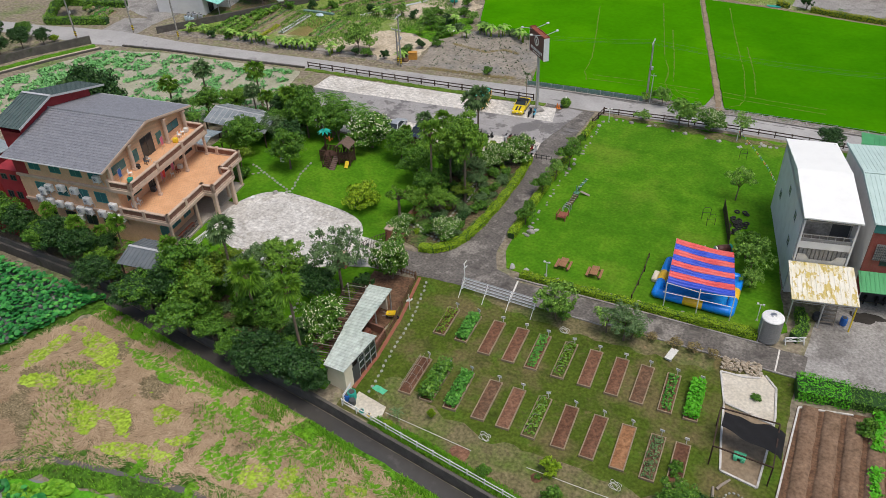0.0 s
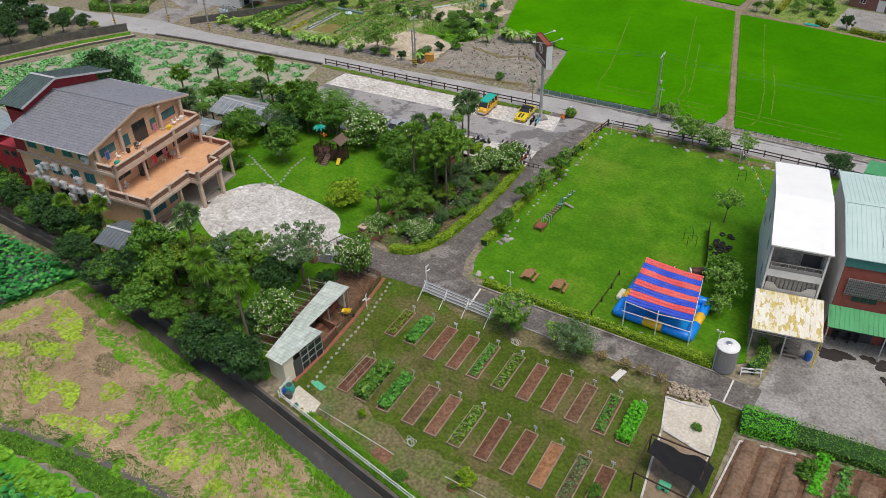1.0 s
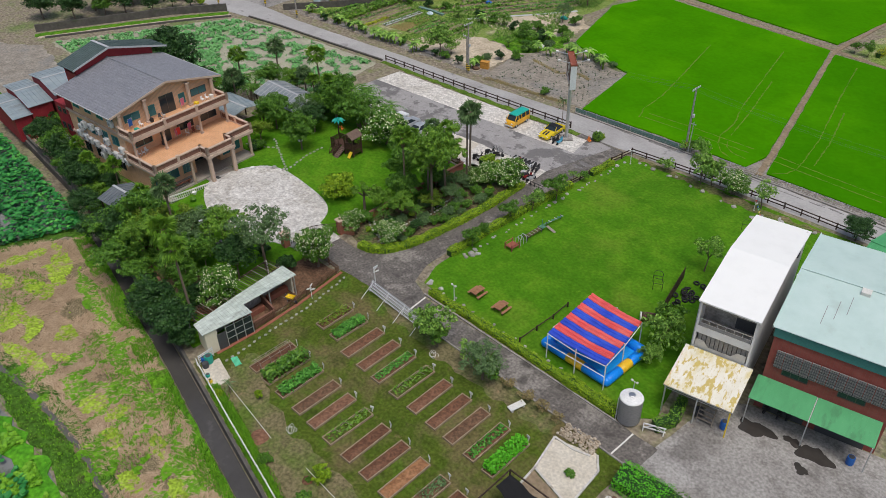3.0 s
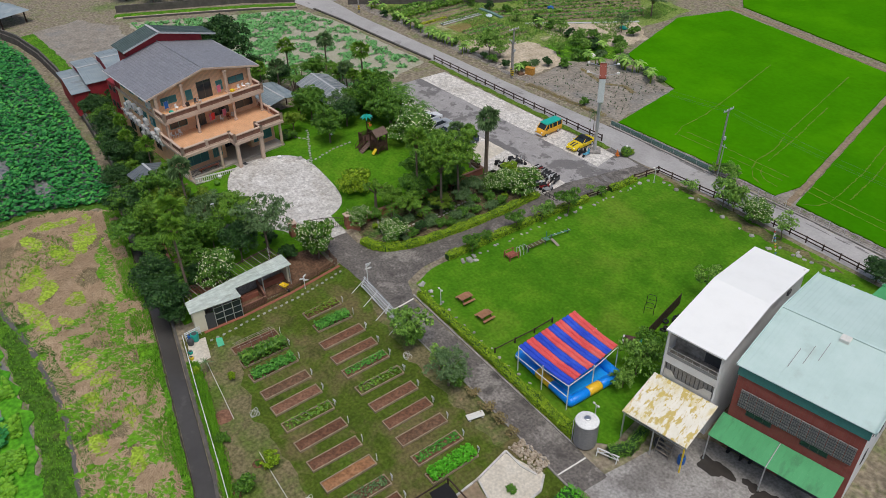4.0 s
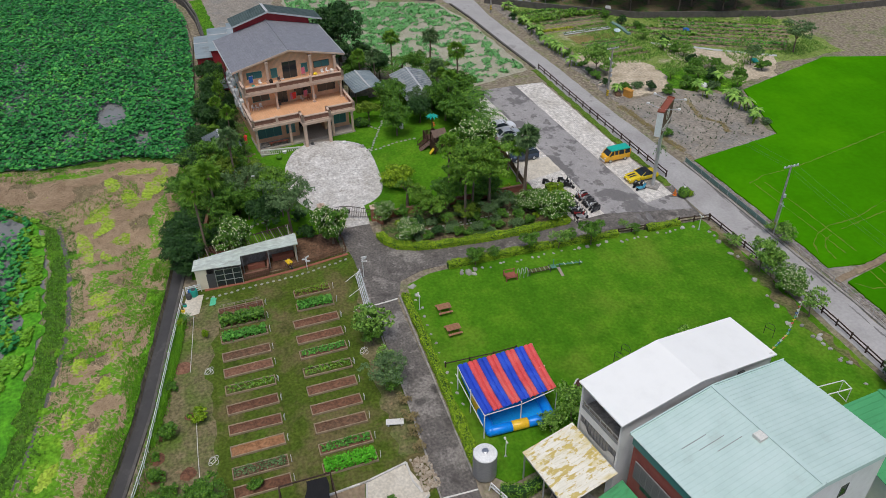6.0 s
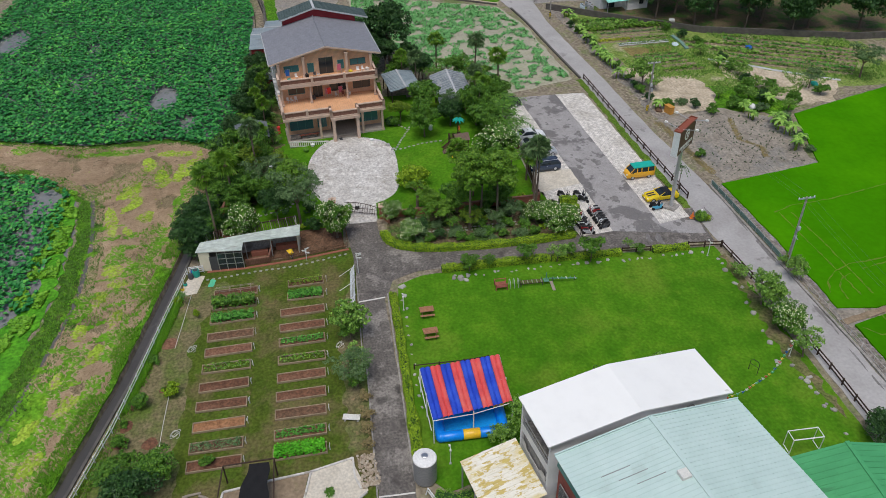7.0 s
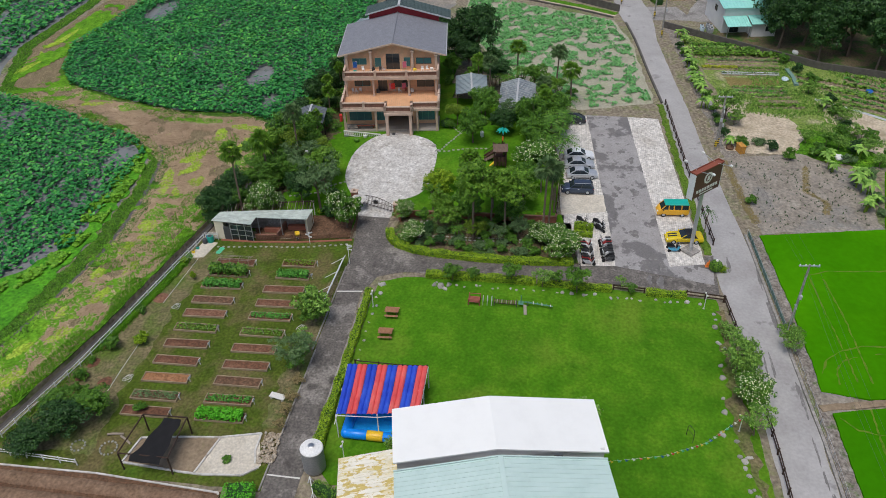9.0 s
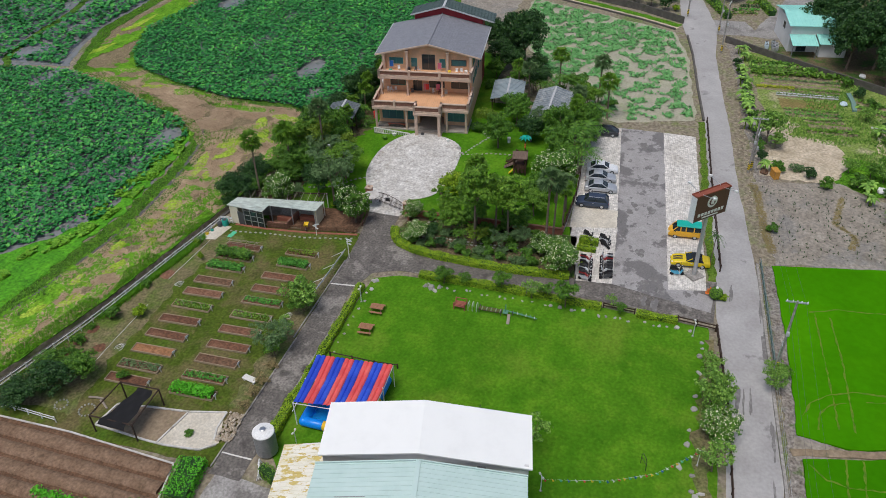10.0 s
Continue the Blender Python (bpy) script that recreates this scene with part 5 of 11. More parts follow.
part("ridge_cap", Mesh().bar((-.05, 0, 4.93), (17.85, 0, 4.93), .4, .05), "awning_green", t)
t = thing("blue_shed", 27, 86, 0, 12.5, "pale blue sheet-metal lean-to", "building")
part("wall", Mesh().box(-3, -5, 0, 4, 5, 4), "pale_blue", t)
ribbed(t, [(-3.3, -5.3, 4.2), (4.3, -5.3, 3.8), (4.3, 5.3, 3.8), (-3.3, 5.3, 4.2)], 12, "roof_blue", "roof", .04)

# ---- plants ----
def leaf_quads(me, pts, size, rd, flat=0.35):
    """Leaves as bent diamonds at pts [(position, outward direction)]."""
    for p, d in pts:
        d = (d + Vector((rd.uniform(-1, 1), rd.uniform(-1, 1), rd.uniform(-.6, 1))) * .9).normalized()
        a = d.cross(Vector((rd.uniform(-1, 1), rd.uniform(-1, 1), rd.uniform(-1, 1)))).normalized()
        c = d.cross(a)
        s = size * rd.uniform(.65, 1.35)
        p = Vector(p)
        me.add([tuple(p - a * s * .5 - c * s * .25), tuple(p + c * s * .5 + d * s * .12), tuple(p + a * s * .5 - c * s * .25)], [(0, 1, 2)])


def crown_points(rd, lobes, n, fill=0.45):
    """Leaf places in small clumps set over uneven lobes."""
    out = []
    wsum = sum(l[1] ** 2 for l in lobes)
    for c, r, sq in lobes:
        left = int(n * r * r / wsum)
        clumps = 13
        for k in range(clumps):
            d = Vector((rd.gauss(0, 1), rd.gauss(0, 1), rd.gauss(.35, .9))).normalized()
            cc = Vector(c) + Vector((d.x, d.y, d.z * sq)) * r * rd.uniform(.55, 1.0)
            cr = r * rd.uniform(.26, .5)
            for _ in range(left // clumps):
                e = Vector((rd.gauss(0, 1), rd.gauss(0, 1), rd.gauss(.3, 1))).normalized()
                q = 1 - fill * rd.random() ** 1.5
                out.append((cc + Vector((e.x, e.y, e.z * .6)) * cr * q, (e + d * .5).normalized()))
    return out


def make_tree(name, label, category, seed, h, r, clear, leaf, n, size, bark="bark", lobes=12, squash=.8, flowers=0, trunk=.16, spread=.62, lob=(.34, .52)):
    """A tapered trunk with limbs, and a crown of many small leaves in uneven lobes."""
    rd = random.Random(seed)
    t = tagged(new(name), label, category)
    ch = h - clear
    ls = []
    for i in range(lobes):
        a = 6.2832 * (i * .382 + rd.uniform(-.05, .05))
        rad = r * spread * math.sqrt((i + .5) / lobes) * rd.uniform(.8, 1.15)
        zz = clear + ch * (.30 + .5 * rd.random() * (1 - .55 * (rad / r) ** 2))
        ls.append((Vector((rad * math.cos(a), rad * math.sin(a), zz)), r * rd.uniform(*lob), squash))
    tr = Mesh()
    lean = Vector((rd.uniform(-.2, .2), rd.uniform(-.2, .2), 0))
    mid = lean * .5 + Vector((0, 0, clear * .6))
    fork = lean + Vector((0, 0, clear + ch * .12))
    tr.tube([(0, 0, -.15), (0, 0, .15), tuple(mid), tuple(fork)], [trunk * 1.5, trunk * 1.1, trunk * .9, trunk * .7], 7)
    for c, lr, sq in ls[:7]:
        b = fork.lerp(c, .5) + Vector((rd.uniform(-.2, .2), rd.uniform(-.2, .2), .1))
        tr.tube([tuple(fork - Vector((0, 0, .15))), tuple(b), tuple(c)], [trunk * .55, trunk * .35, trunk * .12], 5)
    part("trunk", tr, bark, t, smooth=True)
    me = Mesh()
    pts = crown_points(rd, ls, n)
    leaf_quads(me, pts, size, rd)
    part("crown", me, leaf, t)
    if flowers:
        fm = Mesh()
        top = [p for p in pts if p[1].z > -.1]
        for p, d in rd.sample(top, min(flowers, len(top))):
            leaf_quads(fm, [(p + d * .08, d), (p + d * .1, d)], .13, rd)
        tagged(part("blossom", fm, "flower", t), "small white blossoms over the crown", kind="stuff")
    return t


def make_fan_palm(seed, h, label):
    rd = random.Random(seed)
    t = tagged(new("fan_palm"), label, "palm tree")
    part("trunk", Mesh().tube([(0, 0, -.15), (0, 0, .3), (.1, .05, h * .5), (.15, .1, h * .82)], [.26, .18, .13, .14], 8).tube([(.15, .1, h * .74), (.15, .1, h * .82), (.15, .1, h * .9)], [.2, .34, .2], 8), "palm_bark", t, smooth=True)
    me = Mesh()
    top = Vector((.15, .1, h * .9))
    for i in range(30):
        a, e = 6.2832 * i * .382, rd.uniform(-.7, 1.2)
        d = Vector((math.cos(a) * math.cos(e), math.sin(a) * math.cos(e), math.sin(e)))
        L = rd.uniform(.65, 1.05)
        q = top + d * L
        me.bar(tuple(top), tuple(q), .035)
        side = d.cross(Vector((0, 0, 1))).normalized()
        upv = side.cross(d)
        for k in range(9):
            w = (k - 4) / 4 * 1.25
            dd = (d * math.cos(w) + side * math.sin(w)).normalized()
            nn = dd.cross(upv).normalized() * .11
            tip = q + dd * rd.uniform(.75, 1.15) - Vector((0, 0, .25 + .3 * abs(w)))
            m = q + dd * .4
            me.add([tuple(q), tuple(m + nn), tuple(tip), tuple(m - nn)], [(0, 1, 2), (0, 2, 3)])
    part("fronds", me, "leaf_grey" if seed % 2 else "leaf_light", t)
    sk = Mesh()
    for k in range(90):
        a, z = rd.uniform(0, 6.2832), h * .9 - rd.uniform(.05, .45)
        d, e = Vector((math.cos(a), math.sin(a), 0)), Vector((-math.sin(a), math.cos(a), 0)) * .07
        p = Vector((.15, .1, z)) + d * .12
        q = p + d * rd.uniform(.12, .3) - Vector((0, 0, rd.uniform(.5, 1.1)))
        sk.add([tuple(p + e), tuple(p - e), tuple(q - e * .4), tuple(q + e * .4)], [(0, 1, 2, 3)])
    part("dead_fronds", sk, "dead_frond", t, "hanging skirt of dry brown fronds")
    return t


def make_feather_palm(seed, h, label, stems=4, leaf="leaf_mid"):
    """A clump of slim stems with arching feather leaves."""
    rd = random.Random(seed)
    t = tagged(new("feather_palm"), label, "palm tree")
    tr, me = Mesh(), Mesh()
    for s in range(stems):
        a = 6.2832 * s / stems
        b = Vector((math.cos(a) * .35, math.sin(a) * .35, 0)) if stems > 1 else Vector((0, 0, 0))
        top = b * 3 + Vector((0, 0, h * rd.uniform(.5, .7)))
        tr.tube([tuple(b - Vector((0, 0, .15))), tuple(b.lerp(top, .5)), tuple(top)], [.11, .08, .06], 6)
        for i in range(9):
            f = 6.2832 * (i * .382) + s
            e = rd.uniform(.25, 1.2)
            L = h * rd.uniform(.34, .46)
            d = Vector((math.cos(f), math.sin(f), 0))
            prev = top
            for k in range(1, 7):
                u = k / 6
                p = top + d * L * u * math.cos(e * (1 - u * .5)) + Vector((0, 0, L * (math.sin(e) * u - .75 * u * u)))
                for sg in (-1, 1):
                    sd = d.cross(Vector((0, 0, 1))) * sg
                    tip = p + (sd * .55 + d * .35) * (1.1 - .6 * u) * .9 - Vector((0, 0, .15))
                    w = (p - prev) * .55
                    me.add([tuple(p - w), tuple(p + w * .2), tuple(tip)], [(0, 1, 2)])
                prev = p
    part("trunk", tr, "palm_bark", t)
    part("fronds", me, leaf, t)
    return t


def make_banana(seed, h):
    rd = random.Random(seed)
    t = tagged(new("banana_plant"), "banana plant with broad ragged green leaves", "plant", "banana plants by the plots")
    tr, me = Mesh(), Mesh()
    for s in range(3):
        b = Vector((rd.uniform(-.6, .6), rd.uniform(-.6, .6), 0))
        top = b + Vector((rd.uniform(-.2, .2), rd.uniform(-.2, .2), h * rd.uniform(.45, .6)))
        tr.tube([tuple(b - Vector((0, 0, .1))), tuple(top)], [.13, .08], 6)
        for i in range(7):
            a = 6.2832 * i * .382 + s
            d = Vector((math.cos(a), math.sin(a), 0))
            L, e, sd = h * rd.uniform(.4, .6), rd.uniform(.4, 1.2), Vector((-math.sin(a), math.cos(a), 0))
            pts = [top + d * L * u * math.cos(e) + Vector((0, 0, L * (math.sin(e) * u - .8 * u * u))) for u in (0, .35, .7, 1)]
            w = [.05, .26, .24, .03]
            vs = []
            for p, ww in zip(pts, w):
                vs += [tuple(p + sd * ww - Vector((0, 0, ww * .3))), tuple(p), tuple(p - sd * ww - Vector((0, 0, ww * .3)))]
            me.add(vs, [(k * 3 + j, k * 3 + j + 1, k * 3 + j + 4, k * 3 + j + 3) for k in range(3) for j in range(2)])
    part("stem", tr, "leaf_yellow", t)
    part("leaves", me, "leaf_fresh", t)
    return t


KINDS = {
    "dark": lambda s: make_tree("broadleaf_tree", "dark green dense broadleaf tree", "tree", s, 6.5, 3.2, 1.4, "leaf_dark", 9500, .25, lobes=18),
    "mid": lambda s: make_tree("broadleaf_tree", "mid-green leafy broadleaf tree", "tree", s, 6.0, 3.0, 1.3, "leaf_mid", 8600, .25, lobes=17),
    "light": lambda s: make_tree("broadleaf_tree", "fresh light green layered tree", "tree", s, 6.5, 3.3, 2.0, "leaf_light", 6600, .24, lobes=13, squash=.5, spread=.75, lob=(.26, .4)),
    "yellow": lambda s: make_tree("broadleaf_tree", "yellow-green spreading tree with layered boughs", "tree", s, 6.8, 3.6, 2.0, "leaf_yellow", 6800, .24, lobes=14, squash=.5, spread=.75, lob=(.25, .4)),
    "grey": lambda s: make_tree("broadleaf_tree", "thin-crowned grey-green tree with open branches", "tree", s, 7.0, 3.2, 2.2, "leaf_grey", 4200, .2, lobes=13, squash=.7, spread=.8, lob=(.24, .36)),
    "plumeria": lambda s: make_tree("frangipani_tree", "rounded frangipani tree covered in white blossoms", "tree", s, 4.2, 2.3, .5, "leaf_mid", 6000, .24, lobes=13, squash=.85, flowers=950, trunk=.13),
    "young": lambda s: make_tree("young_tree", "small young tree with loose green crown", "tree", s, 3.2, 1.4, 1.1, "leaf_mid", 2000, .19, lobes=8, spread=.75, trunk=.06),
    "pale": lambda s: make_tree("young_tree", "small grey-leaved young tree with airy crown", "tree", s, 3.4, 1.5, 1.2, "leaf_fresh", 1100, .16, lobes=8, spread=.8, trunk=.06, lob=(.24, .36)),
    "bush": lambda s: make_tree("shrub", "rounded leafy mid-green garden shrub", "shrub", s, 1.7, 1.1, .1, "leaf_mid", 2200, .18, lobes=8, trunk=.06),
    "bright_bush": lambda s: make_tree("shrub", "bright lime-green low rounded shrub", "shrub", s, 1.5, 1.1, .1, "leaf_hedge", 2200, .16, lobes=8, trunk=.06),
    "dark_bush": lambda s: make_tree("shrub", "dark glossy rounded evergreen shrub", "shrub", s, 2.0, 1.2, .1, "leaf_dark", 2400, .18, lobes=8, trunk=.06),
    "grey_bush": lambda s: make_tree("shrub", "low straggly grey-green leafy shrub", "shrub", s, 1.2, 1.2, .1, "leaf_grey", 1700, .16, lobes=8, trunk=.05),
    "dry_bush": lambda s: make_tree("shrub", "half-dry straw-coloured straggly bush", "shrub", s, 2.0, 1.1, .3, "leaf_dry", 420, .2, lobes=8, trunk=.05, spread=.8, lob=(.26, .4)),
    "fan_palm": lambda s: make_fan_palm(s, 7.0, "tall fan palm with slim ringed trunk"),
    "clump_palm": lambda s: make_feather_palm(s, 4.6, "clump of feathery green palms", 4),
    "date_palm": lambda s: make_feather_palm(s, 5.0, "single palm with arching feather leaves", 1, "leaf_grey"),
    "tall": lambda s: make_tree("broadleaf_tree", "tall slender-trunked tree with high leafy crown", "tree", s, 10.2, 2.9, 4.6, "leaf_light", 7600, .24, lobes=15, squash=.75, spread=.7, trunk=.17, lob=(.3, .46)),
    "pruned": lambda s: make_tree("pruned_tree", "old pruned tree with gnarled grey trunk and leafy tufts", "tree", s, 5.2, 1.9, 2.3, "leaf_light", 1300, .22, lobes=7, squash=.7, spread=.85, trunk=.2, lob=(.2, .32)),
    "round_shrub": lambda s: make_tree("shrub", "large round yellow-green shrub on the lawn", "shrub", s, 2.6, 2.1, .1, "leaf_hedge", 4200, .2, lobes=12, trunk=.1),
    "tall_palm": lambda s: make_fan_palm(s, 11.6, "very tall fan palm with slim bare trunk"),
    "lush": lambda s: make_tree("young_tree", "small bushy light green tree by the road", "tree", s, 3.2, 1.6, .7, "leaf_fresh", 1900, .2, lobes=9, spread=.75, trunk=.07),
    "banana": lambda s: make_banana(s, 3.2),
}
MADE = {}


def plant(kind, x, y, s=1.0, tall=1.0, rot=None, z=None):
    rd = random.Random(int(x * 131 + y * 17))
    v = rd.randrange(3)
    m = pose(x, y, gz(x, y) if z is None else z, 0, 0, rd.uniform(0, 360) if rot is None else rot) @ Matrix.Diagonal((s, s, s * tall, 1))
    if (kind, v) not in MADE:
        MADE[(kind, v)] = KINDS[kind](len(MADE) * 7 + v)
        MADE[(kind, v)].matrix_world = m
        return MADE[(kind, v)]
    ob = MADE[(kind, v)]
    c = copy_thing(ob, Matrix.Identity(4))
    c.matrix_basis = m
    return c


def grove(kind, rows):
    for x, y, *more in rows:
        plant(kind, x, y, *more)


# south grove, between forecourt and ditch
grove("dark", [(-33, 39.2, 0.85, 0.90), (-38.5, 39.4, 0.85, 0.90), (-55.6, 41.4, 0.90, 0.78), (-70.5, 44.4, 0.74, 1.15), (-77.5, 44.8, 0.70, 1.10), (-38.2, 49.6, .75, 1.1), (-65.2, 46.4, 0.52, 1.00), (-66, 43.8, 0.74, 1.20), (-83.5, 44.9, .8), (-52.5, 43.5, .85, 1.15)])
grove("mid", [(-48.3, 40.6, 1.05, 0.78), (-40.2, 44.2, .62), (-51.4, 44.4, .8), (-73.5, 43.9, 0.59, 1.00), (-59, 46.6, 0.44, 1.00)])
grove("yellow", [(-48.8, 45.0, .95, 1.1)])
grove("light", [(-43.8, 51.4, .95)])
grove("grey", [(-37.0, 52.6, 1.15, 1.15), (-45.5, 50.0, .85), (-41.5, 52.0, .6)])
grove("plumeria", [(-34.5, 45.6, 1.1, 1.3), (-33.4, 57.3, 1.1, 1.3), (-36.6, 64.6, .72), (-31.6, 66.6, .85, .8)])
grove("fan_palm", [(-41.5, 43.9, 1.1, 1.15), (-63.2, 46.9, 0.67, 1.20), (-73, 46.2, 0.63, 1.20), (-68, 45.6, 0.67, 1.10)])
grove("clump_palm", [(-61.5, 47, 0.67, 1.00), (-65.4, 47.2, 0.55, 1.00)])
grove("dark_bush", [(-39.7, 53.8, .9), (-35.5, 54.2, 1.1), (-44, 46.5, .8), (-37, 41.5, 1), (-54, 46, .9), (-74.5, 51.5, 1.1, 1.8)])
grove("bright_bush", [(-71.5, 46.4, 0.67, 1.00), (-36.2, 52.8, .6), (-34.7, 41.5, .5)])
grove("mid", [(-50.6, 44.6, 1.1, 1.15), (-42.2, 45.0, .9, 1.05)])
grove("grey", [(-45.4, 47.6, .95, 1.05)])
grove("mid", [(-53.6, 46.2, .85, 1.1)])
# north park
grove("dark", [(-66.5, 83.0, .85), (-62.6, 81.2, .75), (-60.6, 75.9, .75), (-89.5, 68.5, 1.45, 1.15), (-92.5, 62.0, 1.2)])
grove("mid", [(-65.6, 72.4, .92), (-78.8, 79.8, .75), (-40.6, 76.2, .78, 1.1), (-37.0, 79.0, .7), (-36.8, 73.2, .75), (-64.6, 79.0, .7), (-45.2, 80.4, .78)])
grove("light", [(-41.4, 80.4, .68), (-37.3, 69.8, .55, 1.1), (-34.3, 70.8, .6), (-75.5, 82.6, .75)])
grove("pruned", [(-38.6, 68.2, 1.0)])
grove("round_shrub", [(-44.2, 68.2, 1.3)])
grove("tall", [(-32.6, 74.4, 1.05, 1.15), (-34.4, 78.4, 1.0, 1.05), (-35.6, 76.4, .9), (-47.0, 42.6, .75)])
grove("tall_palm", [(-34.9, 83.3, 1.0), (-36.2, 84.0, .9), (-36.8, 73.5, .95), (-34.8, 42.1, .95), (-46.8, 46.8, .95)])
grove("yellow", [(-32.9, 74.6, .45), (-63.2, 68.2, .62)])
grove("grey", [(-63.6, 76.6, .7), (-33.6, 80.2, .5), (-32.5, 77.6, .45)])
grove("plumeria", [(-50.8, 81.8, 1.65, .82), (-30.4, 86.2, 1.1, .9), (-32.2, 85.0, 1.0, .8), (-33.0, 83.0, .7)])
grove("fan_palm", [(-82.5, 83.6, 1.0), (-73.6, 86.2, 1.05), (-82.5, 76.5, .95), (-76.6, 72.2, .9), (-40.4, 84.6, .8, 1.1), (-68.6, 81.6, .75), (-45.4, 82.6, .6), (-78.4, 70.0, .8)])
grove("clump_palm", [(-57.8, 82.6, 1.6), (-60.2, 83.8, 1.5), (-35.4, 71.6, .55), (-33.2, 72.2, .5), (-80.5, 77.5, .9), (-78, 84, .8)])
grove("bush", [(-30.4, 78.4, .8), (-31.8, 81.4, .9), (-34.2, 78.6, .9), (-33, 76, .8), (-36.2, 82, .9), (-35.4, 76, 1), (-61.8, 67.2, 1), (-30, 74, .7), (-36.8, 67, 1)])
grove("dark_bush", [(-62.2, 66.3, .8), (-31, 70.3, .8), (-33.5, 68.2, .9), (-43.8, 79.4, .7)])
grove("bright_bush", [(-38.9, 82.6, .6), (-31.6, 88.6, .55), (-35, 66, .45)])
grove("grey_bush", [(-31, 75.6, .9), (-31.4, 72.2, .9), (-34.2, 74.4, 1), (-30.2, 80.6, .9), (-34.8, 82.6, 1), (-36.4, 80.4, 1), (-33.8, 70.2, .8), (-32.2, 68.4, .7)])
# along the lawn
grove("young", [(-24.4, 80.1, .95), (-23.5, 87.9, 1.2), (1.2, 76.6, 1.2), (-23.8, 72.9, .9)])
grove("pale", [(-24.0, 83.8, .95), (-1.9, 88.3, 1.4, 1.0), (-24.8, 93.1, .6), (-4.1, 104.9, 1.3, .9), (-8.0, 105.0, .7)])
grove("plumeria", [(-8.4, 105.1, .95, .85)])
grove("lush", [(-16.6, 110.6, .8, 1.2), (-19.0, 110.7, .6, .9), (-18.0, 104.4, .75, .75), (-12.6, 104.5, 1.25, 1.2), (-11.4, 105.2, 1.0, 1.35)])
grove("dark", [(7.2, 106.3, .62, .75)])
grove("lush", [(2.0, 74.0, 1.25, 1.2), (2.5, 71.6, .8)])
# garden
grove("lush", [(-14.6, 58.4, 1.35, 1.1)])
grove("grey", [(-7.4, 58.2, .78, .78)])
grove("pale", [(-9.3, 58.6, 1.1, .9)])
grove("dark", [(-36, 39.8, 0.75, 0.74), (-31.6, 39.6, 0.50, 0.90)])
grove("yellow", [(-48.4, 49.0, .7, 1.05)])
grove("mid", [(-42.2, 47.6, .66, 1.15), (-51.2, 46.9, .7, 1.1)])
grove("young", [(-15.2, 58.9, .9, .9), (-6.8, 58.7, 1.0, .85), (-13.8, 58.2, .8)])
grove("dark", [(4.4, 38.6, .8, .72), (6.8, 36.4, .7, .7)])
grove("mid", [(1.8, 40.4, .66, .8), (2.2, 36.8, .6, .75)])
grove("dry_bush", [(-2.6, 59.2, .9, .8), (-.8, 59.3, .8, .8), (-5.0, 59.2, .8, .8), (1.0, 59.3, .7, .8)])
grove("bright_bush", [(-8.4, 40.2, .9, 1.1), (-20.2, 41.2, .4, 2.0), (-23.2, 38.6, .5)])
grove("bush", [(-7.4, 37.2, 1.0), (-2.4, 36.4, .8), (5.6, 55.6, .5, .6), (-13.4, 37.6, .6), (-.5, 37.3, .8)])
grove("date_palm", [(-22.8, 39.6, .42)])
# plots north of the road
grove("banana", [(-47.0, 127.6, .9), (-52.4, 126.8), (-50.2, 127.6), (-60.6, 129.0), (-59.4, 124.6, .9), (-97.5, 107.6, .9), (-95.4, 107.8, .7), (-92.2, 107.9, .95), (-89.4, 108.0, .75), (-86.3, 108.2, .95), (-84.6, 108.4, .85), (-83.2, 108.3, .7), (-81.5, 108.6, .95), (-79.6, 108.8, .7), (-75.5, 108.8, .95), (-62.2, 110.8, .8), (-104.5, 108.2, .8), (-107.5, 107.6, .9), (-66.8, 127.6, .8), (-77.5, 128.2, .9)])
grove("lush", [(-71.4, 111.4, 1.5, 1.2), (-69.8, 112.6, .9)])
grove("young", [ (-65.4, 127.6, 1.0), (-63.8, 125.4, .9)])
grove("lush", [(-63.0, 127.0, .8), (-62.0, 131.0, .9), (-67.5, 130.4, .75), (-64.8, 122.6, .7), (-73, 130, .9),  (-83, 127, .8), (-58, 131.5, .8)])
grove("bush", [(-72.5, 84.8, .7), (-77.8, 86.4, .9)])
grove("banana", [(-45.5, 126.2, .95), (-56.4, 124.2, .8), (-54.4, 127.6, .95)])
grove("grey", [(-68.4, 150.4, 1.0), (-65.8, 139.4, .6)])
grove("dark", [(-111, 126, 1.5, 1.2), (-116, 133, 1.7, 1.2), (-106, 131, 1.6, 1.3), (-101, 138, 1.6, 1.2), (-97, 146, 1.7, 1.2), (-108, 139, 1.7, 1.3), (-103, 147, 1.6, 1.3), (-93, 154, 1.6, 1.2), (-124, 124, 1.5, 1.2), (-99, 155, 1.8, 1.2), (-112, 148, 1.8, 1.2), (-140.6, 83.4, 1.0), (-135.6, 79.6, .85), (-137.6, 87.2, .85), (-132.8, 84.4, .7), (-131.6, 88.4, .7), (-129.6, 91.6, .55), (-144.4, 88.4, 1.1), (-143, 76, 1.1), (-147, 82, 1.2), (-140, 70.5, 1.0), (-146, 66, 1.1), (-91, 164, 1.8), (-121, 139, 1.7, 1.2)])
grove("dark", [(-104, 126, 1.4, 1.3), (-98, 132, 1.3, 1.3), (-94, 141, 1.3, 1.3), (-118, 122, 1.2, 1.2), (-90, 149, 1.3, 1.2)])
grove("mid", [(-139, 106, .9), (-135.6, 92.6, .6), (-138.6, 76.4, .8)])
grove("bright_bush", [(-129.6, 93.9, .9), (-124.4, 94.4, .7)])
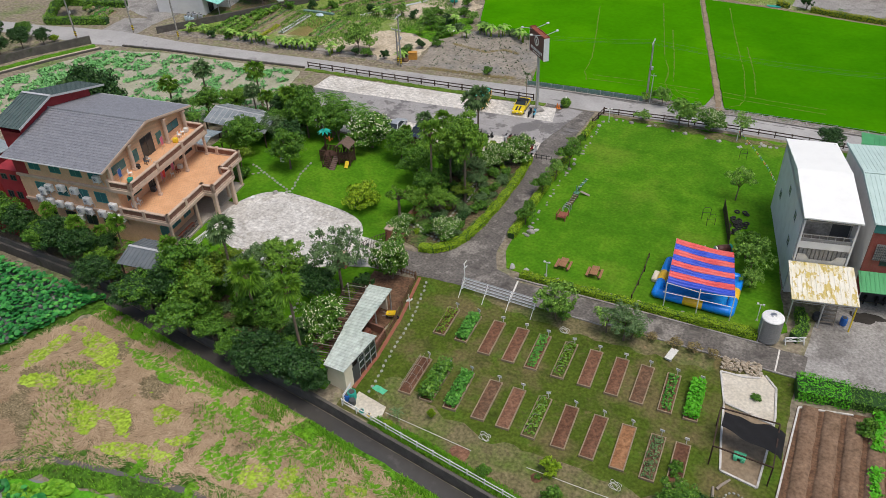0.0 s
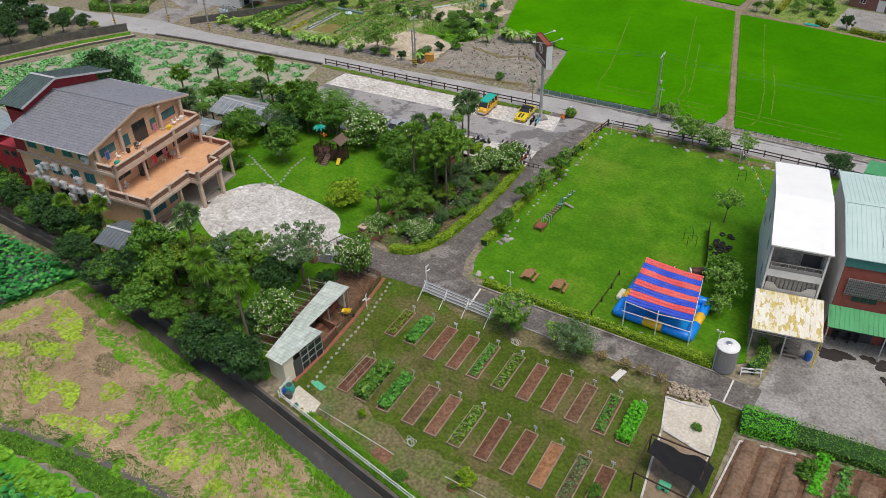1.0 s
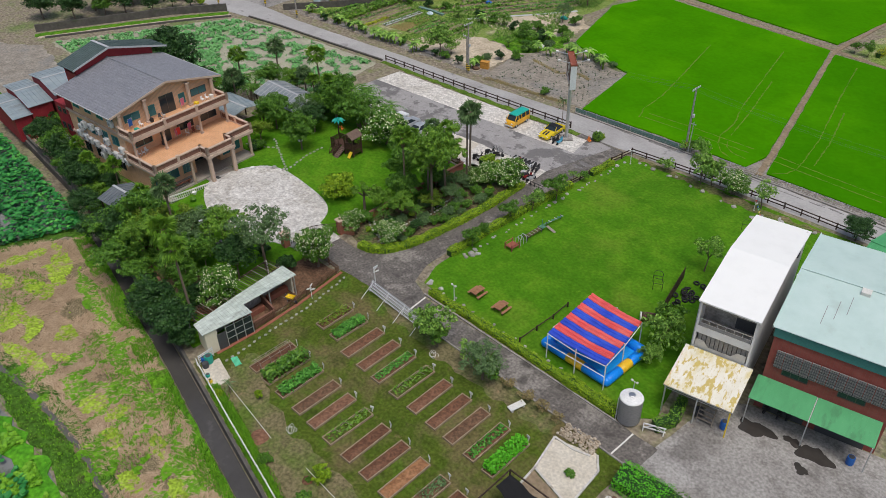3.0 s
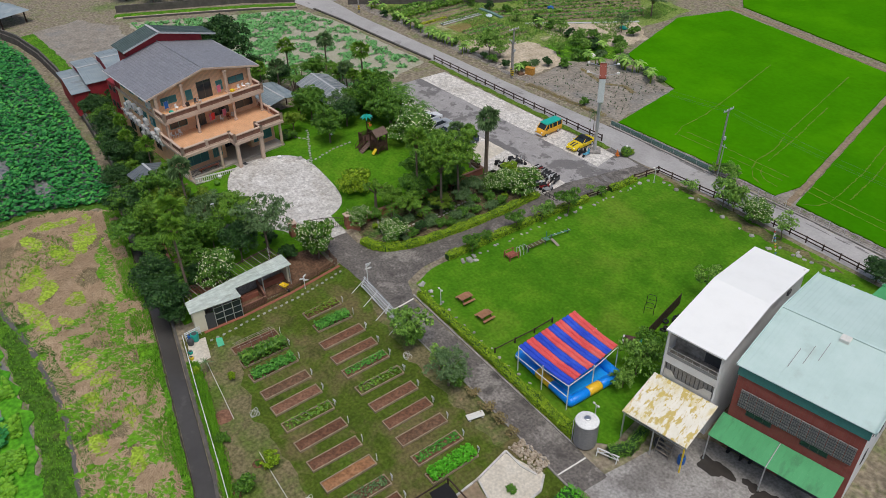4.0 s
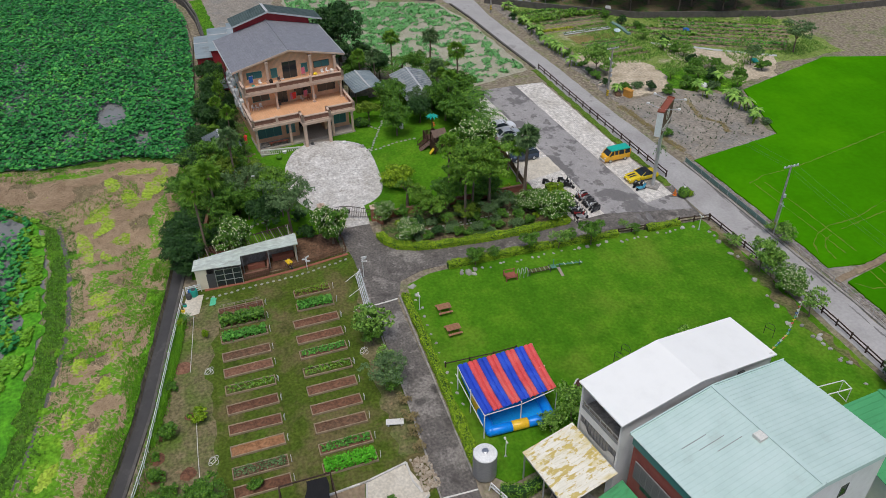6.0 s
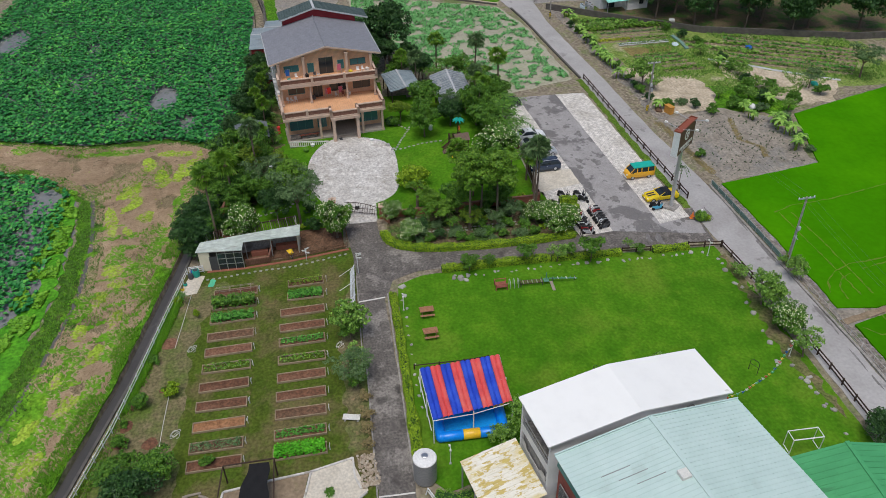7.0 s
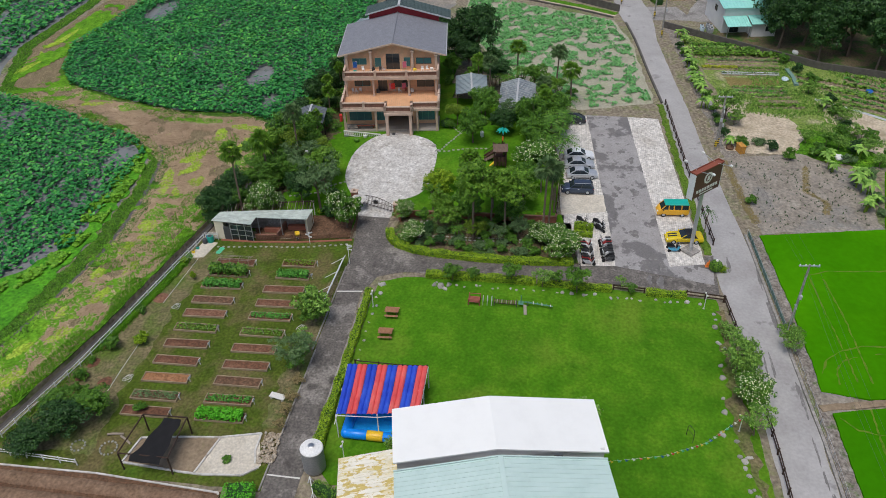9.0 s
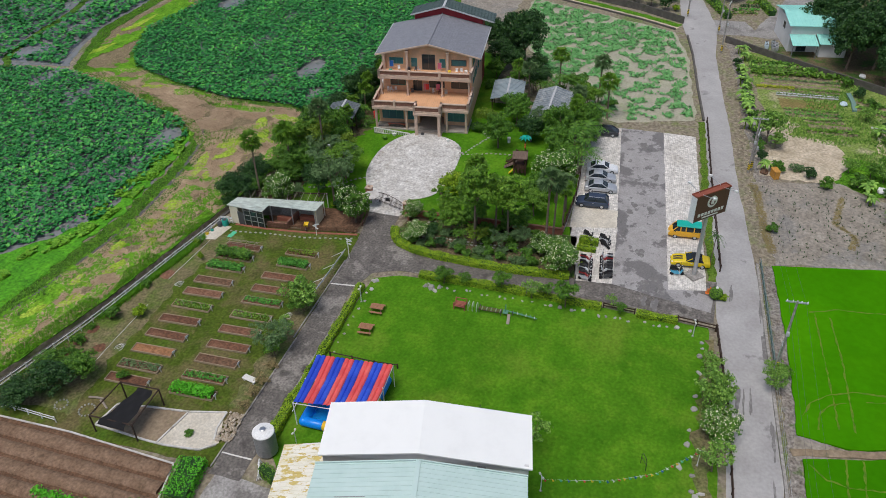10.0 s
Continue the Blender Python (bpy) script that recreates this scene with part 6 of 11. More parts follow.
grove("young", [(-18.5, 111.6, .6), (-18.2, 163.0, .7), (-15.8, 162.8, .9)])
grove("lush", [(-11.2, 166.2, .8), (-9.2, 168.4, .9), (-12.0, 169.4, .8)])
grove("dark_bush", [(-1.6, 160.6, 1.1, 1.3)])
grove("bush", [(-6.9, 170.4, 1.3), (-5.6, 167.6, 1.0), (-8.0, 165.0, .8)])
plant("date_palm", 4.3, 159.2, .5, .8)


def hedge(pts, w, h, label, leaf="leaf_hedge", dens=190, z=0.05, size=.15):
    """A clipped hedge along pts: a solid core, coloured dark for inner shade, with leaves all over it."""
    rd = random.Random(int(pts[0][0] * 10))
    t = tagged(new("hedge"), label, "hedge")
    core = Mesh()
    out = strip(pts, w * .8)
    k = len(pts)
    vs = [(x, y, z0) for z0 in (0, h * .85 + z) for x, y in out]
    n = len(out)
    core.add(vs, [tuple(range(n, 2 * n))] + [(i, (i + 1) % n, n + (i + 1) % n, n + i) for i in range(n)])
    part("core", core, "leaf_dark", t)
    me, q = Mesh(), []
    for (x0, y0), (x1, y1) in zip(pts, pts[1:]):
        d = math.hypot(x1 - x0, y1 - y0)
        nx, ny = -(y1 - y0) / d, (x1 - x0) / d
        for _ in range(int(d * dens * (w + 2 * h))):
            u, s = rd.random(), rd.uniform(-h, w + h)
            if s < 0:
                off, zz, dr = -w / 2, h + s, Vector((-nx, -ny, .2))
            elif s > w:
                off, zz, dr = w / 2, h - (s - w), Vector((nx, ny, .2))
            else:
                off, zz, dr = s - w / 2, h, Vector((0, 0, 1))
            b = .06 * math.sin(u * d * 1.7) + rd.uniform(-.08, .06)
            q.append((Vector((x0 + (x1 - x0) * u + nx * (off + b * (1 if off > 0 else -1)), y0 + (y1 - y0) * u + ny * (off + b * (1 if off > 0 else -1)), z + zz + b)), dr))
    leaf_quads(me, q, size, rd)
    tagged(part("leaves", me, leaf, t), "clipped hedge leaves", kind="stuff")
    return t


grove("bush", [(-46, 111.4, .8), (-62.4, 112.6, 1.1), (-69, 110.2, .9), (-74.2, 110, .8), (-80, 109.6, .9), (-86, 109, .8), (-91, 108.6, .9), (-98, 107.6, 1.0), (-59.4, 119, 1.0), (-60.8, 123.4, 1.3), (-66.4, 132.4, 1.2), (-75.6, 129.4, 1.1), (-88, 128.6, 1.1), (-100, 119.6, 1.0), (-96.6, 125.4, 1.1), (-61, 134, 1.3), (-63, 140, 1.2)])
grove("dark_bush", [(-65.4, 110.4, .8), (-71, 109.8, .7), (-83.6, 109, .8), (-94, 108, .8), (-101.6, 107, .8), (-61.6, 117, .9), (-62.6, 129, 1.1), (-70, 129.6, 1.0), (-79.6, 129.8, 1.0), (-92, 127, 1.0)])
grove("grey_bush", [(-48.6, 128.4, 1.1), (-54.6, 129.2, 1.2), (-58.8, 127.4, 1.1), (-45, 128.2, .8), (-63.4, 115.4, .9)])
grove("mid", [(-60.4, 80.0, .95, 1.25), (-56.0, 81.2, .8, 1.25), (-64.0, 83.4, .9, 1.25)])
grove("clump_palm", [(-54.6, 84.0, 1.4), (-68.4, 84.6, 1.2)])
grove("dark", [(-84.6, 67.4, .85, 1.1), (-88.4, 64.6, .95), (-86.2, 71.4, .7), (-93.6, 66.4, .8)])
grove("mid", [(-81.6, 70.2, .6), (-83.4, 64.6, .6)])
grove("clump_palm", [(-79.0, 72.6, .8), (-77.4, 75.2, .8), (-82.8, 73.8, .7), (-75.6, 81.6, .8)])
grove("bush", [(-80.2, 67.6, 1.1), (-82.6, 68.6, 1.2), (-86, 69.2, 1.1), (-79.4, 77.2, 1.0), (-76.8, 78.6, 1.1), (-73.4, 81.6, 1.0), (-78.6, 64.6, 1.0)])
# more of the shrub bed and the grove
rg = random.Random(63)
for k in range(46):
    gx = rg.uniform(-92, -37)
    gy = 43.2 + .05 * (-gx - 37) + rg.uniform(0, 3.4)
    if abs(gx + 59.8) > 4 or abs(gy - 43.6) > 3:
        plant(rg.choice(("dark_bush", "dark_bush", "bush", "grey_bush")), gx, gy, rg.uniform(.7, 1.3), rg.uniform(.8, 1.3))
for k in range(16):
    gx = rg.uniform(-62, -33)
    plant(rg.choice(("dark_bush", "bush", "bright_bush")), gx, edge_y(gx) + rg.uniform(.5, 1.6), rg.uniform(.5, 1.0))
grove("mid", [(-36, 40.9, 0.72, 0.78), (-42.2, 40.2, 0.55, 0.78), (-45.2, 41, 0.70, 0.78), (-54.6, 41.9, 0.95, 0.78), (-61.6, 43, 0.44, 1.00), (-67.6, 44.8, 0.59, 1.00), (-80.2, 45.2, .75), (-86.4, 46.2, .6), (-57.4, 71.4, .85, 1.15), (-62.6, 84.6, .6)])
grove("light", [(-64, 44, 0.59, 1.00), (-76, 45.6, 0.48, 1.00), (-49.6, 43.0, .75), (-67.6, 71.6, .5)])
grove("dark", [(-36.5, 43.2, .5), (-62.8, 42.2, 0.80, 0.78), (-74.2, 45, 0.52, 1.00), (-79.5, 73.6, .7)])
grove("fan_palm", [(-65.8, 46.6, 0.55, 1.00), (-55.6, 46.9, .7), (-70.8, 81.6, .85), (-64.8, 82.4, .9), (-43.6, 84.4, .8)])
grove("clump_palm", [(-59, 48.4, 0.52, 1.00), (-70.6, 47.2, 0.59, 1.00), (-36.0, 69.2, .5), (-64.4, 84.4, .9), (-66.2, 82.0, .9)])
grove("bush", [(-31.2, 66.4, .8), (-30.8, 69.0, .75), (-30.6, 73.0, .8), (-31.0, 76.6, .85), (-30.4, 82.6, .75), (-32.6, 79.4, .8), (-33.6, 66.6, .8), (-35.6, 74.6, .9), (-34.8, 84.6, .9), (-32.4, 84.4, .8), (-36.8, 77.4, .9), (-37.0, 71.4, .8), (-37, 43, .9), (-42.8, 44.4, .8), (-49, 46.8, .7), (-40.4, 41.6, .9), (-75.8, 47.2, 0.67, 1.00), (-79.6, 47, 0.67, 1.00)])
grove("grey_bush", [(-30.6, 67.6, .7), (-32.2, 72.6, .8), (-31.8, 78.2, .8), (-33.2, 81.8, .8), (-35.2, 79.6, .9), (-30.0, 77.0, .6)])
grove("bright_bush", [(-33.8, 72.0, .5), (-34.4, 76.8, .5), (-31.4, 83.8, .5), (-58.2, 46.6, 0.44, 1.00), (-77, 46.8, 0.37, 1.00)])
grove("young", [(-24.3, 75.4, .6), (-24.6, 85.4, .7), (-24.0, 94.2, .5)])
hedge([(-33.2, 63.2), (-31.6, 63.6), (-30.2, 64.7), (-29.2, 67), (-28.7, 70), (-28.4, 76), (-28.5, 82), (-29.0, 87.4)], .9, .7, "yellow-green clipped hedge curving along the lane")
hedge([(-20.6, 63.4), (-10, 63.6), (-1.6, 63.7)], .75, .65, "yellow-green clipped hedge beside the lawn")
hedge([(-1.6, 63.7), (4.4, 63.8)], .95, .85, "yellow-green clipped hedge beside the lawn")
hedge([(-24.3, 69.6), (-24.5, 77), (-24.5, 83)], .85, .75, "low yellow-green hedge between lane and lawn")
hedge([(-24.5, 83.2), (-24.3, 92.0)], .8, .65, "low yellow-green hedge between lane and lawn")
hedge([(-24.2, 96.0), (-24.2, 100.6)], .8, .65, "low yellow-green hedge between lane and lawn")
hedge([(-36.8, 87.4), (-36.8, 89.9)], .8, .9, "short square clipped hedge by the scooters", "leaf_hedge")
hedge([(-35.3, 87.3), (-35.3, 89.8)], .7, .6, "short square clipped hedge by the scooters", "leaf_hedge")
hedge([(7.6, 64.8), (8.4, 66.6), (7.6, 69.4)], 1.0, 1.0, "leafy green hedge beside the canopy", "leaf_light", 60)
hedge([(8.6, 58.2), (13, 58.9)], 2.6, 1.2, "dense bright green hedge at the field edge", "crop_bright", 70)
hedge([(13, 58.9), (24, 60.2)], 2.4, 1.0, "trailing green vines over a fence", "leaf_mid", 50)
hedge([(-127, 105), (-139, 100.5), (-146, 109)], 1.6, 1.3, "bright square hedge round a far garden", "leaf_light", 26, .05, .3)
hedge([(-131, 114), (-146, 110)], 1.6, 1.2, "bright square hedge round a far garden", "leaf_light", 26, .05, .3)
b = plant("bright_bush", -29.7, 105.5, .55)

# ---- pond plants and field growth ----
def discs(name, polys, n, rr, zz, material, label, category, seed, holes=(), clump=None, cup=.12, tilt=.26):
    """Round leaves strewn over an outline, thinner where clump() is low."""
    rd = random.Random(seed)
    me = Mesh()
    xs, ys = [p[0] for p in polys], [p[1] for p in polys]
    made = tries = 0
    while made < n and tries < n * 12:
        tries += 1
        x, y = rd.uniform(min(xs), max(xs)), rd.uniform(min(ys), max(ys))
        if not inside(polys, x, y):
            continue
        skip = False
        for hx, hy, ha, hb, keep in holes:
            k = ((x - hx) / ha) ** 2 + ((y - hy) / hb) ** 2 + .5 * noise.noise(Vector((x * .4, y * .4, 3)))
            if k < 1 and rd.random() > keep:
                skip = True
        if skip or (clump and noise.noise(Vector((x * clump[0], y * clump[0], seed))) + .3 * noise.noise(Vector((x * clump[0] * 3, y * clump[0] * 3, seed))) < clump[1] + rd.uniform(-.12, .12)):
            continue
        made += 1
        r, z = rr * rd.uniform(.6, 1.3), rd.uniform(*zz)
        a0, tx, ty = rd.uniform(0, 6), rd.gauss(0, tilt), rd.gauss(0, tilt)
        vs = [(x, y, z - cup * r)]
        for k in range(6):
            a = a0 + 6.2832 * k / 6
            q = r * rd.uniform(.88, 1.08)
            c, s = math.cos(a) * q, math.sin(a) * q
            vs.append((x + c, y + s, z + cup * r + c * tx + s * ty))
        me.add(vs, [(0, k + 1, (k + 1) % 6 + 1) for k in range(6)])
    return solo(name, me, material, label, category, kind="stuff")


LOTUS_N = [(-61.4, 41.6), (-65.6, 30.6), (-65.2, 18.6), (-68.4, 7), (-73.8, -6.6), (-80, -11.7), (-92, -16.8), (-107, -15), (-165, -14), (-165, 20), (-146, 35), (-135, 39), (-124, 41), (-100, 41.8)]
discs("lotus_leaves", LOTUS_N, 52000, .27, (-.35, .35), "lotus_leaf", "dense round lotus leaves over the pond", "lotus", 3,
      holes=[(-81, 28.3, 5.2, 2.2, .05), (-71, 33.4, 2.6, 1.2, .1), (-114, -7, 7, 3, .06), (-107, 10.7, 3.5, 1.2, .3), (-75, 22.5, 3, 1.4, .3), (-92, 12, 5, 2, .5)])
LOTUS_S = [(-7, 9), (-12.5, 12.2), (-16.5, 14.4), (-20.5, 18.6), (-26, 21.6), (-33, 21.2), (-41, 20.6), (-51, 19.6), (-54.6, 17), (-64.6, -5.6), (-69, -19), (-63, -58), (18, -58), (18, 13)]
discs("lotus_leaves", LOTUS_S, 52000, .27, (-.45, .15), "lotus_leaf", "dense round lotus leaves over the pond", "lotus", 5,
      holes=[(-49.2, 16.6, 4.2, 2.2, .12), (-38.6, 17.4, 4.5, 1.3, .3), (-60, -9, 5, 2, .4), (-19, 18.9, 7, 2.2, .15), (-34, 20.6, 9, 1.0, .25), (-33, 11.2, 15, .35, .05), (-64.7, -21, 4, 2, .2)])
discs("water_weed", strip([(-9, 17), (-17, 18.6), (-22, 20.6), (-30, 21.2), (-38, 20.6), (-46, 20.4), (-51.5, 19.6)], [2, 2.4, 3.4, 3.4, 3.6, 3, 1.8]), 6500, .22, (-.5, -.25), "bank_leaf", "bright green weeds crowding the pond edge", "water plants", 6, clump=(.35, -.02))
LOTUS_W = [(-71, -22.4), (-80, -26.2), (-90, -28.4), (-130, -29.6), (-180, -42), (-150, -90), (-68, -90)]
discs("lotus_leaves", LOTUS_W, 16000, .4, (-.4, .2), "lotus_leaf", "dense round lotus leaves over the pond", "lotus", 7, holes=[(-72.7, -36, 5, 1.2, .0), (-84.7, -39.4, 8, 1.2, .0), (-98.5, -41.4, 8, 1.4, .0), (-76, -33, 5, 2, .1), (-92, -34, 4, 1.6, .2), (-105, -44, 6, 3, .2)])
TARO = [(-130, 62.6), (-116, 94), (-104, 97.2), (-77, 100), (-73, 88.4), (-75.4, 82.6), (-97, 69.4), (-112, 62.6)]
discs("taro_leaves", [(-130, 62.6), (-116, 94), (-109, 95.4), (-104, 84), (-92, 78), (-84, 75.6), (-97, 69.4), (-112, 62.6)], 9000, .17, (.08, .30), "taro_leaf", "denser pale green taro leaves at the muddy edge", "taro", 12, clump=(.4, -.04), tilt=.5)
discs("taro_leaves", TARO, 14000, .16, (.08, .30), "taro_leaf", "clumps of pale green taro leaves in mud", "taro", 9, clump=(.46, .09), tilt=.5)


def tufts(name, polys, n, hgt, material, label, category, seed, z, lean=.5, width=.06, clump=None, flat=False):
    """Blades of grass or stalks in small tufts."""
    rd = random.Random(seed)
    me = Mesh()
    xs, ys = [p[0] for p in polys], [p[1] for p in polys]
    made = tries = 0
    while made < n and tries < n * 10:
        tries += 1
        x, y = rd.uniform(min(xs), max(xs)), rd.uniform(min(ys), max(ys))
        if not inside(polys, x, y) or (clump and noise.noise(Vector((x * clump[0], y * clump[0], seed))) < clump[1]):
            continue
        made += 1
        a0 = rd.uniform(0, 6.28) if not flat else 7 * noise.noise(Vector((x * .13, y * .13, seed))) + rd.gauss(0, .5)
        for k in range(3):
            a = a0 + k * 2.1 + rd.uniform(-.4, .4) if not flat else a0 + rd.uniform(-.3, .3)
            hh = hgt * rd.uniform(.6, 1.3)
            c, s = math.cos(a), math.sin(a)
            ox, oy = (rd.uniform(-.12, .12), rd.uniform(-.12, .12))
            up = hh if not flat else rd.uniform(.02, .12)
            lx = hh * lean if not flat else hh
            me.add([(x + ox - s * width, y + oy + c * width, z + (.03 if flat else 0)), (x + ox + s * width, y + oy - c * width, z + (.03 if flat else 0)), (x + ox + c * lx, y + oy + s * lx, z + up)], [(0, 1, 2)])
    return solo(name, me, material, label, category, kind="stuff")


STRAW = [(2, 30), (-13, 33.2), (-31, 36.2), (-60, 40.4), (-64, 33), (-65, 19), (-68, 7), (-73.5, -6.6), (-69, -15), (-63, -4), (-53, 18), (-48, 24), (-40, 25.4), (-26, 26.4), (-14, 25.6), (0, 23)]
tufts("straw", STRAW, 27000, .85, "straw", "loose dry straw stalks", "straw", 11, LOW + .03, width=.045, flat=True, clump=(.25, -.25))
tufts("grass_tufts", STRAW, 4000, .28, "bank_leaf", "tufts of bright green weeds", "grass", 12, LOW + .02, clump=(.1, .16))


FIELD = [(12, 25.4), (2, 29.3), (-13, 32.6), (-31, 35.5), (-60, 39.6), (-64, 33), (-65.5, 30), (-64.8, 18.7), (-68.1, 7), (-73.5, -6.6), (-79.7, -11.7), (-91.7, -16.6), (-107, -14.9), (-128, -14.4), (-128, -24), (-108, -24), (-88, -25), (-69, -17), (-63, -4), (-53, 18), (-48, 23.5), (-40, 24.8), (-26, 25.6), (-14, 24.6), (0, 22), (12, 19)]


# beds of bright moss and of green weeds on the straw: x, y, half sizes, turn
LIME = [(-54.2, 31.9, 3.4, 1.1, 10), (-51, 28.0, 2.9, 1.1, -20), (-46.8, 29.1, 2.0, 1.1, -10), (-43.3, 31.3, 1.4, 1.1, 0), (-43.4, 26.7, 4.6, .7, 14), (-60.8, 32.6, .9, 3.2, -8), (-57, 36, 3.6, 1.0, -5),
        (-54.6, 34.4, 2.6, .7, 0), (-31.4, 29.4, 1.5, 1.3, 20), (-28.6, 30.8, .8, 1.4, 0), (-57.5, 29.6, 2.2, .9, 15), (-40, 29.6, 1.2, .5, 20), (-26, 29.2, 1.5, .9, 0), (-22.5, 31.6, 1.5, .8, 0), (-20.4, 28, 1.7, .8, 0),
        (-16, 30.4, 2.0, .8, -15), (-12.6, 27.4, 2.4, .9, -15), (-9, 29.8, 2.2, 1.1, -20), (-5.6, 26.2, 2.6, 1.0, -20), (-2, 27.6, 2.5, 1.2, -20), (-82, -19.4, 6, 1.0, -15), (-96, -21.0, 8, 1.0, -5), (-66.6, 2, .8, 3, 15)]
WEED = [(-70.5, 2, 2.4, 5, 20), (-74, -8, 3.4, 3.2, 0), (-86, -18, 7, 2.6, -15), (-104, -19, 10, 2.6, 0), (-66.5, 12, 1.4, 5, 8), (-34.6, 29.0, 2.0, 1.5, 20), (-31.6, 31.9, 1.8, 1.2, 20), (-36, 33.8, 3, .9, -8), (-47, 35.8, 6, .9, -6), (-27.5, 33.2, 2, .9, 0), (-24, 27.4, 1.8, .9, 0), (-18.6, 32.2, 3, .8, -12), (-14.4, 28.6, 3, 1.5, -15),
        (-10.5, 26.4, 4.5, 1.8, -15), (-8, 30.2, 4, 1.4, -20), (-3, 26, 5, 3, -20), (6, 24.6, 8, 4, -20), (-67.2, -8, 1.0, 7, 15), (-76, -19.6, 6, 1.2, -25), (-104, -21.8, 12, 1.0, 0), (-62.6, 24, .8, 5, 0), (-70.6, -13, .9, 5, 25)]


def bed_weight(beds, x, y):
    best = -9
    for bx_, by_, a, b, rot in beds:
        c_, s_ = math.cos(radians(rot)), math.sin(radians(rot))
        u, v = (x - bx_) * c_ + (y - by_) * s_, (y - by_) * c_ - (x - bx_) * s_
        best = max(best, 1 - math.hypot(u / a, v / b))
    return best


def moss_mats():
    """Ragged mats of bright moss and of green weeds over the straw."""
    me, n, c = Mesh(), {}, .2
    rd = random.Random(41)
    for i in range(int(-128 / c), int(12 / c)):
        for j in range(int(-25 / c), int(41 / c)):
            x, y = i * c, j * c
            if not inside(FIELD, x, y):
                continue
            w = .68 * noise.noise(Vector((x * .33, y * .42, 2))) + .42 * noise.noise(Vector((x * .75, y * 1.05, 7))) + .16 * noise.noise(Vector((x * 2.4, y * 2.4, 4)))
            lime, weed = bed_weight(LIME, x, y) + w, bed_weight(WEED, x, y) + w * 1.1 + .1
            if -42 < x < -6:
                weed = max(weed, -.24 + .45 * math.sin(2.1 * x + .5 * y + 2 * noise.noise(Vector((x * .12, y * .3, 5)))) + w)
            k = 0 if lime > weed - .1 else 1
            if rd.random() > smoothstep(-.05, .1, max(lime, weed)) and rd.random() > .02 * smoothstep(.1, .5, w):
                continue
            me.k = k
            q = []
            for a, b in ((i, j), (i + 1, j), (i + 1, j + 1), (i, j + 1)):
                if (a, b) not in n:
                    n[(a, b)] = len(me.v)
                    me.v.append((a * c + rd.uniform(-.09, .09), b * c + rd.uniform(-.09, .09), LOW + .09 + rd.uniform(-.04, .06)))
                q.append(n[(a, b)])
            me.raw([q])
    return solo("moss_mats", me, ["moss", "weed_mat"], "lime-green moss and weeds over the cut straw", "moss", kind="stuff", smooth=True)


moss_mats()
BANK = strip([(14, 26.4), (2, 29.55), (-11, 32.6), (-31, 35.8), (-60, 39.8)], 1.9)
tufts("grass_tufts", BANK, 5000, .3, "bank_leaf", "rough green grass on the ditch bank", "grass", 13, LOW + .04, clump=(.3, -.1))
BUND = strip([(14, 19), (-6, 22.6), (-16, 24), (-26, 25), (-40, 24.2), (-49, 22.6), (-53.5, 18.5), (-60, 8), (-66, -5), (-71, -18), (-90, -26), (-125, -27)], 2.6)
tufts("grass_tufts", BUND, 7000, .2, "bank_leaf", "rough green grass on the pond bank", "grass", 14, LOW + .05)
patch("grass_strip", [(-25.2, 38.35), (-20, 37.45), (-11, 36.05), (-7, 35.4), (-6.5, 35.9), (-11.2, 37.0), (-16.4, 38.0), (-20.4, 38.7), (-24.4, 39.2)], .042, "rough_grass", "rank green grass inside the white fence", .2, .6, .02)
tufts("grass_tufts", [(-25.2, 38.35), (-20, 37.45), (-11, 36.05), (-7, 35.4), (-6.5, 35.9), (-11.2, 37.0), (-16.4, 38.0), (-20.4, 38.7), (-24.4, 39.2)], 3200, .34, "bank_leaf", "long rank grass inside the white fence", "grass", 18, .03)
EDGEGRASS = strip([(8, 32.2), (2, 34), (-11, 36.6), (-24, 38.8)], 1.4)
tufts("grass_tufts", EDGEGRASS, 1300, .2, "leaf_light", "long grass along the garden edge", "grass", 15, .03)
tufts("grass_tufts", strip([(-76, 101.4), (-57, 102.6), (-36, 104)], .9), 700, .08, "leaf_light", "short grass along the verge", "grass", 16, .05)
tufts("weeds", [(-64, 130), (-76, 112.5), (-104, 109), (-110, 107), (-103, 116), (-86, 158), (-68, 158)], 9000, .34, "leaf_fresh", "rank green weeds on the allotments", "weeds", 17, .02, clump=(.12, -.05))

# ---- kitchen garden ----
def crop_mesh(w, d, n, size, h, rd, rows=False):
    me, q = Mesh(), []
    for _ in range(n):
        x, y = rd.uniform(-w, w), rd.uniform(-d, d)
        if rows:
            x = rd.choice((-.6, 0, .6)) * w + rd.gauss(0, .07)
        q.append((Vector((x, y, .2 + h * rd.random() ** .7)), Vector((rd.uniform(-.5, .5), rd.uniform(-.5, .5), 1))))
    leaf_quads(me, q, size, rd)
    return me


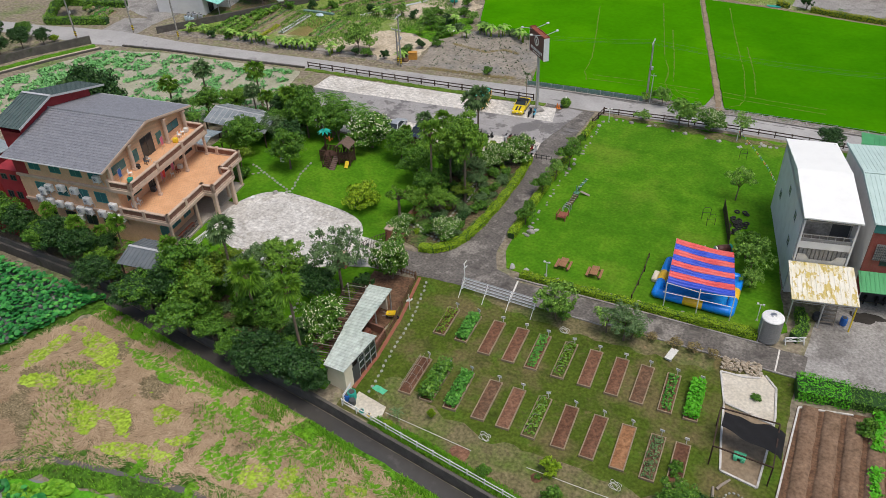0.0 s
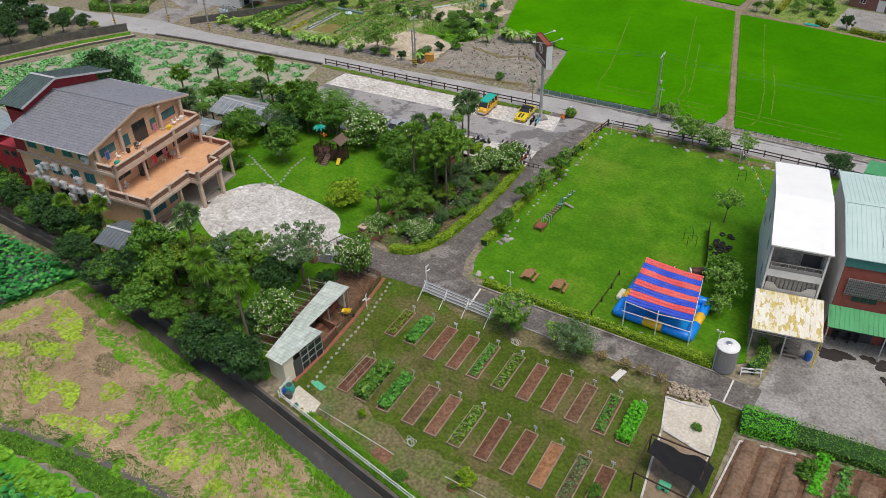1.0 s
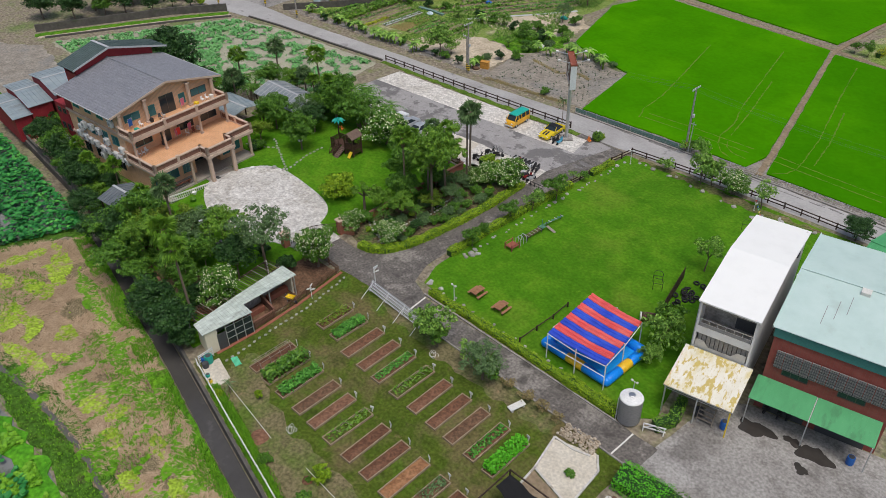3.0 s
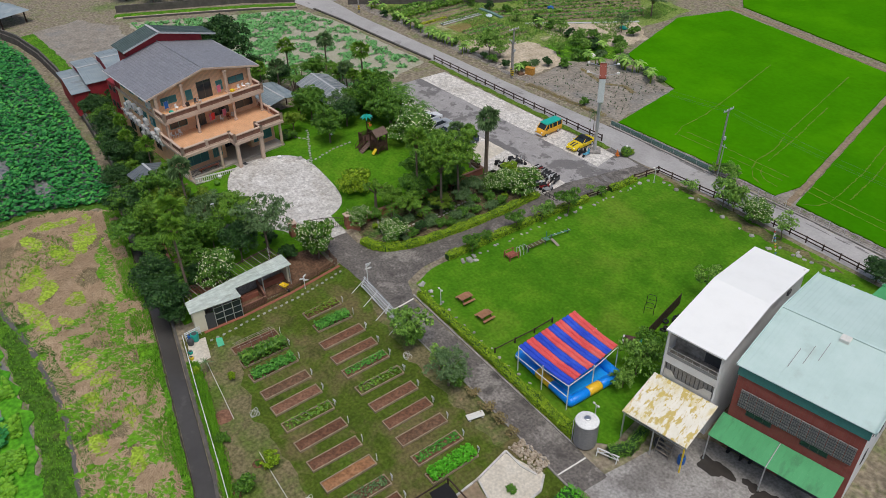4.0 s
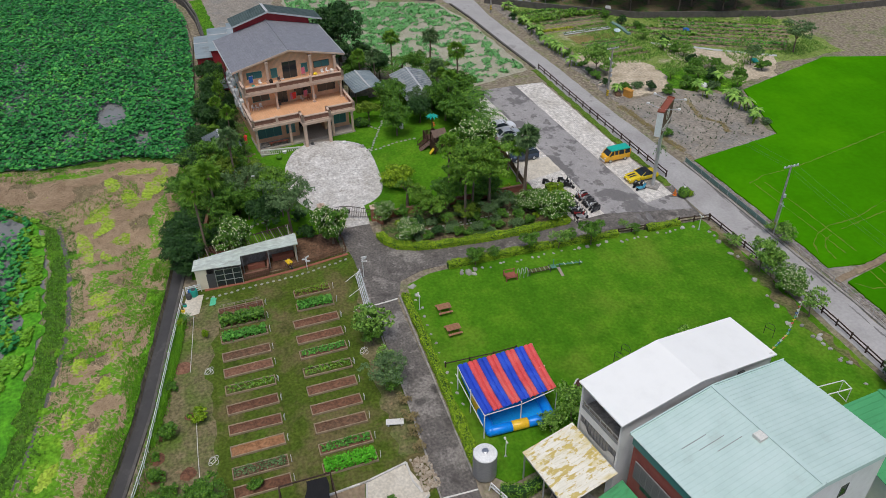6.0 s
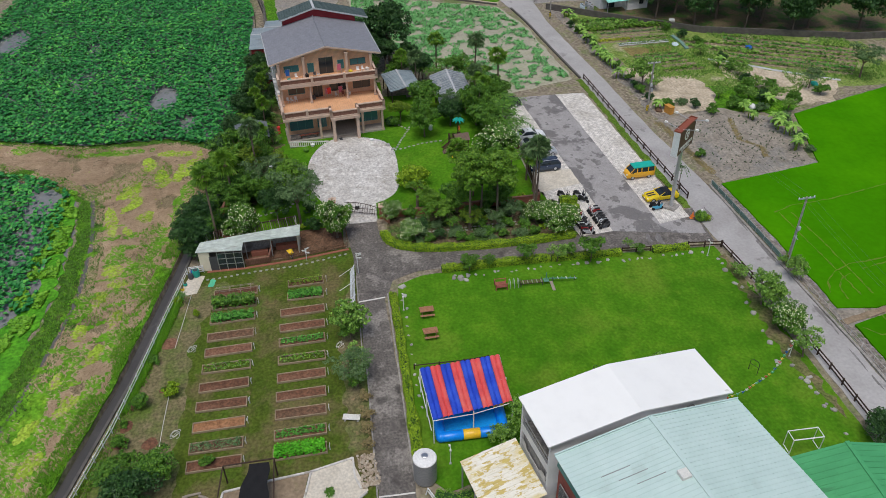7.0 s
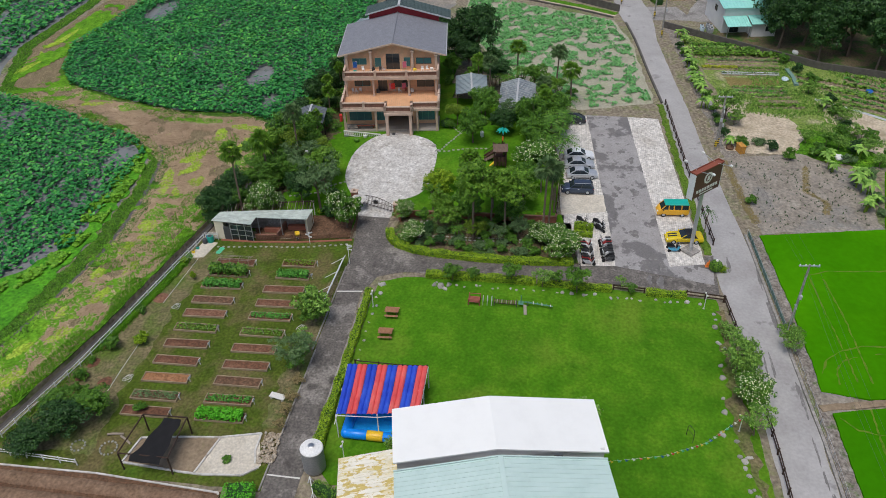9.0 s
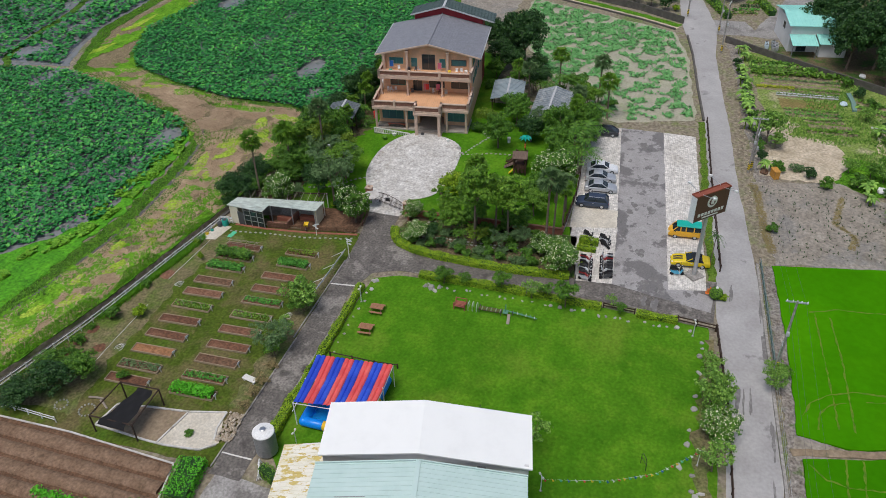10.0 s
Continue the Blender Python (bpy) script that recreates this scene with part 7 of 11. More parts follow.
BED_PARTS = {}
def raised_bed(x, y, soil, grow, label, seed, size=1.0):
    """A low raised bed: four edging boards, soil, and what grows in it."""
    rd = random.Random(seed)
    t = thing("raised_bed", x, y, .03, 2.6 + rd.uniform(-1, 1), label, "garden bed", "raised beds in the garden")
    t.scale = (1, size, 1)
    if not BED_PARTS:
        BED_PARTS["long"] = Mesh().box(-.05, -2.5, 0, .05, 2.5, .26, .015).data("board", "timber_edge")
        BED_PARTS["short"] = Mesh().box(-.55, -.05, 0, .55, .05, .26, .015).data("board", "timber_edge")
        for s in ("brown_soil", "orange_soil", "tilled", "garden_grass"):
            me = Mesh()
            r2 = random.Random(4)
            for j in range(13):
                for i in range(4):
                    me.v.append((-.56 + i * .3733, -2.46 + j * .41, .17 + r2.uniform(-.03, .05)))
            me.raw([(j * 4 + i, j * 4 + i + 1, j * 4 + i + 5, j * 4 + i + 4) for j in range(12) for i in range(3)])
            BED_PARTS[s] = me.data("soil", s, True)
    for dx in (-.6, .6):
        part("board", BED_PARTS["long"], None, t).location = (dx, 0, 0)
    for dy in (-2.45, 2.45):
        part("board", BED_PARTS["short"], None, t).location = (0, dy, 0)
    part("soil", BED_PARTS[soil], None, t)
    spec = {"dense": (800, .28, .6, "crop"), "rows": (330, .22, .3, "crop"), "sparse": (150, .24, .3, "leaf_light"), "tall": (1200, .3, 1.15, "leaf_mid"), "bright": (1100, .24, .75, "crop_bright"), "grey": (300, .18, .25, "leaf_grey"), "yellow": (260, .22, .4, "leaf_yellow")}
    if grow in spec:
        n, sz, h, m = spec[grow]
        tagged(part("crop", crop_mesh({"tall": .72, "bright": .66, "dense": .6}.get(grow, .5), 2.3 if grow != "tall" else 2.4, n, sz, h, rd, grow == "rows"), m, t), "leafy green crop in the bed", kind="stuff")
    if grow == "frame" or grow == "sparse":
        for k in range(4):
            yy = -1.8 + k * 1.2
            part("hoop", Mesh().tube([(-.5, yy, .1), (-.45, yy, .8), (.0, yy, 1.0), (.45, yy, .8), (.5, yy, .1)] if grow == "frame" else [(-.5, yy, .1), (-.2, yy + .5, .6), (.3, yy + .9, .25)], .025, 5), "wood_grey", t)
        if grow == "frame":
            for xx in (-.45, 0, .45):
                part("cane", Mesh().tube([(xx, -2.2, .82 if xx else 1.02), (xx, 2.2, .82 if xx else 1.02)], .022, 5), "wood_grey", t)
    return t


soil_l, dark_l, orange_l = "raised bed of bare brown soil in pale edging", "raised bed of dark raked soil in pale edging", "raised bed of orange-brown soil in pale edging"
rowA = [("brown_soil", "yellow", "raised bed with straggling yellow-green plants"), ("brown_soil", "dense", "raised bed full of leafy green vegetables"), ("brown_soil", "", soil_l), ("brown_soil", "", dark_l), ("brown_soil", "rows", "raised bed with rows of green vegetables"),
        ("garden_grass", "sparse", "raised bed with sparse seedlings and tags"), ("brown_soil", "", soil_l), ("brown_soil", "", dark_l), ("tilled", "", soil_l), ("brown_soil", "rows", "raised bed with low green crop"), ("brown_soil", "bright", "raised bed under brilliant green climbing crop")]
rowB = [("brown_soil", "frame", "raised bed with a cane frame over it"), ("brown_soil", "tall", "raised bed overgrown with tall leafy plants"), ("brown_soil", "dense", "raised bed with green vegetable plants"), ("tilled", "", soil_l), ("brown_soil", "", soil_l),
        ("garden_grass", "sparse", "raised bed with canes and a few plants"), ("brown_soil", "", soil_l), ("brown_soil", "", dark_l), ("orange_soil", "", orange_l), ("tilled", "grey", "raised bed with low grey-green seedlings"), ("brown_soil", "", soil_l)]
BEDS_A = (-24.7, -22.2, -19.45, -16.85, -14.5, -11.75, -9.15, -6.55, -4.15, -1.6, .68)
BEDS_B = (-24.0, -21.75, -19.35, -16.5, -14.1, -11.6, -8.95, -6.3, -3.7, -1.15, .98)
for i, (s, gr, lb) in enumerate(rowA):
    raised_bed(BEDS_A[i], 53.0 + (.3 if i < 2 else 0), s, gr, lb, 20 + i, .84 if i < 2 else 1.0)
for i, (s, gr, lb) in enumerate(rowB):
    raised_bed(BEDS_B[i], 45.2, s, gr, lb, 50 + i)
plant("bush", .9, 44.6, .65)


def bed_sign(x, y, first=[]):
    """A little white name board on a stake."""
    if first:
        return copy_thing(first[0], pose(x, y, .03, 0, 0, random.Random(int(x * 9)).uniform(-20, 20)))
    t = tagged(new("garden_sign"), "small white name board on a short stake", "sign", "name boards of the beds")
    part("stake", Mesh().box(-.03, -.03, -.05, .03, .03, .55), "white", t)
    part("board", Mesh().box(-.2, -.02, .5, .2, .02, .78, .01), "white", t)
    part("writing_bar", Mesh().box(-.14, -.028, .62, .14, -.02, .66), "dark_grey", t)
    t.matrix_world = pose(x, y, .03)
    first.append(t)
    return t


for i in range(11):
    bed_sign(BEDS_A[i] + .1, 55.75)
    bed_sign(BEDS_B[i] + .1, 47.95)


def fence(pts, name, label, post_step, post, rails, rail_mat, post_mat, group="", z=0.0, rail=(.05, .09), lean=0.0):
    """A post-and-rail fence along pts; rails: their heights."""
    t = tagged(new(name), label, "fence")
    ps = along(pts, post_step)
    w, hgt = post
    pm = Mesh().box(-w / 2, -w / 2, -.2, w / 2, w / 2, hgt, .015).data("post", post_mat)
    for x, y, a in ps:
        part("post", pm, None, t).matrix_local = pose(x, y, z + gz(x, y), 0, 0, a)
    for (x0, y0, a), (x1, y1, b) in zip(ps, ps[1:]):
        d = math.hypot(x1 - x0, y1 - y0)
        for h in rails:
            part("rail", Mesh().box(0, -rail[0] / 2, h - rail[1] / 2, d, rail[0] / 2, h + rail[1] / 2), rail_mat, t).matrix_local = pose(x0, y0, z + gz(x0, y0), 0, 0, math.degrees(math.atan2(y1 - y0, x1 - x0)))
    return t


fence([(-28.4, 39.1), (-20, 37.7), (-11, 36.3), (-4.4, 35.2), (2, 33.65), (7.4, 32.3)], "garden_fence", "white painted two-rail fence along the ditch", 1.75, (.1, 1.0), (.45, .85), "white", "white")
fence([(7.8, 33), (8.1, 43.4)], "garden_fence", "white painted two-rail fence at the field side", 1.75, (.1, .95), (.45, .8), "white", "white")
fence([(-28.6, 41.0), (-28.4, 39.3)], "garden_fence", "short white trellis gate beside the shed", .55, (.07, 1.2), (.3, .6, .9, 1.1), "white", "white")

# dark picket fence before the animal shed
t = tagged(new("picket_fence"), "dark brown picket fence before the shed", "fence")
pk = Mesh().box(-.035, -.012, 0, .035, .012, .85, .008).data("picket", "wood")
line = [(-29.0, 46.2), (-29.7, 52), (-31.0, 58.5), (-33.6, 58.5), (-36.4, 58.0)]
for x, y, a in along(line, .2):
    part("picket", pk, None, t).matrix_local = pose(x, y, .08, random.Random(int(y * 50)).uniform(-4, 4), 0, a)
for (x0, y0), (x1, y1) in zip(line, line[1:]):
    for h in (.3, .7):
        part("rail", Mesh().bar((x0, y0, h), (x1, y1, h), .04, .07), "wood", t)
for x, y, a in along(line, 2.4):
    part("post", Mesh().box(x - .06, y - .06, -.1, x + .06, y + .06, 1.05, .015), "wood", t)
patch("pen_floor", [(-30, 46), (-30.2, 52), (-31.2, 58.2), (-36, 57.6), (-35.4, 47), (-33, 44)], .10, "tilled", "bare trodden brown earth of the pen", .05, .6)
patch("pen_edge", strip([(-28.6, 41.4), (-28.7, 46), (-29.4, 52), (-30.7, 58.6)], .35), .09, "brick", "low brick-red edging of the pen", .02, .5)


def stones(name, pts, step, label, size=.3, z=.06, two=False):
    """Flat stepping stones laid along pts."""
    t = tagged(new(name), label, "path", kind="structure")
    rd = random.Random(int(pts[0][0] * 7))
    shapes = []
    for k in range(4):
        n = 7
        ring = [(size * rd.uniform(.8, 1.15) * math.cos(6.2832 * i / n) * 1.15, size * rd.uniform(.8, 1.15) * .8 * math.sin(6.2832 * i / n)) for i in range(n)]
        shapes.append(Mesh().prism(ring, -.06, .05).data("stone", "step_stone"))
    for x, y, a in along(pts, step):
        for off in ((-.3, .3) if two else (rd.uniform(-.08, .08),)):
            r = radians(a + 90)
            xx, yy = x + off * math.cos(r), y + off * math.sin(r)
            part("stone", rd.choice(shapes), None, t).matrix_local = pose(xx, yy, gz(xx, yy) + z, 0, 0, a + rd.uniform(-25, 25))
    return t


stones("stepping_stones", [(-27.0, 41.6), (-27.6, 46), (-28.2, 52), (-29.6, 58.2)], .7, "pale stepping stones along the picket fence", .17)
stones("stepping_stones", [(-52.9, 66.0), (-55.8, 67.3), (-59.7, 68.9), (-63.2, 70.4)], .72, "pale stepping stones across the park lawn", .2, .1)
stones("stepping_stones", [(-54.2, 67.4), (-55.3, 70.4), (-55.8, 74.0)], .72, "pale stepping stones across the park lawn", .2, .1)
stones("stepping_stones", [(-60.2, 69.1), (-62.4, 67.4), (-64.6, 66.4)], .72, "pale stepping stones across the park lawn", .2, .1)
stones("stepping_stones", [(-45.6, 55.2), (-43.4, 52.2), (-41.3, 50.8), (-40, 47)], .72, "pale stepping stones under the trees", .2, .1)
stones("stepping_stones", [(-32.2, 65.6), (-32.2, 66.6), (-32.6, 70.0), (-32.7, 73.0), (-32.9, 76.8), (-33.1, 80.6)], .6, "pale paving steps through the shrub bed", .2, .08, True)
stones("stepping_stones", [(-33.0, 66.4), (-35, 66.8), (-36.6, 67.6)], .6, "pale paving steps through the shrub bed", .2, .08, True)


def animal_shed():
    t = thing("animal_shed", 0, 0, 0, 0, "low animal shed with pale sheet roof and open stalls", "shed")
    part("wall", Mesh().prism([(-29.0, 40.7), (-28.95, 41.0), (-31.1, 41.3), (-31.2, 40.95)], 0, 2.66).prism([(-29.05, 40.7), (-28.9, 40.7), (-28.85, 42.0), (-29.0, 42.0)], 0, 2.8), "cream_wall", t)
    part("back_wall", Mesh().prism([(-31.2, 41.3), (-31.0, 41.3), (-32.0, 46), (-32.2, 46)], 0, 2.55).prism([(-32.2, 46), (-32.0, 46), (-33.1, 52.3), (-33.3, 52.3)], 0, 2.45), "concrete", t)
    part("end_wall", Mesh().prism([(-33.3, 52.35), (-31.3, 52.35), (-31.3, 52.55), (-33.3, 52.55)], 0, 2.45), "cream_wall", t)
    part("door", Mesh().prism([(-28.86, 41.9), (-28.8, 41.9), (-28.72, 42.9), (-28.78, 42.9)], 0, 2.1), "dark_grey", t)
    part("mesh_screen", Mesh().prism([(-28.9, 42.9), (-28.87, 42.9), (-28.75, 45.8), (-28.78, 45.8)], .15, 2.5), "glass_dark", t, "dark wire mesh front")
    for y in (42.9, 43.9, 44.9, 45.85):
        part("screen_post", Mesh().box(-28.86, y - .04, 0, -28.72, y + .04, 2.8), "galvanised", t)
    for z in (.9, 1.7, 2.45):
        part("screen_rail", Mesh().bar((-28.82, 42.9, z), (-28.74, 45.85, z), .06), "galvanised", t)
    part("stall_wall", Mesh().prism([(-29.4, 46.0), (-29.2, 46.0), (-29.4, 48.9), (-29.6, 48.9)], 0, .9).prism([(-32.5, 49.0), (-29.6, 48.8), (-29.6, 49.0), (-32.5, 49.2)], 0, 1.1), "rail_infill", t, "low brick-red stall wall")
    part("trough", Mesh().prism([(-31.4, 46.6), (-30.9, 46.6), (-31.0, 48.6), (-31.5, 48.6)], 0, .7).prism([(-32.4, 49.6), (-31.8, 49.6), (-32.0, 52.2), (-32.6, 52.2)], 0, .75), "brick", t)
    for x, y in ((-30.5, 46.1), (-30.65, 49.2), (-30.85, 52.5)):
        part("post", Mesh().box(x - .06, y - .06, 0, x + .06, y + .06, 2.6), "galvanised", t)
    ribbed(t, [(-28.8, 40.45, 2.95), (-28.5, 45.95, 2.95), (-32.3, 46.0, 2.65), (-31.2, 40.7, 2.7)], 14, "roof_shed", "roof_sheet", .04, "pale green-grey sheet roof")
    ribbed(t, [(-30.3, 45.9, 2.85), (-30.7, 52.8, 2.85), (-33.5, 52.8, 2.56), (-32.4, 45.95, 2.56)], 16, "roof_shed", "roof_sheet", .04, "pale green-grey sheet roof")
    return t


animal_shed()
t = thing("pergola", -33.0, 44.5, 0, 11, "bare dark slatted pergola behind the shed", "pergola")
for i in range(35):
    part("slat", Mesh().bar((-1.4, -3.3 + i * .335, 2.42), (.85, -3.3 + i * .335, 2.42), .07, .05), "wood_dark" if i % 3 else "wood_grey", t)
for x in (-1.3, .75):
    part("beam", Mesh().bar((x, -3.4, 2.34), (x, 8.2, 2.34), .08, .1), "wood_dark", t)
    for y in (-3.2, 2.2, 8.0):
        part("post", Mesh().box(x - .05, y - .05, 0, x + .05, y + .05, 2.4), "off_white", t)

# clutter by the shed
patch("shed_pad", [(-27.9, 41.2), (-24.6, 40.6), (-24.2, 38.4), (-27.9, 39.3)], .08, "bay_concrete", "tan paving beside the shed", .02, .5, category="pavement")


def barrel(x, y, r, h, m, label, category="barrel"):
    t = thing("barrel", x, y, .08, 0, label, category)
    part("drum", Mesh().tube([(0, 0, 0), (0, 0, h * .1), (0, 0, h * .5), (0, 0, h * .9), (0, 0, h)], [r * .92, r, r * 1.06, r, r * .92], 12), m, t, smooth=False)
    part("rim", Mesh().tube([(0, 0, h - .01), (0, 0, h + .03)], r * .7, 12), "dark_grey", t)
    return t


barrel(-28.0, 40.2, .42, .9, "teal_plastic", "teal plastic water barrel by the shed")
barrel(-27.6, 39.6, .32, .6, "dark_grey", "dark plastic tub by the shed")
barrel(-28.3, 39.9, .35, .75, "blue_plastic", "dark blue plastic barrel by the shed")
barrel(-25.4, 38.9, .2, .35, "yellow_plastic", "yellow plastic bucket on the paving", "bucket")
barrel(-26.3, 39.1, .22, .3, "teal_plastic", "teal plastic basin on the paving", "basin")
barrel(11.8, 69.4, .33, .9, "blue_plastic", "blue plastic drum beside the canopy")
barrel(21.2, 73.6, .33, .85, "blue_plastic", "blue plastic drum by the workshop wall")
barrel(9.4, 69.2, .45, .7, "dark_grey", "dark bin under the canopy", "bin")
m_ = Mesh()
for i in range(9):
    for j in range(5):
        m_.v.append((-27.0 + i * .17 + j * .05, 42.0 + j * .16 - i * .03, .1 + .04 * math.sin(i * 1.3 + j)))
m_.raw([(j + i * 5, j + 1 + i * 5, j + 6 + i * 5, j + 5 + i * 5) for i in range(8) for j in range(4)])
solo("tarpaulin", m_, "green_plastic", "crumpled pale green tarpaulin on the grass", "tarpaulin")
t = thing("wheelbarrow", -30.2, 51.4, .1, 20, "yellow wheelbarrow leaning by the stall", "wheelbarrow")
part("tray", Mesh().add([(-.5, -.32, .75), (.5, -.32, .85), (.5, .32, .85), (-.5, .32, .75), (-.3, -.2, .4), (.35, -.2, .45), (.35, .2, .45), (-.3, .2, .4)], [(4, 7, 6, 5), (0, 1, 5, 4), (1, 2, 6, 5), (2, 3, 7, 6), (3, 0, 4, 7)]), "yellow_plastic", t)
part("wheel", Mesh().tube([(.65, -.05, .2), (.65, .05, .2)], .2, 12), "rubber", t)
part("handle", Mesh().bar((.65, -.1, .25), (-.9, -.28, .6), .04), "grey", t)
part("handle", Mesh().bar((.65, .1, .25), (-.9, .28, .6), .04), "grey", t)
part("leg", Mesh().bar((-.3, -.2, .4), (-.35, -.2, 0), .04), "grey", t)
part("leg", Mesh().bar((-.3, .2, .4), (-.35, .2, 0), .04), "grey", t)
t = thing("signpost", -29.1, 53.4, .05, 100, "white finger signpost by the picket fence", "signpost")
part("pole", Mesh().tube([(0, 0, 0), (0, 0, 1.8)], .04), "white", t)
for i, (a, z) in enumerate(((20, 1.75), (160, 1.5), (-30, 1.25))):
    part("arrow", Mesh().add([(-.1, -.02, -.1), (.4, -.02, -.1), (.52, -.02, 0), (.4, -.02, .1), (-.1, -.02, .1), (-.1, .02, -.1), (.4, .02, -.1), (.52, .02, 0), (.4, .02, .1), (-.1, .02, .1)],
         [(0, 1, 2, 3, 4), (9, 8, 7, 6, 5), (0, 5, 6, 1), (1, 6, 7, 2), (2, 7, 8, 3), (3, 8, 9, 4), (4, 9, 5, 0)]), "white", t).matrix_local = pose(0, 0, z, 0, 0, a)

# white slatted rack at the lane
t = thing("slatted_rack", 0, 0, 0, 0, "long white slatted rack propped on raking struts", "rack")
for z, dy in ((.5, .05), (.78, -.1), (1.06, -.27), (1.34, -.42)):
    part("slat", Mesh().bar((-25.6, 58.7 - dy, z), (-16.9, 58.5 - dy, z), .07, .04), "pale_blue_paint", t)
    part("back_strip", Mesh().bar((-25.6, 58.78 - dy, z + .08), (-16.9, 58.58 - dy, z + .08), .02, .1), "light_grey", t)
for i in range(4):
    x = -25.4 + i * 2.78
    part("upright", Mesh().bar((x, 58.6 - i * .05, .3), (x, 59.2 - i * .05, 1.46), .07), "white", t)
    part("strut", Mesh().bar((x, 59.1 - i * .05, 1.2), (x + .1, 57.3 - i * .05, .03), .05), "white", t)
t = thing("finger_signpost", -25.6, 59.6, .05, 10, "white finger signpost at the lane corner", "signpost")
part("pole", Mesh().tube([(0, 0, 0), (0, 0, 3.0)], .05), "white", t)
for a, z in ((80, 2.9), (100, 2.6), (70, 2.3)):
    part("arrow", Mesh().box(-.15, -.02, -.09, .55, .02, .09, .01), "white", t).matrix_local = pose(0, 0, z, 0, 0, a)
patch("lane_line", [(-20.2, 59.4), (-20.0, 59.4), (-20.4, 62.5), (-20.6, 62.5)], .075, "off_white", "white painted line across the lane", .01, .5, .02, "marking")
patch("lane_line_east", [(6.6, 59.9), (6.75, 59.9), (6.75, 63.1), (6.6, 63.1)], .075, "off_white", "pale joint line across the lane", .01, .5, .02, "marking")
w_ = Mesh()
for x0, x1, y in ((-25, -10, 59.35), (-10, 8.5, 59.75)):
    w_.prism([(x0, y - .1), (x1, y - .05), (x1, y + .1), (x0, y + .05)], -.1, .16)
solo("lane_kerb", w_, "concrete", "low weathered concrete kerb of the lane", "kerb", kind="structure")
w_ = Mesh().prism([(-21, 62.7), (5.4, 63.1), (5.4, 63.25), (-21, 62.9)], -.1, .18)
solo("lane_kerb", w_, "concrete", "low weathered concrete kerb of the lane", "kerb", kind="structure")
# hoses
for ends in (((-.5, 39.9), (-4.4, 39.8), (-10.4, 39.8)), ((-15.4, 39.4), (-19.6, 39.7), (-24.3, 40.0))):
    solo("hose", Mesh().tube([(x, y, .07) for x, y in ends], .03, 5), "off_white", "long pale hose lying straight along the garden", "hose")
for k, (x, y) in enumerate(((-14.9, 41.2), (-3.2, 41.1), (-13.2, 57.0))):
    rd = random.Random(k)
    solo("hose", Mesh().tube([(x + (.42 + .12 * math.sin(a * .21 + k)) * math.cos(a * .4), y + (.36 + .14 * math.cos(a * .17)) * math.sin(a * .37 + .4), .06 + .003 * a) for a in range(56)], .02, 5), "off_white", "loosely coiled pale hose on the grass", "hose")
RING = Mesh().ball((0, 0, .06), (.13, .1, .1), 7, 5, .15, 3).data("stone", "step_stone")
for x, y, r in ((5.8, 43.7, .8), (5.9, 40.6, .65)):
    t = thing("stone_ring", x, y, .03, 0, "ring of small whitewashed stones in the grass", "stone ring", "stone rings in the garden")
    for i in range(int(r * 18)):
        a = 6.2832 * i / int(r * 18)
        part("stone", RING, None, t).matrix_local = pose(r * math.cos(a), r * math.sin(a), 0, 0, 0, i * 47)
for x, y, a in ((4.15, 43.6, 100), (4.7, 44.95, 60)):
    solo("log", Mesh().tube([(-.8, 0, .14), (-.2, .04, .15), (.8, 0, .13)], [.13, .12, .1], 9), "wood_grey", "weathered log lying on the grass", "log", at=(x, y, .03, 0, 0, a))
for k, (x, y, r) in enumerate(((-16.2, 38.7, .9), (-2.4, 38.9, .75), (-7.6, 36.6, .7), (-4.9, 36.2, .75), (-2.8, 36.1, .75), (-.5, 36.0, .7), (-9.3, 39.2, .5))):
    rd = random.Random(k)
    me = Mesh()
    me.v.append((0, 0, .12))
    for rr, z in ((r * .6, .1), (r, .0)):
        for i in range(12):
            a = 6.2832 * i / 12
            q = rr * rd.uniform(.88, 1.1)
            me.v.append((q * math.cos(a), q * math.sin(a), z))
    me.raw([(0, 1 + i, 1 + (i + 1) % 12) for i in range(12)] + [(1 + i, 13 + i, 13 + (i + 1) % 12, 1 + (i + 1) % 12) for i in range(12)])
    solo("planting_mound", me, "brown_soil", "small round mound of dug brown soil", "soil mound", "planting mounds in the grass", smooth=True, at=(x, y, .04))
solo("bench", Mesh().box(-.35, -.85, .28, .35, .85, .38, .02).box(-.3, -.7, 0, .3, -.55, .28).box(-.3, .55, 0, .3, .7, .28), "off_white", "low pale stone bench on the grass", "bench", at=(-2.6, 57.9, .03, 0, 0, -12))
grove("bush", [(-2.8, 36.0, .6), (-4.9, 36.1, .45), (-9.2, 39.2, .3), (-.5, 35.9, .5)])

# kerbed pads and the shade frame
def kerb(pts, label, w=.18, h=.18):
    me = Mesh()
    for (x0, y0), (x1, y1) in zip(pts, pts[1:]):
        d = math.hypot(x1 - x0, y1 - y0)
        nx, ny = -(y1 - y0) / d * w / 2, (x1 - x0) / d * w / 2
        me.prism([(x0 - nx, y0 - ny), (x1 - nx, y1 - ny), (x1 + nx, y1 + ny), (x0 + nx, y0 + ny)], 0, h)
    return solo("kerb", me, "old_white", label, "kerb", kind="structure")


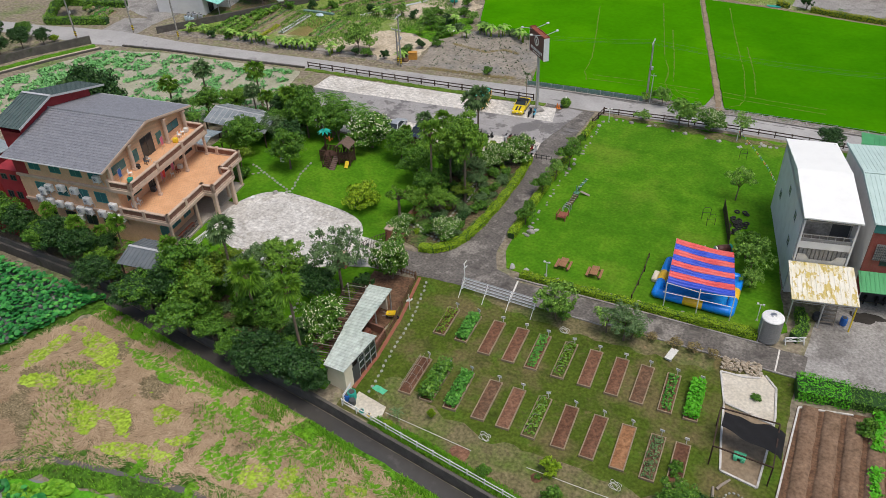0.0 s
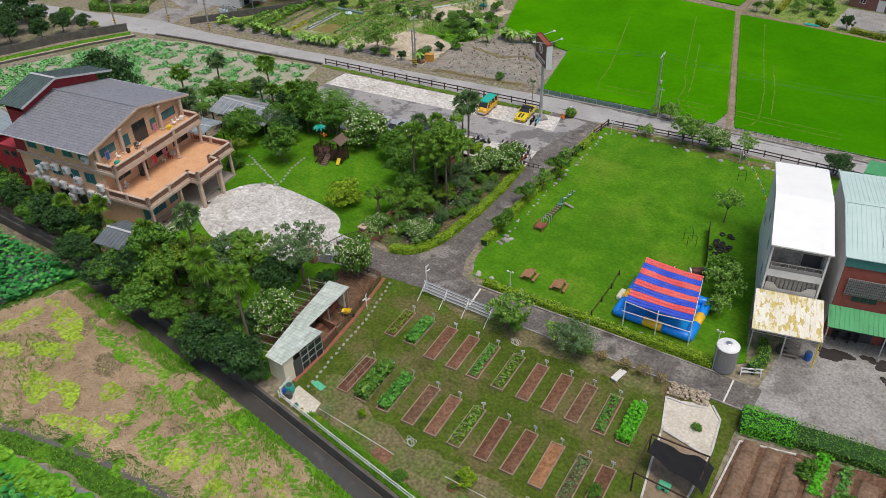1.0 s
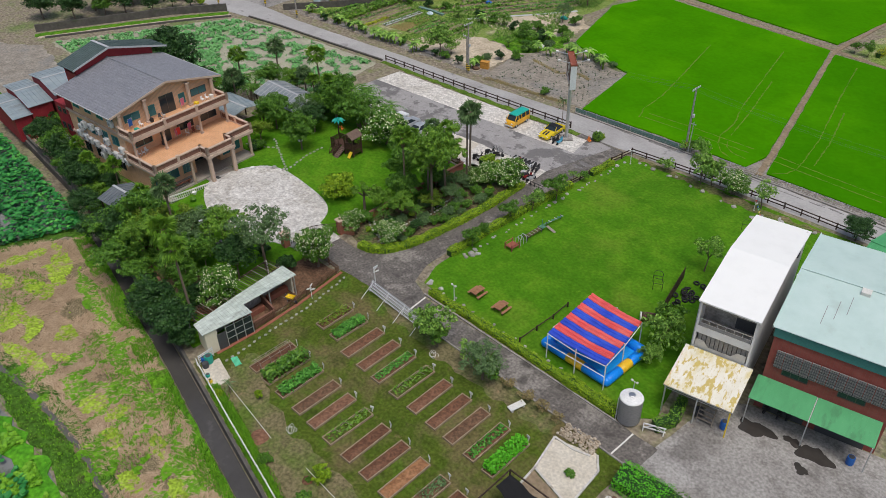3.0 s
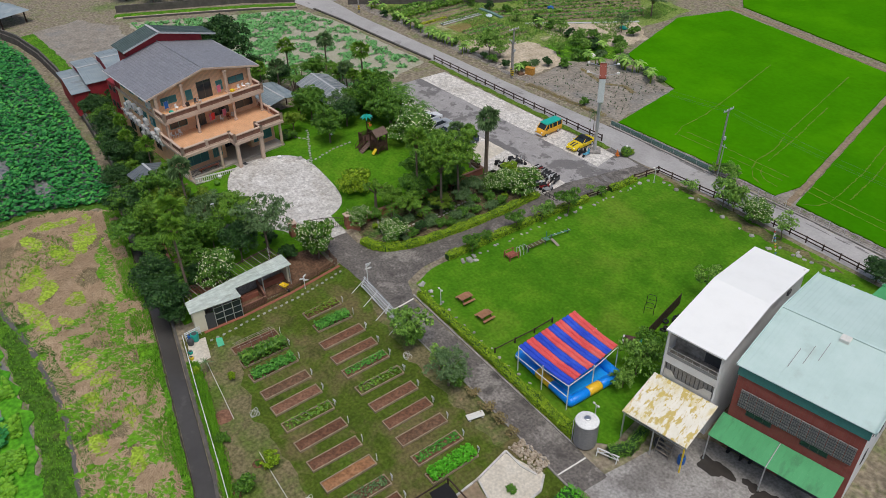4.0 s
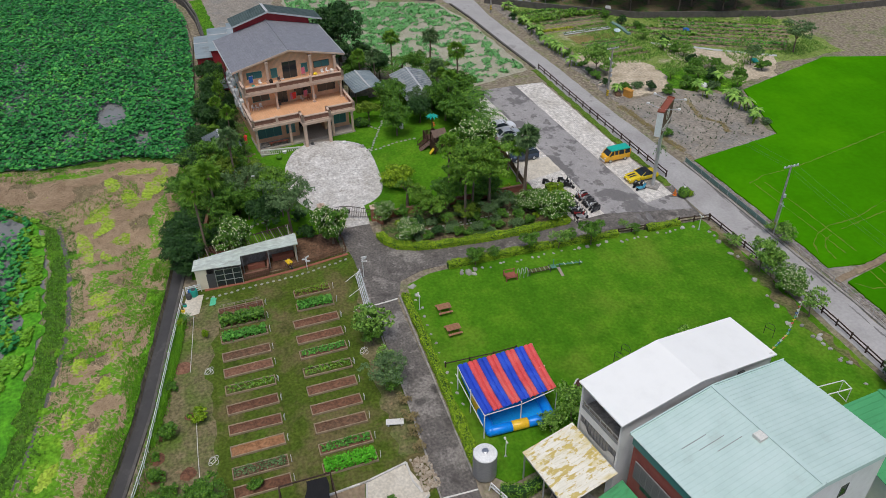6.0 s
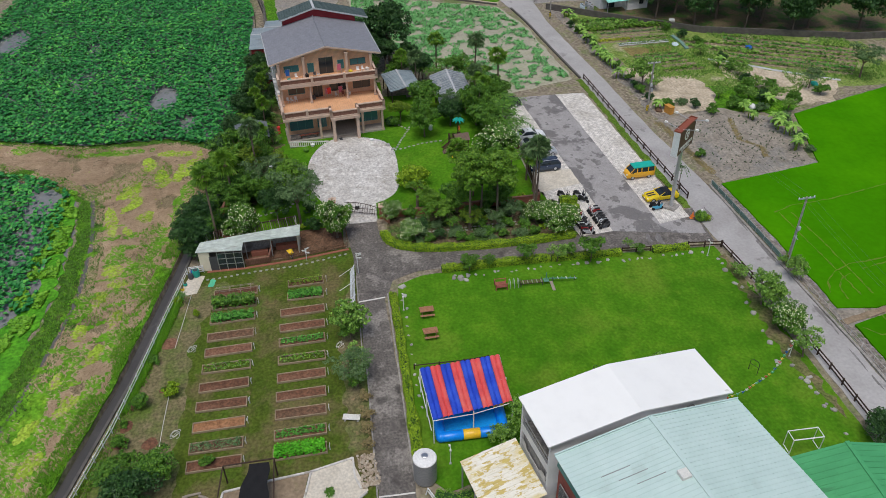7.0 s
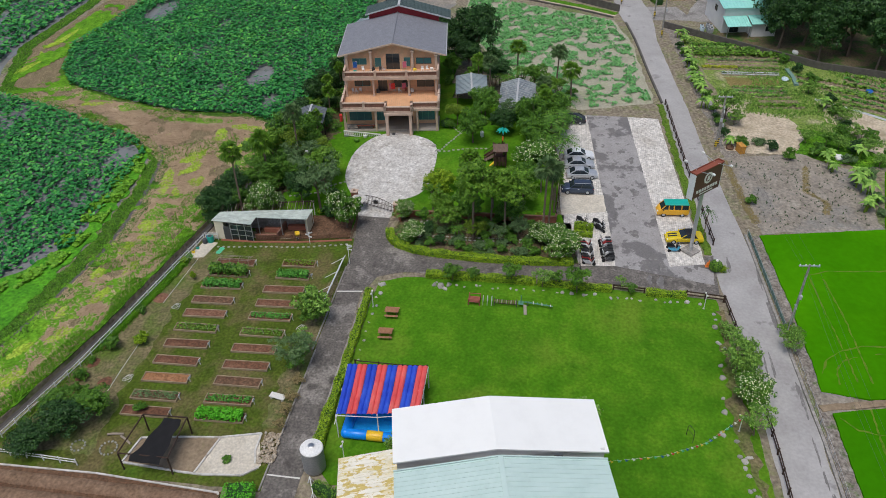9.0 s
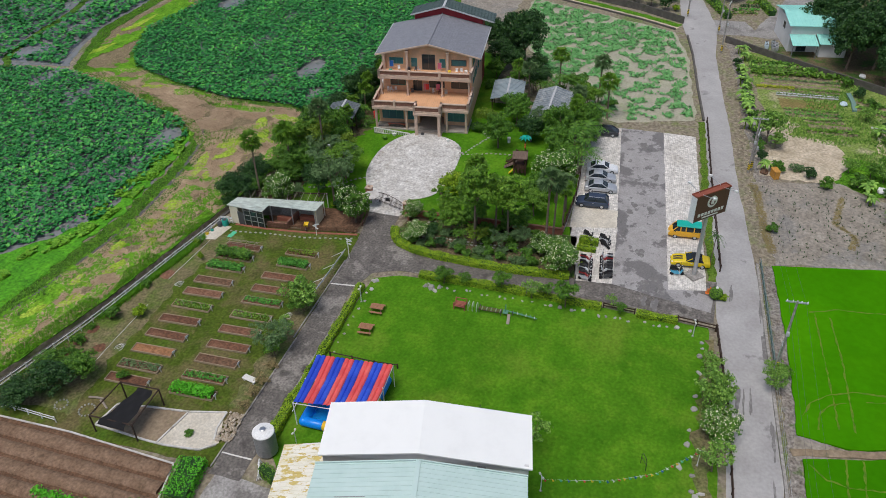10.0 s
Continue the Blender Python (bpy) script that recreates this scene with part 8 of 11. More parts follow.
kerb([(2.1, 57.8), (3.1, 54), (3.6, 50), (4.2, 46.3), (7.2, 45.8), (7.5, 52), (7.5, 54), (7.1, 57.6), (6.0, 58.9)], "white painted kerb round the pads")
kerb([(3.1, 54), (5, 53.6), (7.5, 53.1)], "white painted kerb between the pads")
kerb([(2.1, 57.8), (4.2, 57.9), (5.6, 58.4)], "white painted kerb of the rubble bed")
kerb([(9.1, 30), (8.7, 44), (9.2, 56.2), (13.6, 57.2)], "weathered pale kerb of the tilled field", .16, .14)
rd = random.Random(8)
rb = Mesh()
for _ in range(260):
    x, y = rd.uniform(2.0, 5.6), rd.uniform(58.0, 59.6)
    s = rd.uniform(.08, .2)
    rb.ball((x, y + .1 * x, .1 + rd.uniform(0, .18)), (s, s * .8, s * .6), 6, 4, .2, rd.randrange(99))
solo("rubble", rb, "rubble", "heap of broken pale stones", "rubble", kind="stuff")
t = thing("shade_frame", 0, 0, 0, 0, "dark steel frame with black shade netting drawn over it", "shade frame")
for x, y in ((3.2, 46.6), (7.9, 46.4), (3.0, 51.0), (7.8, 51.2)):
    part("post", Mesh().box(x - .06, y - .06, 0, x + .06, y + .06, 2.4, .01), "wood_dark", t)
for a, b in (((3.2, 46.6), (7.9, 46.4)), ((3.0, 51.0), (7.8, 51.2)), ((3.2, 46.6), (3.0, 51.0)), ((7.9, 46.4), (7.8, 51.2))):
    part("beam", Mesh().bar((*a, 2.4), (*b, 2.4), .1), "wood_dark", t)
nt = Mesh()
for i in range(15):
    u = i / 14
    for j in range(13):
        w = j / 12
        y = (48.9 - 1.2 * u) + (1.7 + 1.3 * u) * w
        sag = .1 * math.sin(i * 1.1) * math.sin(j * .9) - .22 * math.sin(math.pi * u)
        nt.v.append((3.4 + 5.0 * u, y + .1 * math.sin(i * .8), 2.5 + sag - (.45 if i == 14 else 0)))
nt.raw([(i * 13 + j, i * 13 + j + 1, i * 13 + 14 + j, i * 13 + 13 + j) for i in range(14) for j in range(12)])
part("net", nt, "net_black", t, "bunched black shade netting", True)
solo("cart", Mesh().box(-.5, -.35, .3, .5, .35, .5, .05).tube([(-.3, -.4, .2), (-.3, .4, .2)], .18, 10).tube([(.3, -.4, .2), (.3, .4, .2)], .18, 10), "green_plastic", "low green garden cart under the frame", "cart", at=(5.4, 48.2, .06))

# tilled ridges
rd = random.Random(21)
for k in range(14):
    x = 10.15 + k * 1.83
    me = Mesh()
    n = 40
    for i in range(n):
        y = 28 + i * (29.2 + k * .12) / n
        for dx, z in ((-.72, .0), (-.58, .27), (0, .31), (.58, .27), (.72, 0)):
            me.v.append((x + dx + rd.uniform(-.05, .05), y, .03 + z * rd.uniform(.88, 1.1)))
    me.raw([(i * 5 + j, i * 5 + j + 1, i * 5 + 6 + j, i * 5 + 5 + j) for i in range(n - 1) for j in range(4)])
    solo("soil_ridge", me, "ridge_soil", "long raised ridge of tilled brown soil", "soil ridge", "ridges of the tilled field", smooth=True)
grove("bush", [(14.6, 55.4, .9), (18.2, 53.5, .9), (18.4, 48, 1.0), (18.6, 43, .9)])
grove("bright_bush", [(17.4, 50.6, .6), (17.6, 46, .6)])

# ---- lawn ----
def picnic_table(x, y, rot):
    t = thing("picnic_table", x, y, .06, rot, "reddish wooden picnic table with two benches", "picnic table", "picnic tables on the lawn")
    for i in range(5):
        part("plank", Mesh().box(-.42 + i * .17, -.8, .70, -.27 + i * .17, .8, .745, .008), "picnic_wood", t)
    for sx in (-1, 1):
        part("bench", Mesh().box(sx * .72 - .14, -.8, .40, sx * .72 + .14, .8, .445, .01), "picnic_wood", t)
        for sy in (-.55, .55):
            part("leg", Mesh().bar((sx * .2, sy, .7), (sx * .62, sy, 0), .07, .1), "wood", t)
    for sy in (-.55, .55):
        part("brace", Mesh().bar((-.8, sy, .38), (.8, sy, .38), .05, .09), "wood", t)
    return t


picnic_table(-16.8, 66.9, 2)
picnic_table(-13.2, 66.9, 4)


def inflatable_pool():
    t = thing("inflatable_pool", 0, 0, .06, 0, "large bright blue and yellow inflatable pool", "inflatable pool")
    r = .5
    x0, x1, y0, y1 = -6.2, 1.3, 66.1, 72.1
    def tubeseg(p, q, m):
        d = Vector(q) - Vector(p)
        part("tube", Mesh().tube([tuple(Vector(p) - d.normalized() * .02), tuple(Vector(p) + d * .03), tuple(Vector(p) + d * .5), tuple(Vector(p) + d * .97), tuple(Vector(q) + d.normalized() * .02)], [r * .88, r, r * 1.02, r, r * .88], 14), m, t, smooth=True)
    for y in (y0, y1):
        tubeseg((x0, y, r), (-3.4, y, r), "blue_vinyl")
        tubeseg((-3.4, y, r), (-1.4, y, r), "yellow_vinyl")
        tubeseg((-1.4, y, r), (x1, y, r), "blue_vinyl")
    for x in (x0, x1):
        tubeseg((x, y0, r), (x, 68.2, r), "blue_vinyl")
        tubeseg((x, 68.2, r), (x, 69.8, r), "yellow_vinyl")
        tubeseg((x, 69.8, r), (x, y1, r), "blue_vinyl")
        for y in (y0, y1):
            part("corner", Mesh().ball((x, y, r), r * 1.02, 14, 9), "blue_vinyl", t, smooth=True)
    part("floor", Mesh().box(x0 + .1, y0 + .1, .02, x1 - .1, y1 - .1, .3), "pool_floor", t)
    part("step", Mesh().box(-7.3, 68.3, 0, -6.7, 69.9, .55, .1), "cream_wall", t, "cream padded step")


inflatable_pool()


def striped_canopy():
    t = thing("striped_canopy", 0, 0, 0, 0, "red and blue striped canopy on white poles", "canopy")
    a, b, c, d = Vector((-6.0, 73.0, 3.15)), Vector((.1, 73.1, 2.95)), Vector((-5.1, 64.9, 3.3)), Vector((1.5, 65.4, 3.25))
    n, cols = 8, ("canopy_blue", "canopy_red")
    for k in range(n):
        me = Mesh()
        for i in range(15):
            u = i / 14
            for j in range(17):
                v = (k + j / 16) / n
                p = c.lerp(d, u).lerp(a.lerp(b, u), v)
                me.v.append((p.x, p.y, p.z - .16 * math.sin(math.pi * u) * (1 + .3 * math.sin(k * 2 + u * 9)) + .15 * abs(math.sin(math.pi * j / 8)) ** .6 + .012 * math.sin(u * 40 + k)))
        me.raw([(i * 17 + j, i * 17 + j + 1, i * 17 + 18 + j, i * 17 + 17 + j) for i in range(14) for j in range(16)])
        part("stripe", me, cols[k % 2], t)
    for p in (a, b, c, d, c.lerp(d, .5), a.lerp(b, .5), b.lerp(d, .5)):
        part("pole", Mesh().tube([(p.x, p.y, 0), (p.x, p.y, p.z - .03)], .06, 8), "white", t)
    e, f = Vector((-5.3, 64.75, 2.05)), Vector((1.6, 65.2, 2.0))
    part("crossbar", Mesh().tube([tuple(e), tuple(f)], .045, 6), "white", t)
    for p, q in ((a, b), (c, d), (a, c), (b, d), (a.lerp(b, .5), c.lerp(d, .5))):
        part("crossbar", Mesh().tube([tuple(p - Vector((0, 0, .1))), tuple(p.lerp(q, .5) - Vector((0, 0, .42))), tuple(q - Vector((0, 0, .1)))], .045, 6), "white", t)


striped_canopy()
t = thing("water_tank", 5.35, 64.15, 0, 0, "ribbed stainless steel water tank with conical lid", "water tank")
pts, rs = [], []
for i in range(25):
    z = .25 + i * .112
    pts.append((0, 0, z))
    rs.append(1.02 + (.03 if i % 2 else 0))
part("cylinder", Mesh().tube(pts, rs, 28), "tank_steel", t)
part("lid", Mesh().tube([(0, 0, 2.93), (0, 0, 3.02), (0, 0, 3.14), (0, 0, 3.22)], [1.07, 1.02, .55, .3], 28), "white", t, "pale conical lid")
part("manhole", Mesh().tube([(0, 0, 3.2), (0, 0, 3.3), (0, 0, 3.34)], [.3, .3, .2], 18), "steel", t)
for k in range(4):
    a = 6.2832 * k / 4 + .6
    part("leg", Mesh().box(math.cos(a) * .8 - .1, math.sin(a) * .8 - .1, 0, math.cos(a) * .8 + .1, math.sin(a) * .8 + .1, .26), "concrete", t)
part("pipe", Mesh().tube([(-.75, -.78, 3.0), (-.8, -.82, 2.8), (-.8, -.82, .05)], .04, 6), "light_grey", t)
t = thing("lane_barrier", 7.8, 64.6, .05, 25, "low white wooden barrier at the lane end", "barrier")
for z in (.25, .7):
    part("rail", Mesh().box(-1.0, -.04, z, 1.0, .04, z + .12), "white", t)
for x in (-.95, .85):
    part("leg", Mesh().bar((x, -.25, 0), (x, .0, .8), .08).bar((x, .25, 0), (x, .0, .8), .08), "white", t)
part("brace", Mesh().bar((-.9, 0, .3), (0, 0, .75), .05).bar((.9, 0, .3), (0, 0, .75), .05), "white", t)


def lamp_post(x, y, rot, h=2.1):
    t = thing("garden_lamp", x, y, .05, rot, "slim white garden lamp with twin floodlights", "lamp post", "white lamps round the lawn")
    part("pole", Mesh().tube([(0, 0, 0), (0, 0, h)], .045, 8), "white", t)
    part("arm", Mesh().bar((-.28, 0, h), (.28, 0, h), .05), "white", t)
    for s in (-.28, .28):
        part("lamp_head", Mesh().box(s - .1, -.12, h - .02, s + .1, .06, h + .14, .02), "off_white", t)
    part("base", Mesh().box(-.12, -.12, 0, .12, .12, .06, .01), "concrete", t)


for x, y, r in ((-22.4, 102.4, 10), (-4.4, 103.6, 80), (-17.9, 64.4, 0), (4.0, 66.6, 0), (2.4, 90.2, 40)):
    lamp_post(x, y, r)
fence([(-8.4, 64.6), (-8.4, 70), (-8.7, 73.6)], "log_fence", "low dark log rail across the lawn", 2.6, (.14, .75), (.6,), "wood_dark", "wood_dark", rail=(.08, .09))


def play_trail():
    t = thing("play_trail", 0, 0, .06, 0, "weathered obstacle trail with red deck, hoops and green beams", "play equipment")
    for i in range(5):
        part("deck_board", Mesh().box(-20.7 + i * .22, 75.4, .42, -20.52 + i * .22, 76.7, .5, .01), "play_red", t)
    for x in (-20.75, -19.65):
        for y in (75.4, 76.7):
            part("post", Mesh().box(x - .05, y - .05, 0, x + .05, y + .05, .95, .01), "play_red", t)
        part("side_rail", Mesh().bar((x, 75.4, .88), (x, 76.7, .88), .06), "play_red", t)
    part("brace", Mesh().bar((-20.75, 75.4, .88), (-19.65, 75.4, .45), .05), "play_red", t)
    for y in (77.1, 77.6, 78.1):
        part("hoop", Mesh().tube([(-20.6, y, 0), (-20.6, y, .8), (-20.4, y, 1.0), (-20.0, y, 1.0), (-19.8, y, .8), (-19.8, y, 0)], .035, 6), "light_grey", t)
    for i in range(10):
        part("tread", Mesh().box(-20.5, 78.4 + i * .27, .44, -19.9, 78.52 + i * .27, .5), "wood_grey" if i % 2 else "wood", t)
    for x in (-20.52, -19.88):
        part("bearer", Mesh().bar((x, 78.3, .42), (x, 81.1, .42), .05), "wood_dark", t)
    for x, y in ((-20.5, 78.4), (-19.9, 78.4), (-20.5, 81.0), (-19.9, 81.0), (-20.3, 82.3), (-20.2, 84.9)):
        part("post", Mesh().box(x - .04, y - .04, 0, x + .04, y + .04, .7), "dark_grey", t)
    part("platform", Mesh().box(-20.6, 81.2, .42, -19.9, 81.8, .5, .02), "play_green", t)
    part("post", Mesh().tube([(-20.3, 81.5, .5), (-20.3, 81.5, 1.5)], .05, 7), "play_green", t)
    part("ramp", Mesh().slab([(-19.9, 81.8, .5), (-19.9, 82.15, .5), (-18.7, 82.3, .05), (-18.7, 81.95, .05)], .06), "wood_grey", t)
    part("beam", Mesh().bar((-20.4, 81.9, .5), (-20.1, 85.2, .4), .14, .08), "play_green", t)
    for i in range(6):
        part("rung", Mesh().bar((-20.55 + i * .05, 82.4 + i * .5, .56), (-20.1 + i * .05, 82.45 + i * .5, .56), .07), "off_white" if i % 2 else "play_green", t)


play_trail()
t = thing("screen_panel", 0, 0, 0, 0, "dark brown board screen on the lawn", "screen")
for i in range(12):
    a, b = Vector((-1.0, 78.6, 0)).lerp(Vector((-2.9, 85.7, 0)), i / 12), Vector((-1.0, 78.6, 0)).lerp(Vector((-2.9, 85.7, 0)), (i + .95) / 12)
    part("plank", Mesh().prism([(a.x, a.y), (a.x + .05, a.y), (b.x + .05, b.y), (b.x, b.y)], 0, 1.55), "wood_dark", t)
rd = random.Random(5)


def tyre_shape():
    me = Mesh()
    n, m = 14, 6
    for i in range(n):
        a = 6.2832 * i / n
        for j in range(m):
            b = 6.2832 * j / m
            r = .26 + .1 * math.cos(b)
            me.v.append((r * math.cos(a), r * math.sin(a), .1 + .1 * math.sin(b)))
    me.raw([(i * m + j, ((i + 1) % n) * m + j, ((i + 1) % n) * m + (j + 1) % m, i * m + (j + 1) % m) for i in range(n) for j in range(m)])
    return me.data("tyre", "rubber", True)


TYRE = tyre_shape()
for k in range(18):
    x, y = -.8 + rd.gauss(0, .7), 83.2 + rd.gauss(0, 1.0)
    o = new("tyre", TYRE)
    o.matrix_world = pose(x, y, .05 + (.2 if k % 3 == 0 else 0), rd.uniform(-15, 15), rd.uniform(-15, 15), 0)
    tagged(o, "old black car tyre lying in a heap", "tyre", "heap of old tyres")
for x, y in ((-3.6, 81.6), (-4.4, 82.8), (-2.8, 98.8)):
    t = thing("exercise_frame", x, y, .06, 30, "thin black steel exercise arch", "exercise frame")
    part("arch", Mesh().tube([(-.5, 0, 0), (-.5, 0, 1.3), (-.3, 0, 1.6), (.3, 0, 1.6), (.5, 0, 1.3), (.5, 0, 0)], .03, 6), "black", t)
    part("crossbar", Mesh().tube([(-.5, 0, .9), (.5, 0, .9)], .025, 6), "black", t)
for x, y in ((6.4, 98.8), (6.5, 94.0)):
    t = thing("goal_frame", x, y, .06, 0, "white tubular goal frame on the lawn", "goal")
    part("back", Mesh().tube([(0, -1.45, 0), (0, -1.45, 1.85), (0, 1.45, 1.85), (0, 1.45, 0)], .05, 8), "white", t)
    part("mouth", Mesh().tube([(1.1, -1.45, 0), (1.1, -1.45, 1.85), (1.1, 1.45, 1.85), (1.1, 1.45, 0)], .06, 8), "white", t)
    for u in (-1.45, 1.45):
        part("brace", Mesh().tube([(0, u, 1.85), (1.1, u, 1.85)], .045, 8), "white", t)
        part("foot_bar", Mesh().tube([(0, u, .05), (1.1, u, .05)], .045, 8), "white", t)
t = thing("bunting", 0, 0, 0, 0, "string of small coloured flags across the lawn", "bunting")
line = [(2.6, 90.2, 1.9), (.6, 96, 1.3), (-1.5, 100, 1.2), (-4.4, 103.5, 1.9)]
part("string", Mesh().tube(line, .008, 4), "white", t)
for i in range(26):
    u = (i + .5) / 26 * 3
    k = int(u)
    p = Vector(line[k]).lerp(Vector(line[k + 1]), u - k)
    me = Mesh().add([(p.x - .08, p.y - .16, p.z), (p.x + .08, p.y + .16, p.z), (p.x, p.y, p.z - .34)], [(0, 1, 2)])
    part("flag", me, ("red_cloth", "yellow_plastic", "green_plastic", "blue_plastic", "white")[i % 5], t)

# rocks along the lawn
ROCKS = [Mesh().ball((0, 0, .06), (.3, .2 + .025 * s, .16 + .015 * s), 7, 5, .3, s).data("rock", "rock", False) for s in range(5)]
rd = random.Random(31)


def rock(x, y, s):
    o = new("rock", rd.choice(ROCKS))
    o.matrix_world = pose(x, y, gz(x, y) + .02, 0, 0, rd.uniform(0, 360)) @ Matrix.Diagonal((s, s * rd.uniform(.8, 1.2), s, 1))
    tagged(o, "rounded pale grey border stone", "rock", "stones edging the lawn")


for x, y, a in along([(-23.0, 71.5), (-23.3, 84), (-23.1, 92), (-23.1, 102.8)], 1.05):
    rock(x + rd.uniform(-.3, .3), y + rd.uniform(-.5, .5), rd.uniform(.45, 1.0))
for x, y in ((-21.5, 103.4), (-20.6, 103.5), (-19.2, 103.3), (-16.7, 103.3), (-15.9, 103.8), (-13.2, 103.1), (-11.4, 103.0), (-8.5, 102.7), (-6.6, 102.6), (-3.7, 102.0), (-3.0, 103.2), (-1.2, 103.2), (-1.2, 104.0), (-.7, 103.6), (.1, 103.5), (.9, 103.7), (2.4, 103.9), (2.6, 103.5), (3.2, 104.2), (6.1, 103.7)):
    rock(x, y, rd.uniform(.55, 1.2))
for x, y, a in along([(-19.6, 64.5), (-2, 64.7)], 1.5):
    rock(x, y + rd.uniform(-.15, .25), rd.uniform(.35, .7))
for x, y, s in ((-22.0, 64.6, 1.6), (-20.4, 64.7, 1.0), (-22.6, 71.6, 1.6), (-22.2, 72.2, 1.3), (-23.0, 72.6, 1.3), (-22.8, 70.9, 1.2), (-45, 67.8, 1.0), (-55.6, 65.6, 1.3), (-54.4, 66.2, 1.2)):
    rock(x, y, s)

# puddles on the yard, a play tunnel on the lawn
for k, (x, y, a, b) in enumerate(((13.8, 71.4, 1.5, .9), (18.8, 72.3, 1.3, 1.0), (16.8, 72.4, .7, .5), (18.7, 70.1, .6, .5))):
    patch("puddle", [wobble(x, y, a, b, i * .1047, k) for i in range(60)], .049, "puddle", "dark wet puddle on the concrete", .02, .3, .01, "puddle", k)
t = thing("play_tunnel", -1.2, 76.8, .06, 35, "short brown play tunnel with a teal end", "play equipment")
part("tube", Mesh().tube([(-.9, 0, .5), (-.5, 0, .52), (.6, 0, .5)], [.45, .5, .48], 14), "tunnel_brown", t, smooth=True)
part("end_ring", Mesh().tube([(.6, 0, .5), (.85, 0, .5)], .5, 14), "teal_plastic", t)
part("end_ring", Mesh().tube([(-1.05, 0, .5), (-.9, 0, .5)], .47, 14), "off_white", t)

t = thing("step_rack", 10.3, 68.6, .05, 12, "grey wooden step rack leaning under the canopy", "rack")
for x in (-.7, .7):
    part("side_rail", Mesh().bar((x, 0, 0), (x, .75, 2.1), .06, .1), "wood_grey", t)
for k in range(5):
    part("tread", Mesh().box(-.7, .12 + k * .15 - .06, .3 + k * .4, .7, .12 + k * .15 + .1, .35 + k * .4), "wood_grey", t)

# ---- car park ----
def loft(me, sections):
    """Skin between closed outlines, capped at both ends."""
    n = len(sections[0])
    o = len(me.v)
    for s in sections:
        me.v += s
    for k in range(len(sections) - 1):
        me.raw([(o + k * n + i, o + k * n + (i + 1) % n, o + (k + 1) * n + (i + 1) % n, o + (k + 1) * n + i) for i in range(n)])
    me.raw([tuple(o + i for i in range(n - 1, -1, -1)), tuple(o + (len(sections) - 1) * n + i for i in range(n))])
    return me


def wheels(t, w, xs, r=.32):
    for x in xs:
        for s in (-1, 1):
            wh = part("wheel", Mesh().tube([(x, s * (w - .2), r), (x, s * w, r)], r, 16), "rubber", t)
            part("rim", Mesh().tube([(x, s * (w - .02), r), (x, s * (w + .015), r)], r * .62, 12), "light_grey", wh)


def body_sections(profile, w, z0):
    """Rounded cross sections of a car body: rows of length, half width factor, top height."""
    out = []
    for x, k, h in profile:
        a = w * k
        half = [(.80, z0), (.95, z0 + .06), (1, z0 + .2), (1.0, z0 + (h - z0) * .55), (.975, z0 + (h - z0) * .8), (.92, h - .035), (.80, h), (.4, h + .018)]
        out.append([(x, a * f, z) for f, z in half] + [(x, -a * f, z) for f, z in half[::-1]])
    return out


def smooth_rows(rows, n=4):
    """More rows between the given ones, on a smooth curve."""
    out = []
    for i in range(len(rows) - 1):
        p0, p1, p2, p3 = rows[max(i - 1, 0)], rows[i], rows[i + 1], rows[min(i + 2, len(rows) - 1)]
        for j in range(n):
            t = j / n
            out.append(tuple(.5 * (2 * b_ + (c_ - a_) * t + (2 * a_ - 5 * b_ + 4 * c_ - d_) * t * t + (3 * b_ - a_ - 3 * c_ + d_) * t ** 3) if q else b_ + (c_ - b_) * t for q, (a_, b_, c_, d_) in enumerate(zip(p0, p1, p2, p3))))
    out.append(tuple(rows[-1]))
    return out


def roof_cap(x0, x1, w, z, crown=.07, skirt=.09):
    """A crowned roof panel with turned-down edges."""
    me, n, m = Mesh(), 9, 7
    for i in range(n):
        u = -1 + 2 * i / (n - 1)
        for j in range(m):
            v = -1 + 2 * j / (m - 1)
            e = max(abs(u) ** 5, abs(v) ** 5)
            me.v.append(((x0 + x1) / 2 + u * (x1 - x0) / 2, v * w * (1 - .05 * u * u), z + .07 + crown * (1 - u * u) * .6 + crown * (1 - v * v) * .5 - skirt * e))
    me.raw([(i * m + j, (i + 1) * m + j, (i + 1) * m + j + 1, i * m + j + 1) for i in range(n - 1) for j in range(m - 1)])
    return me


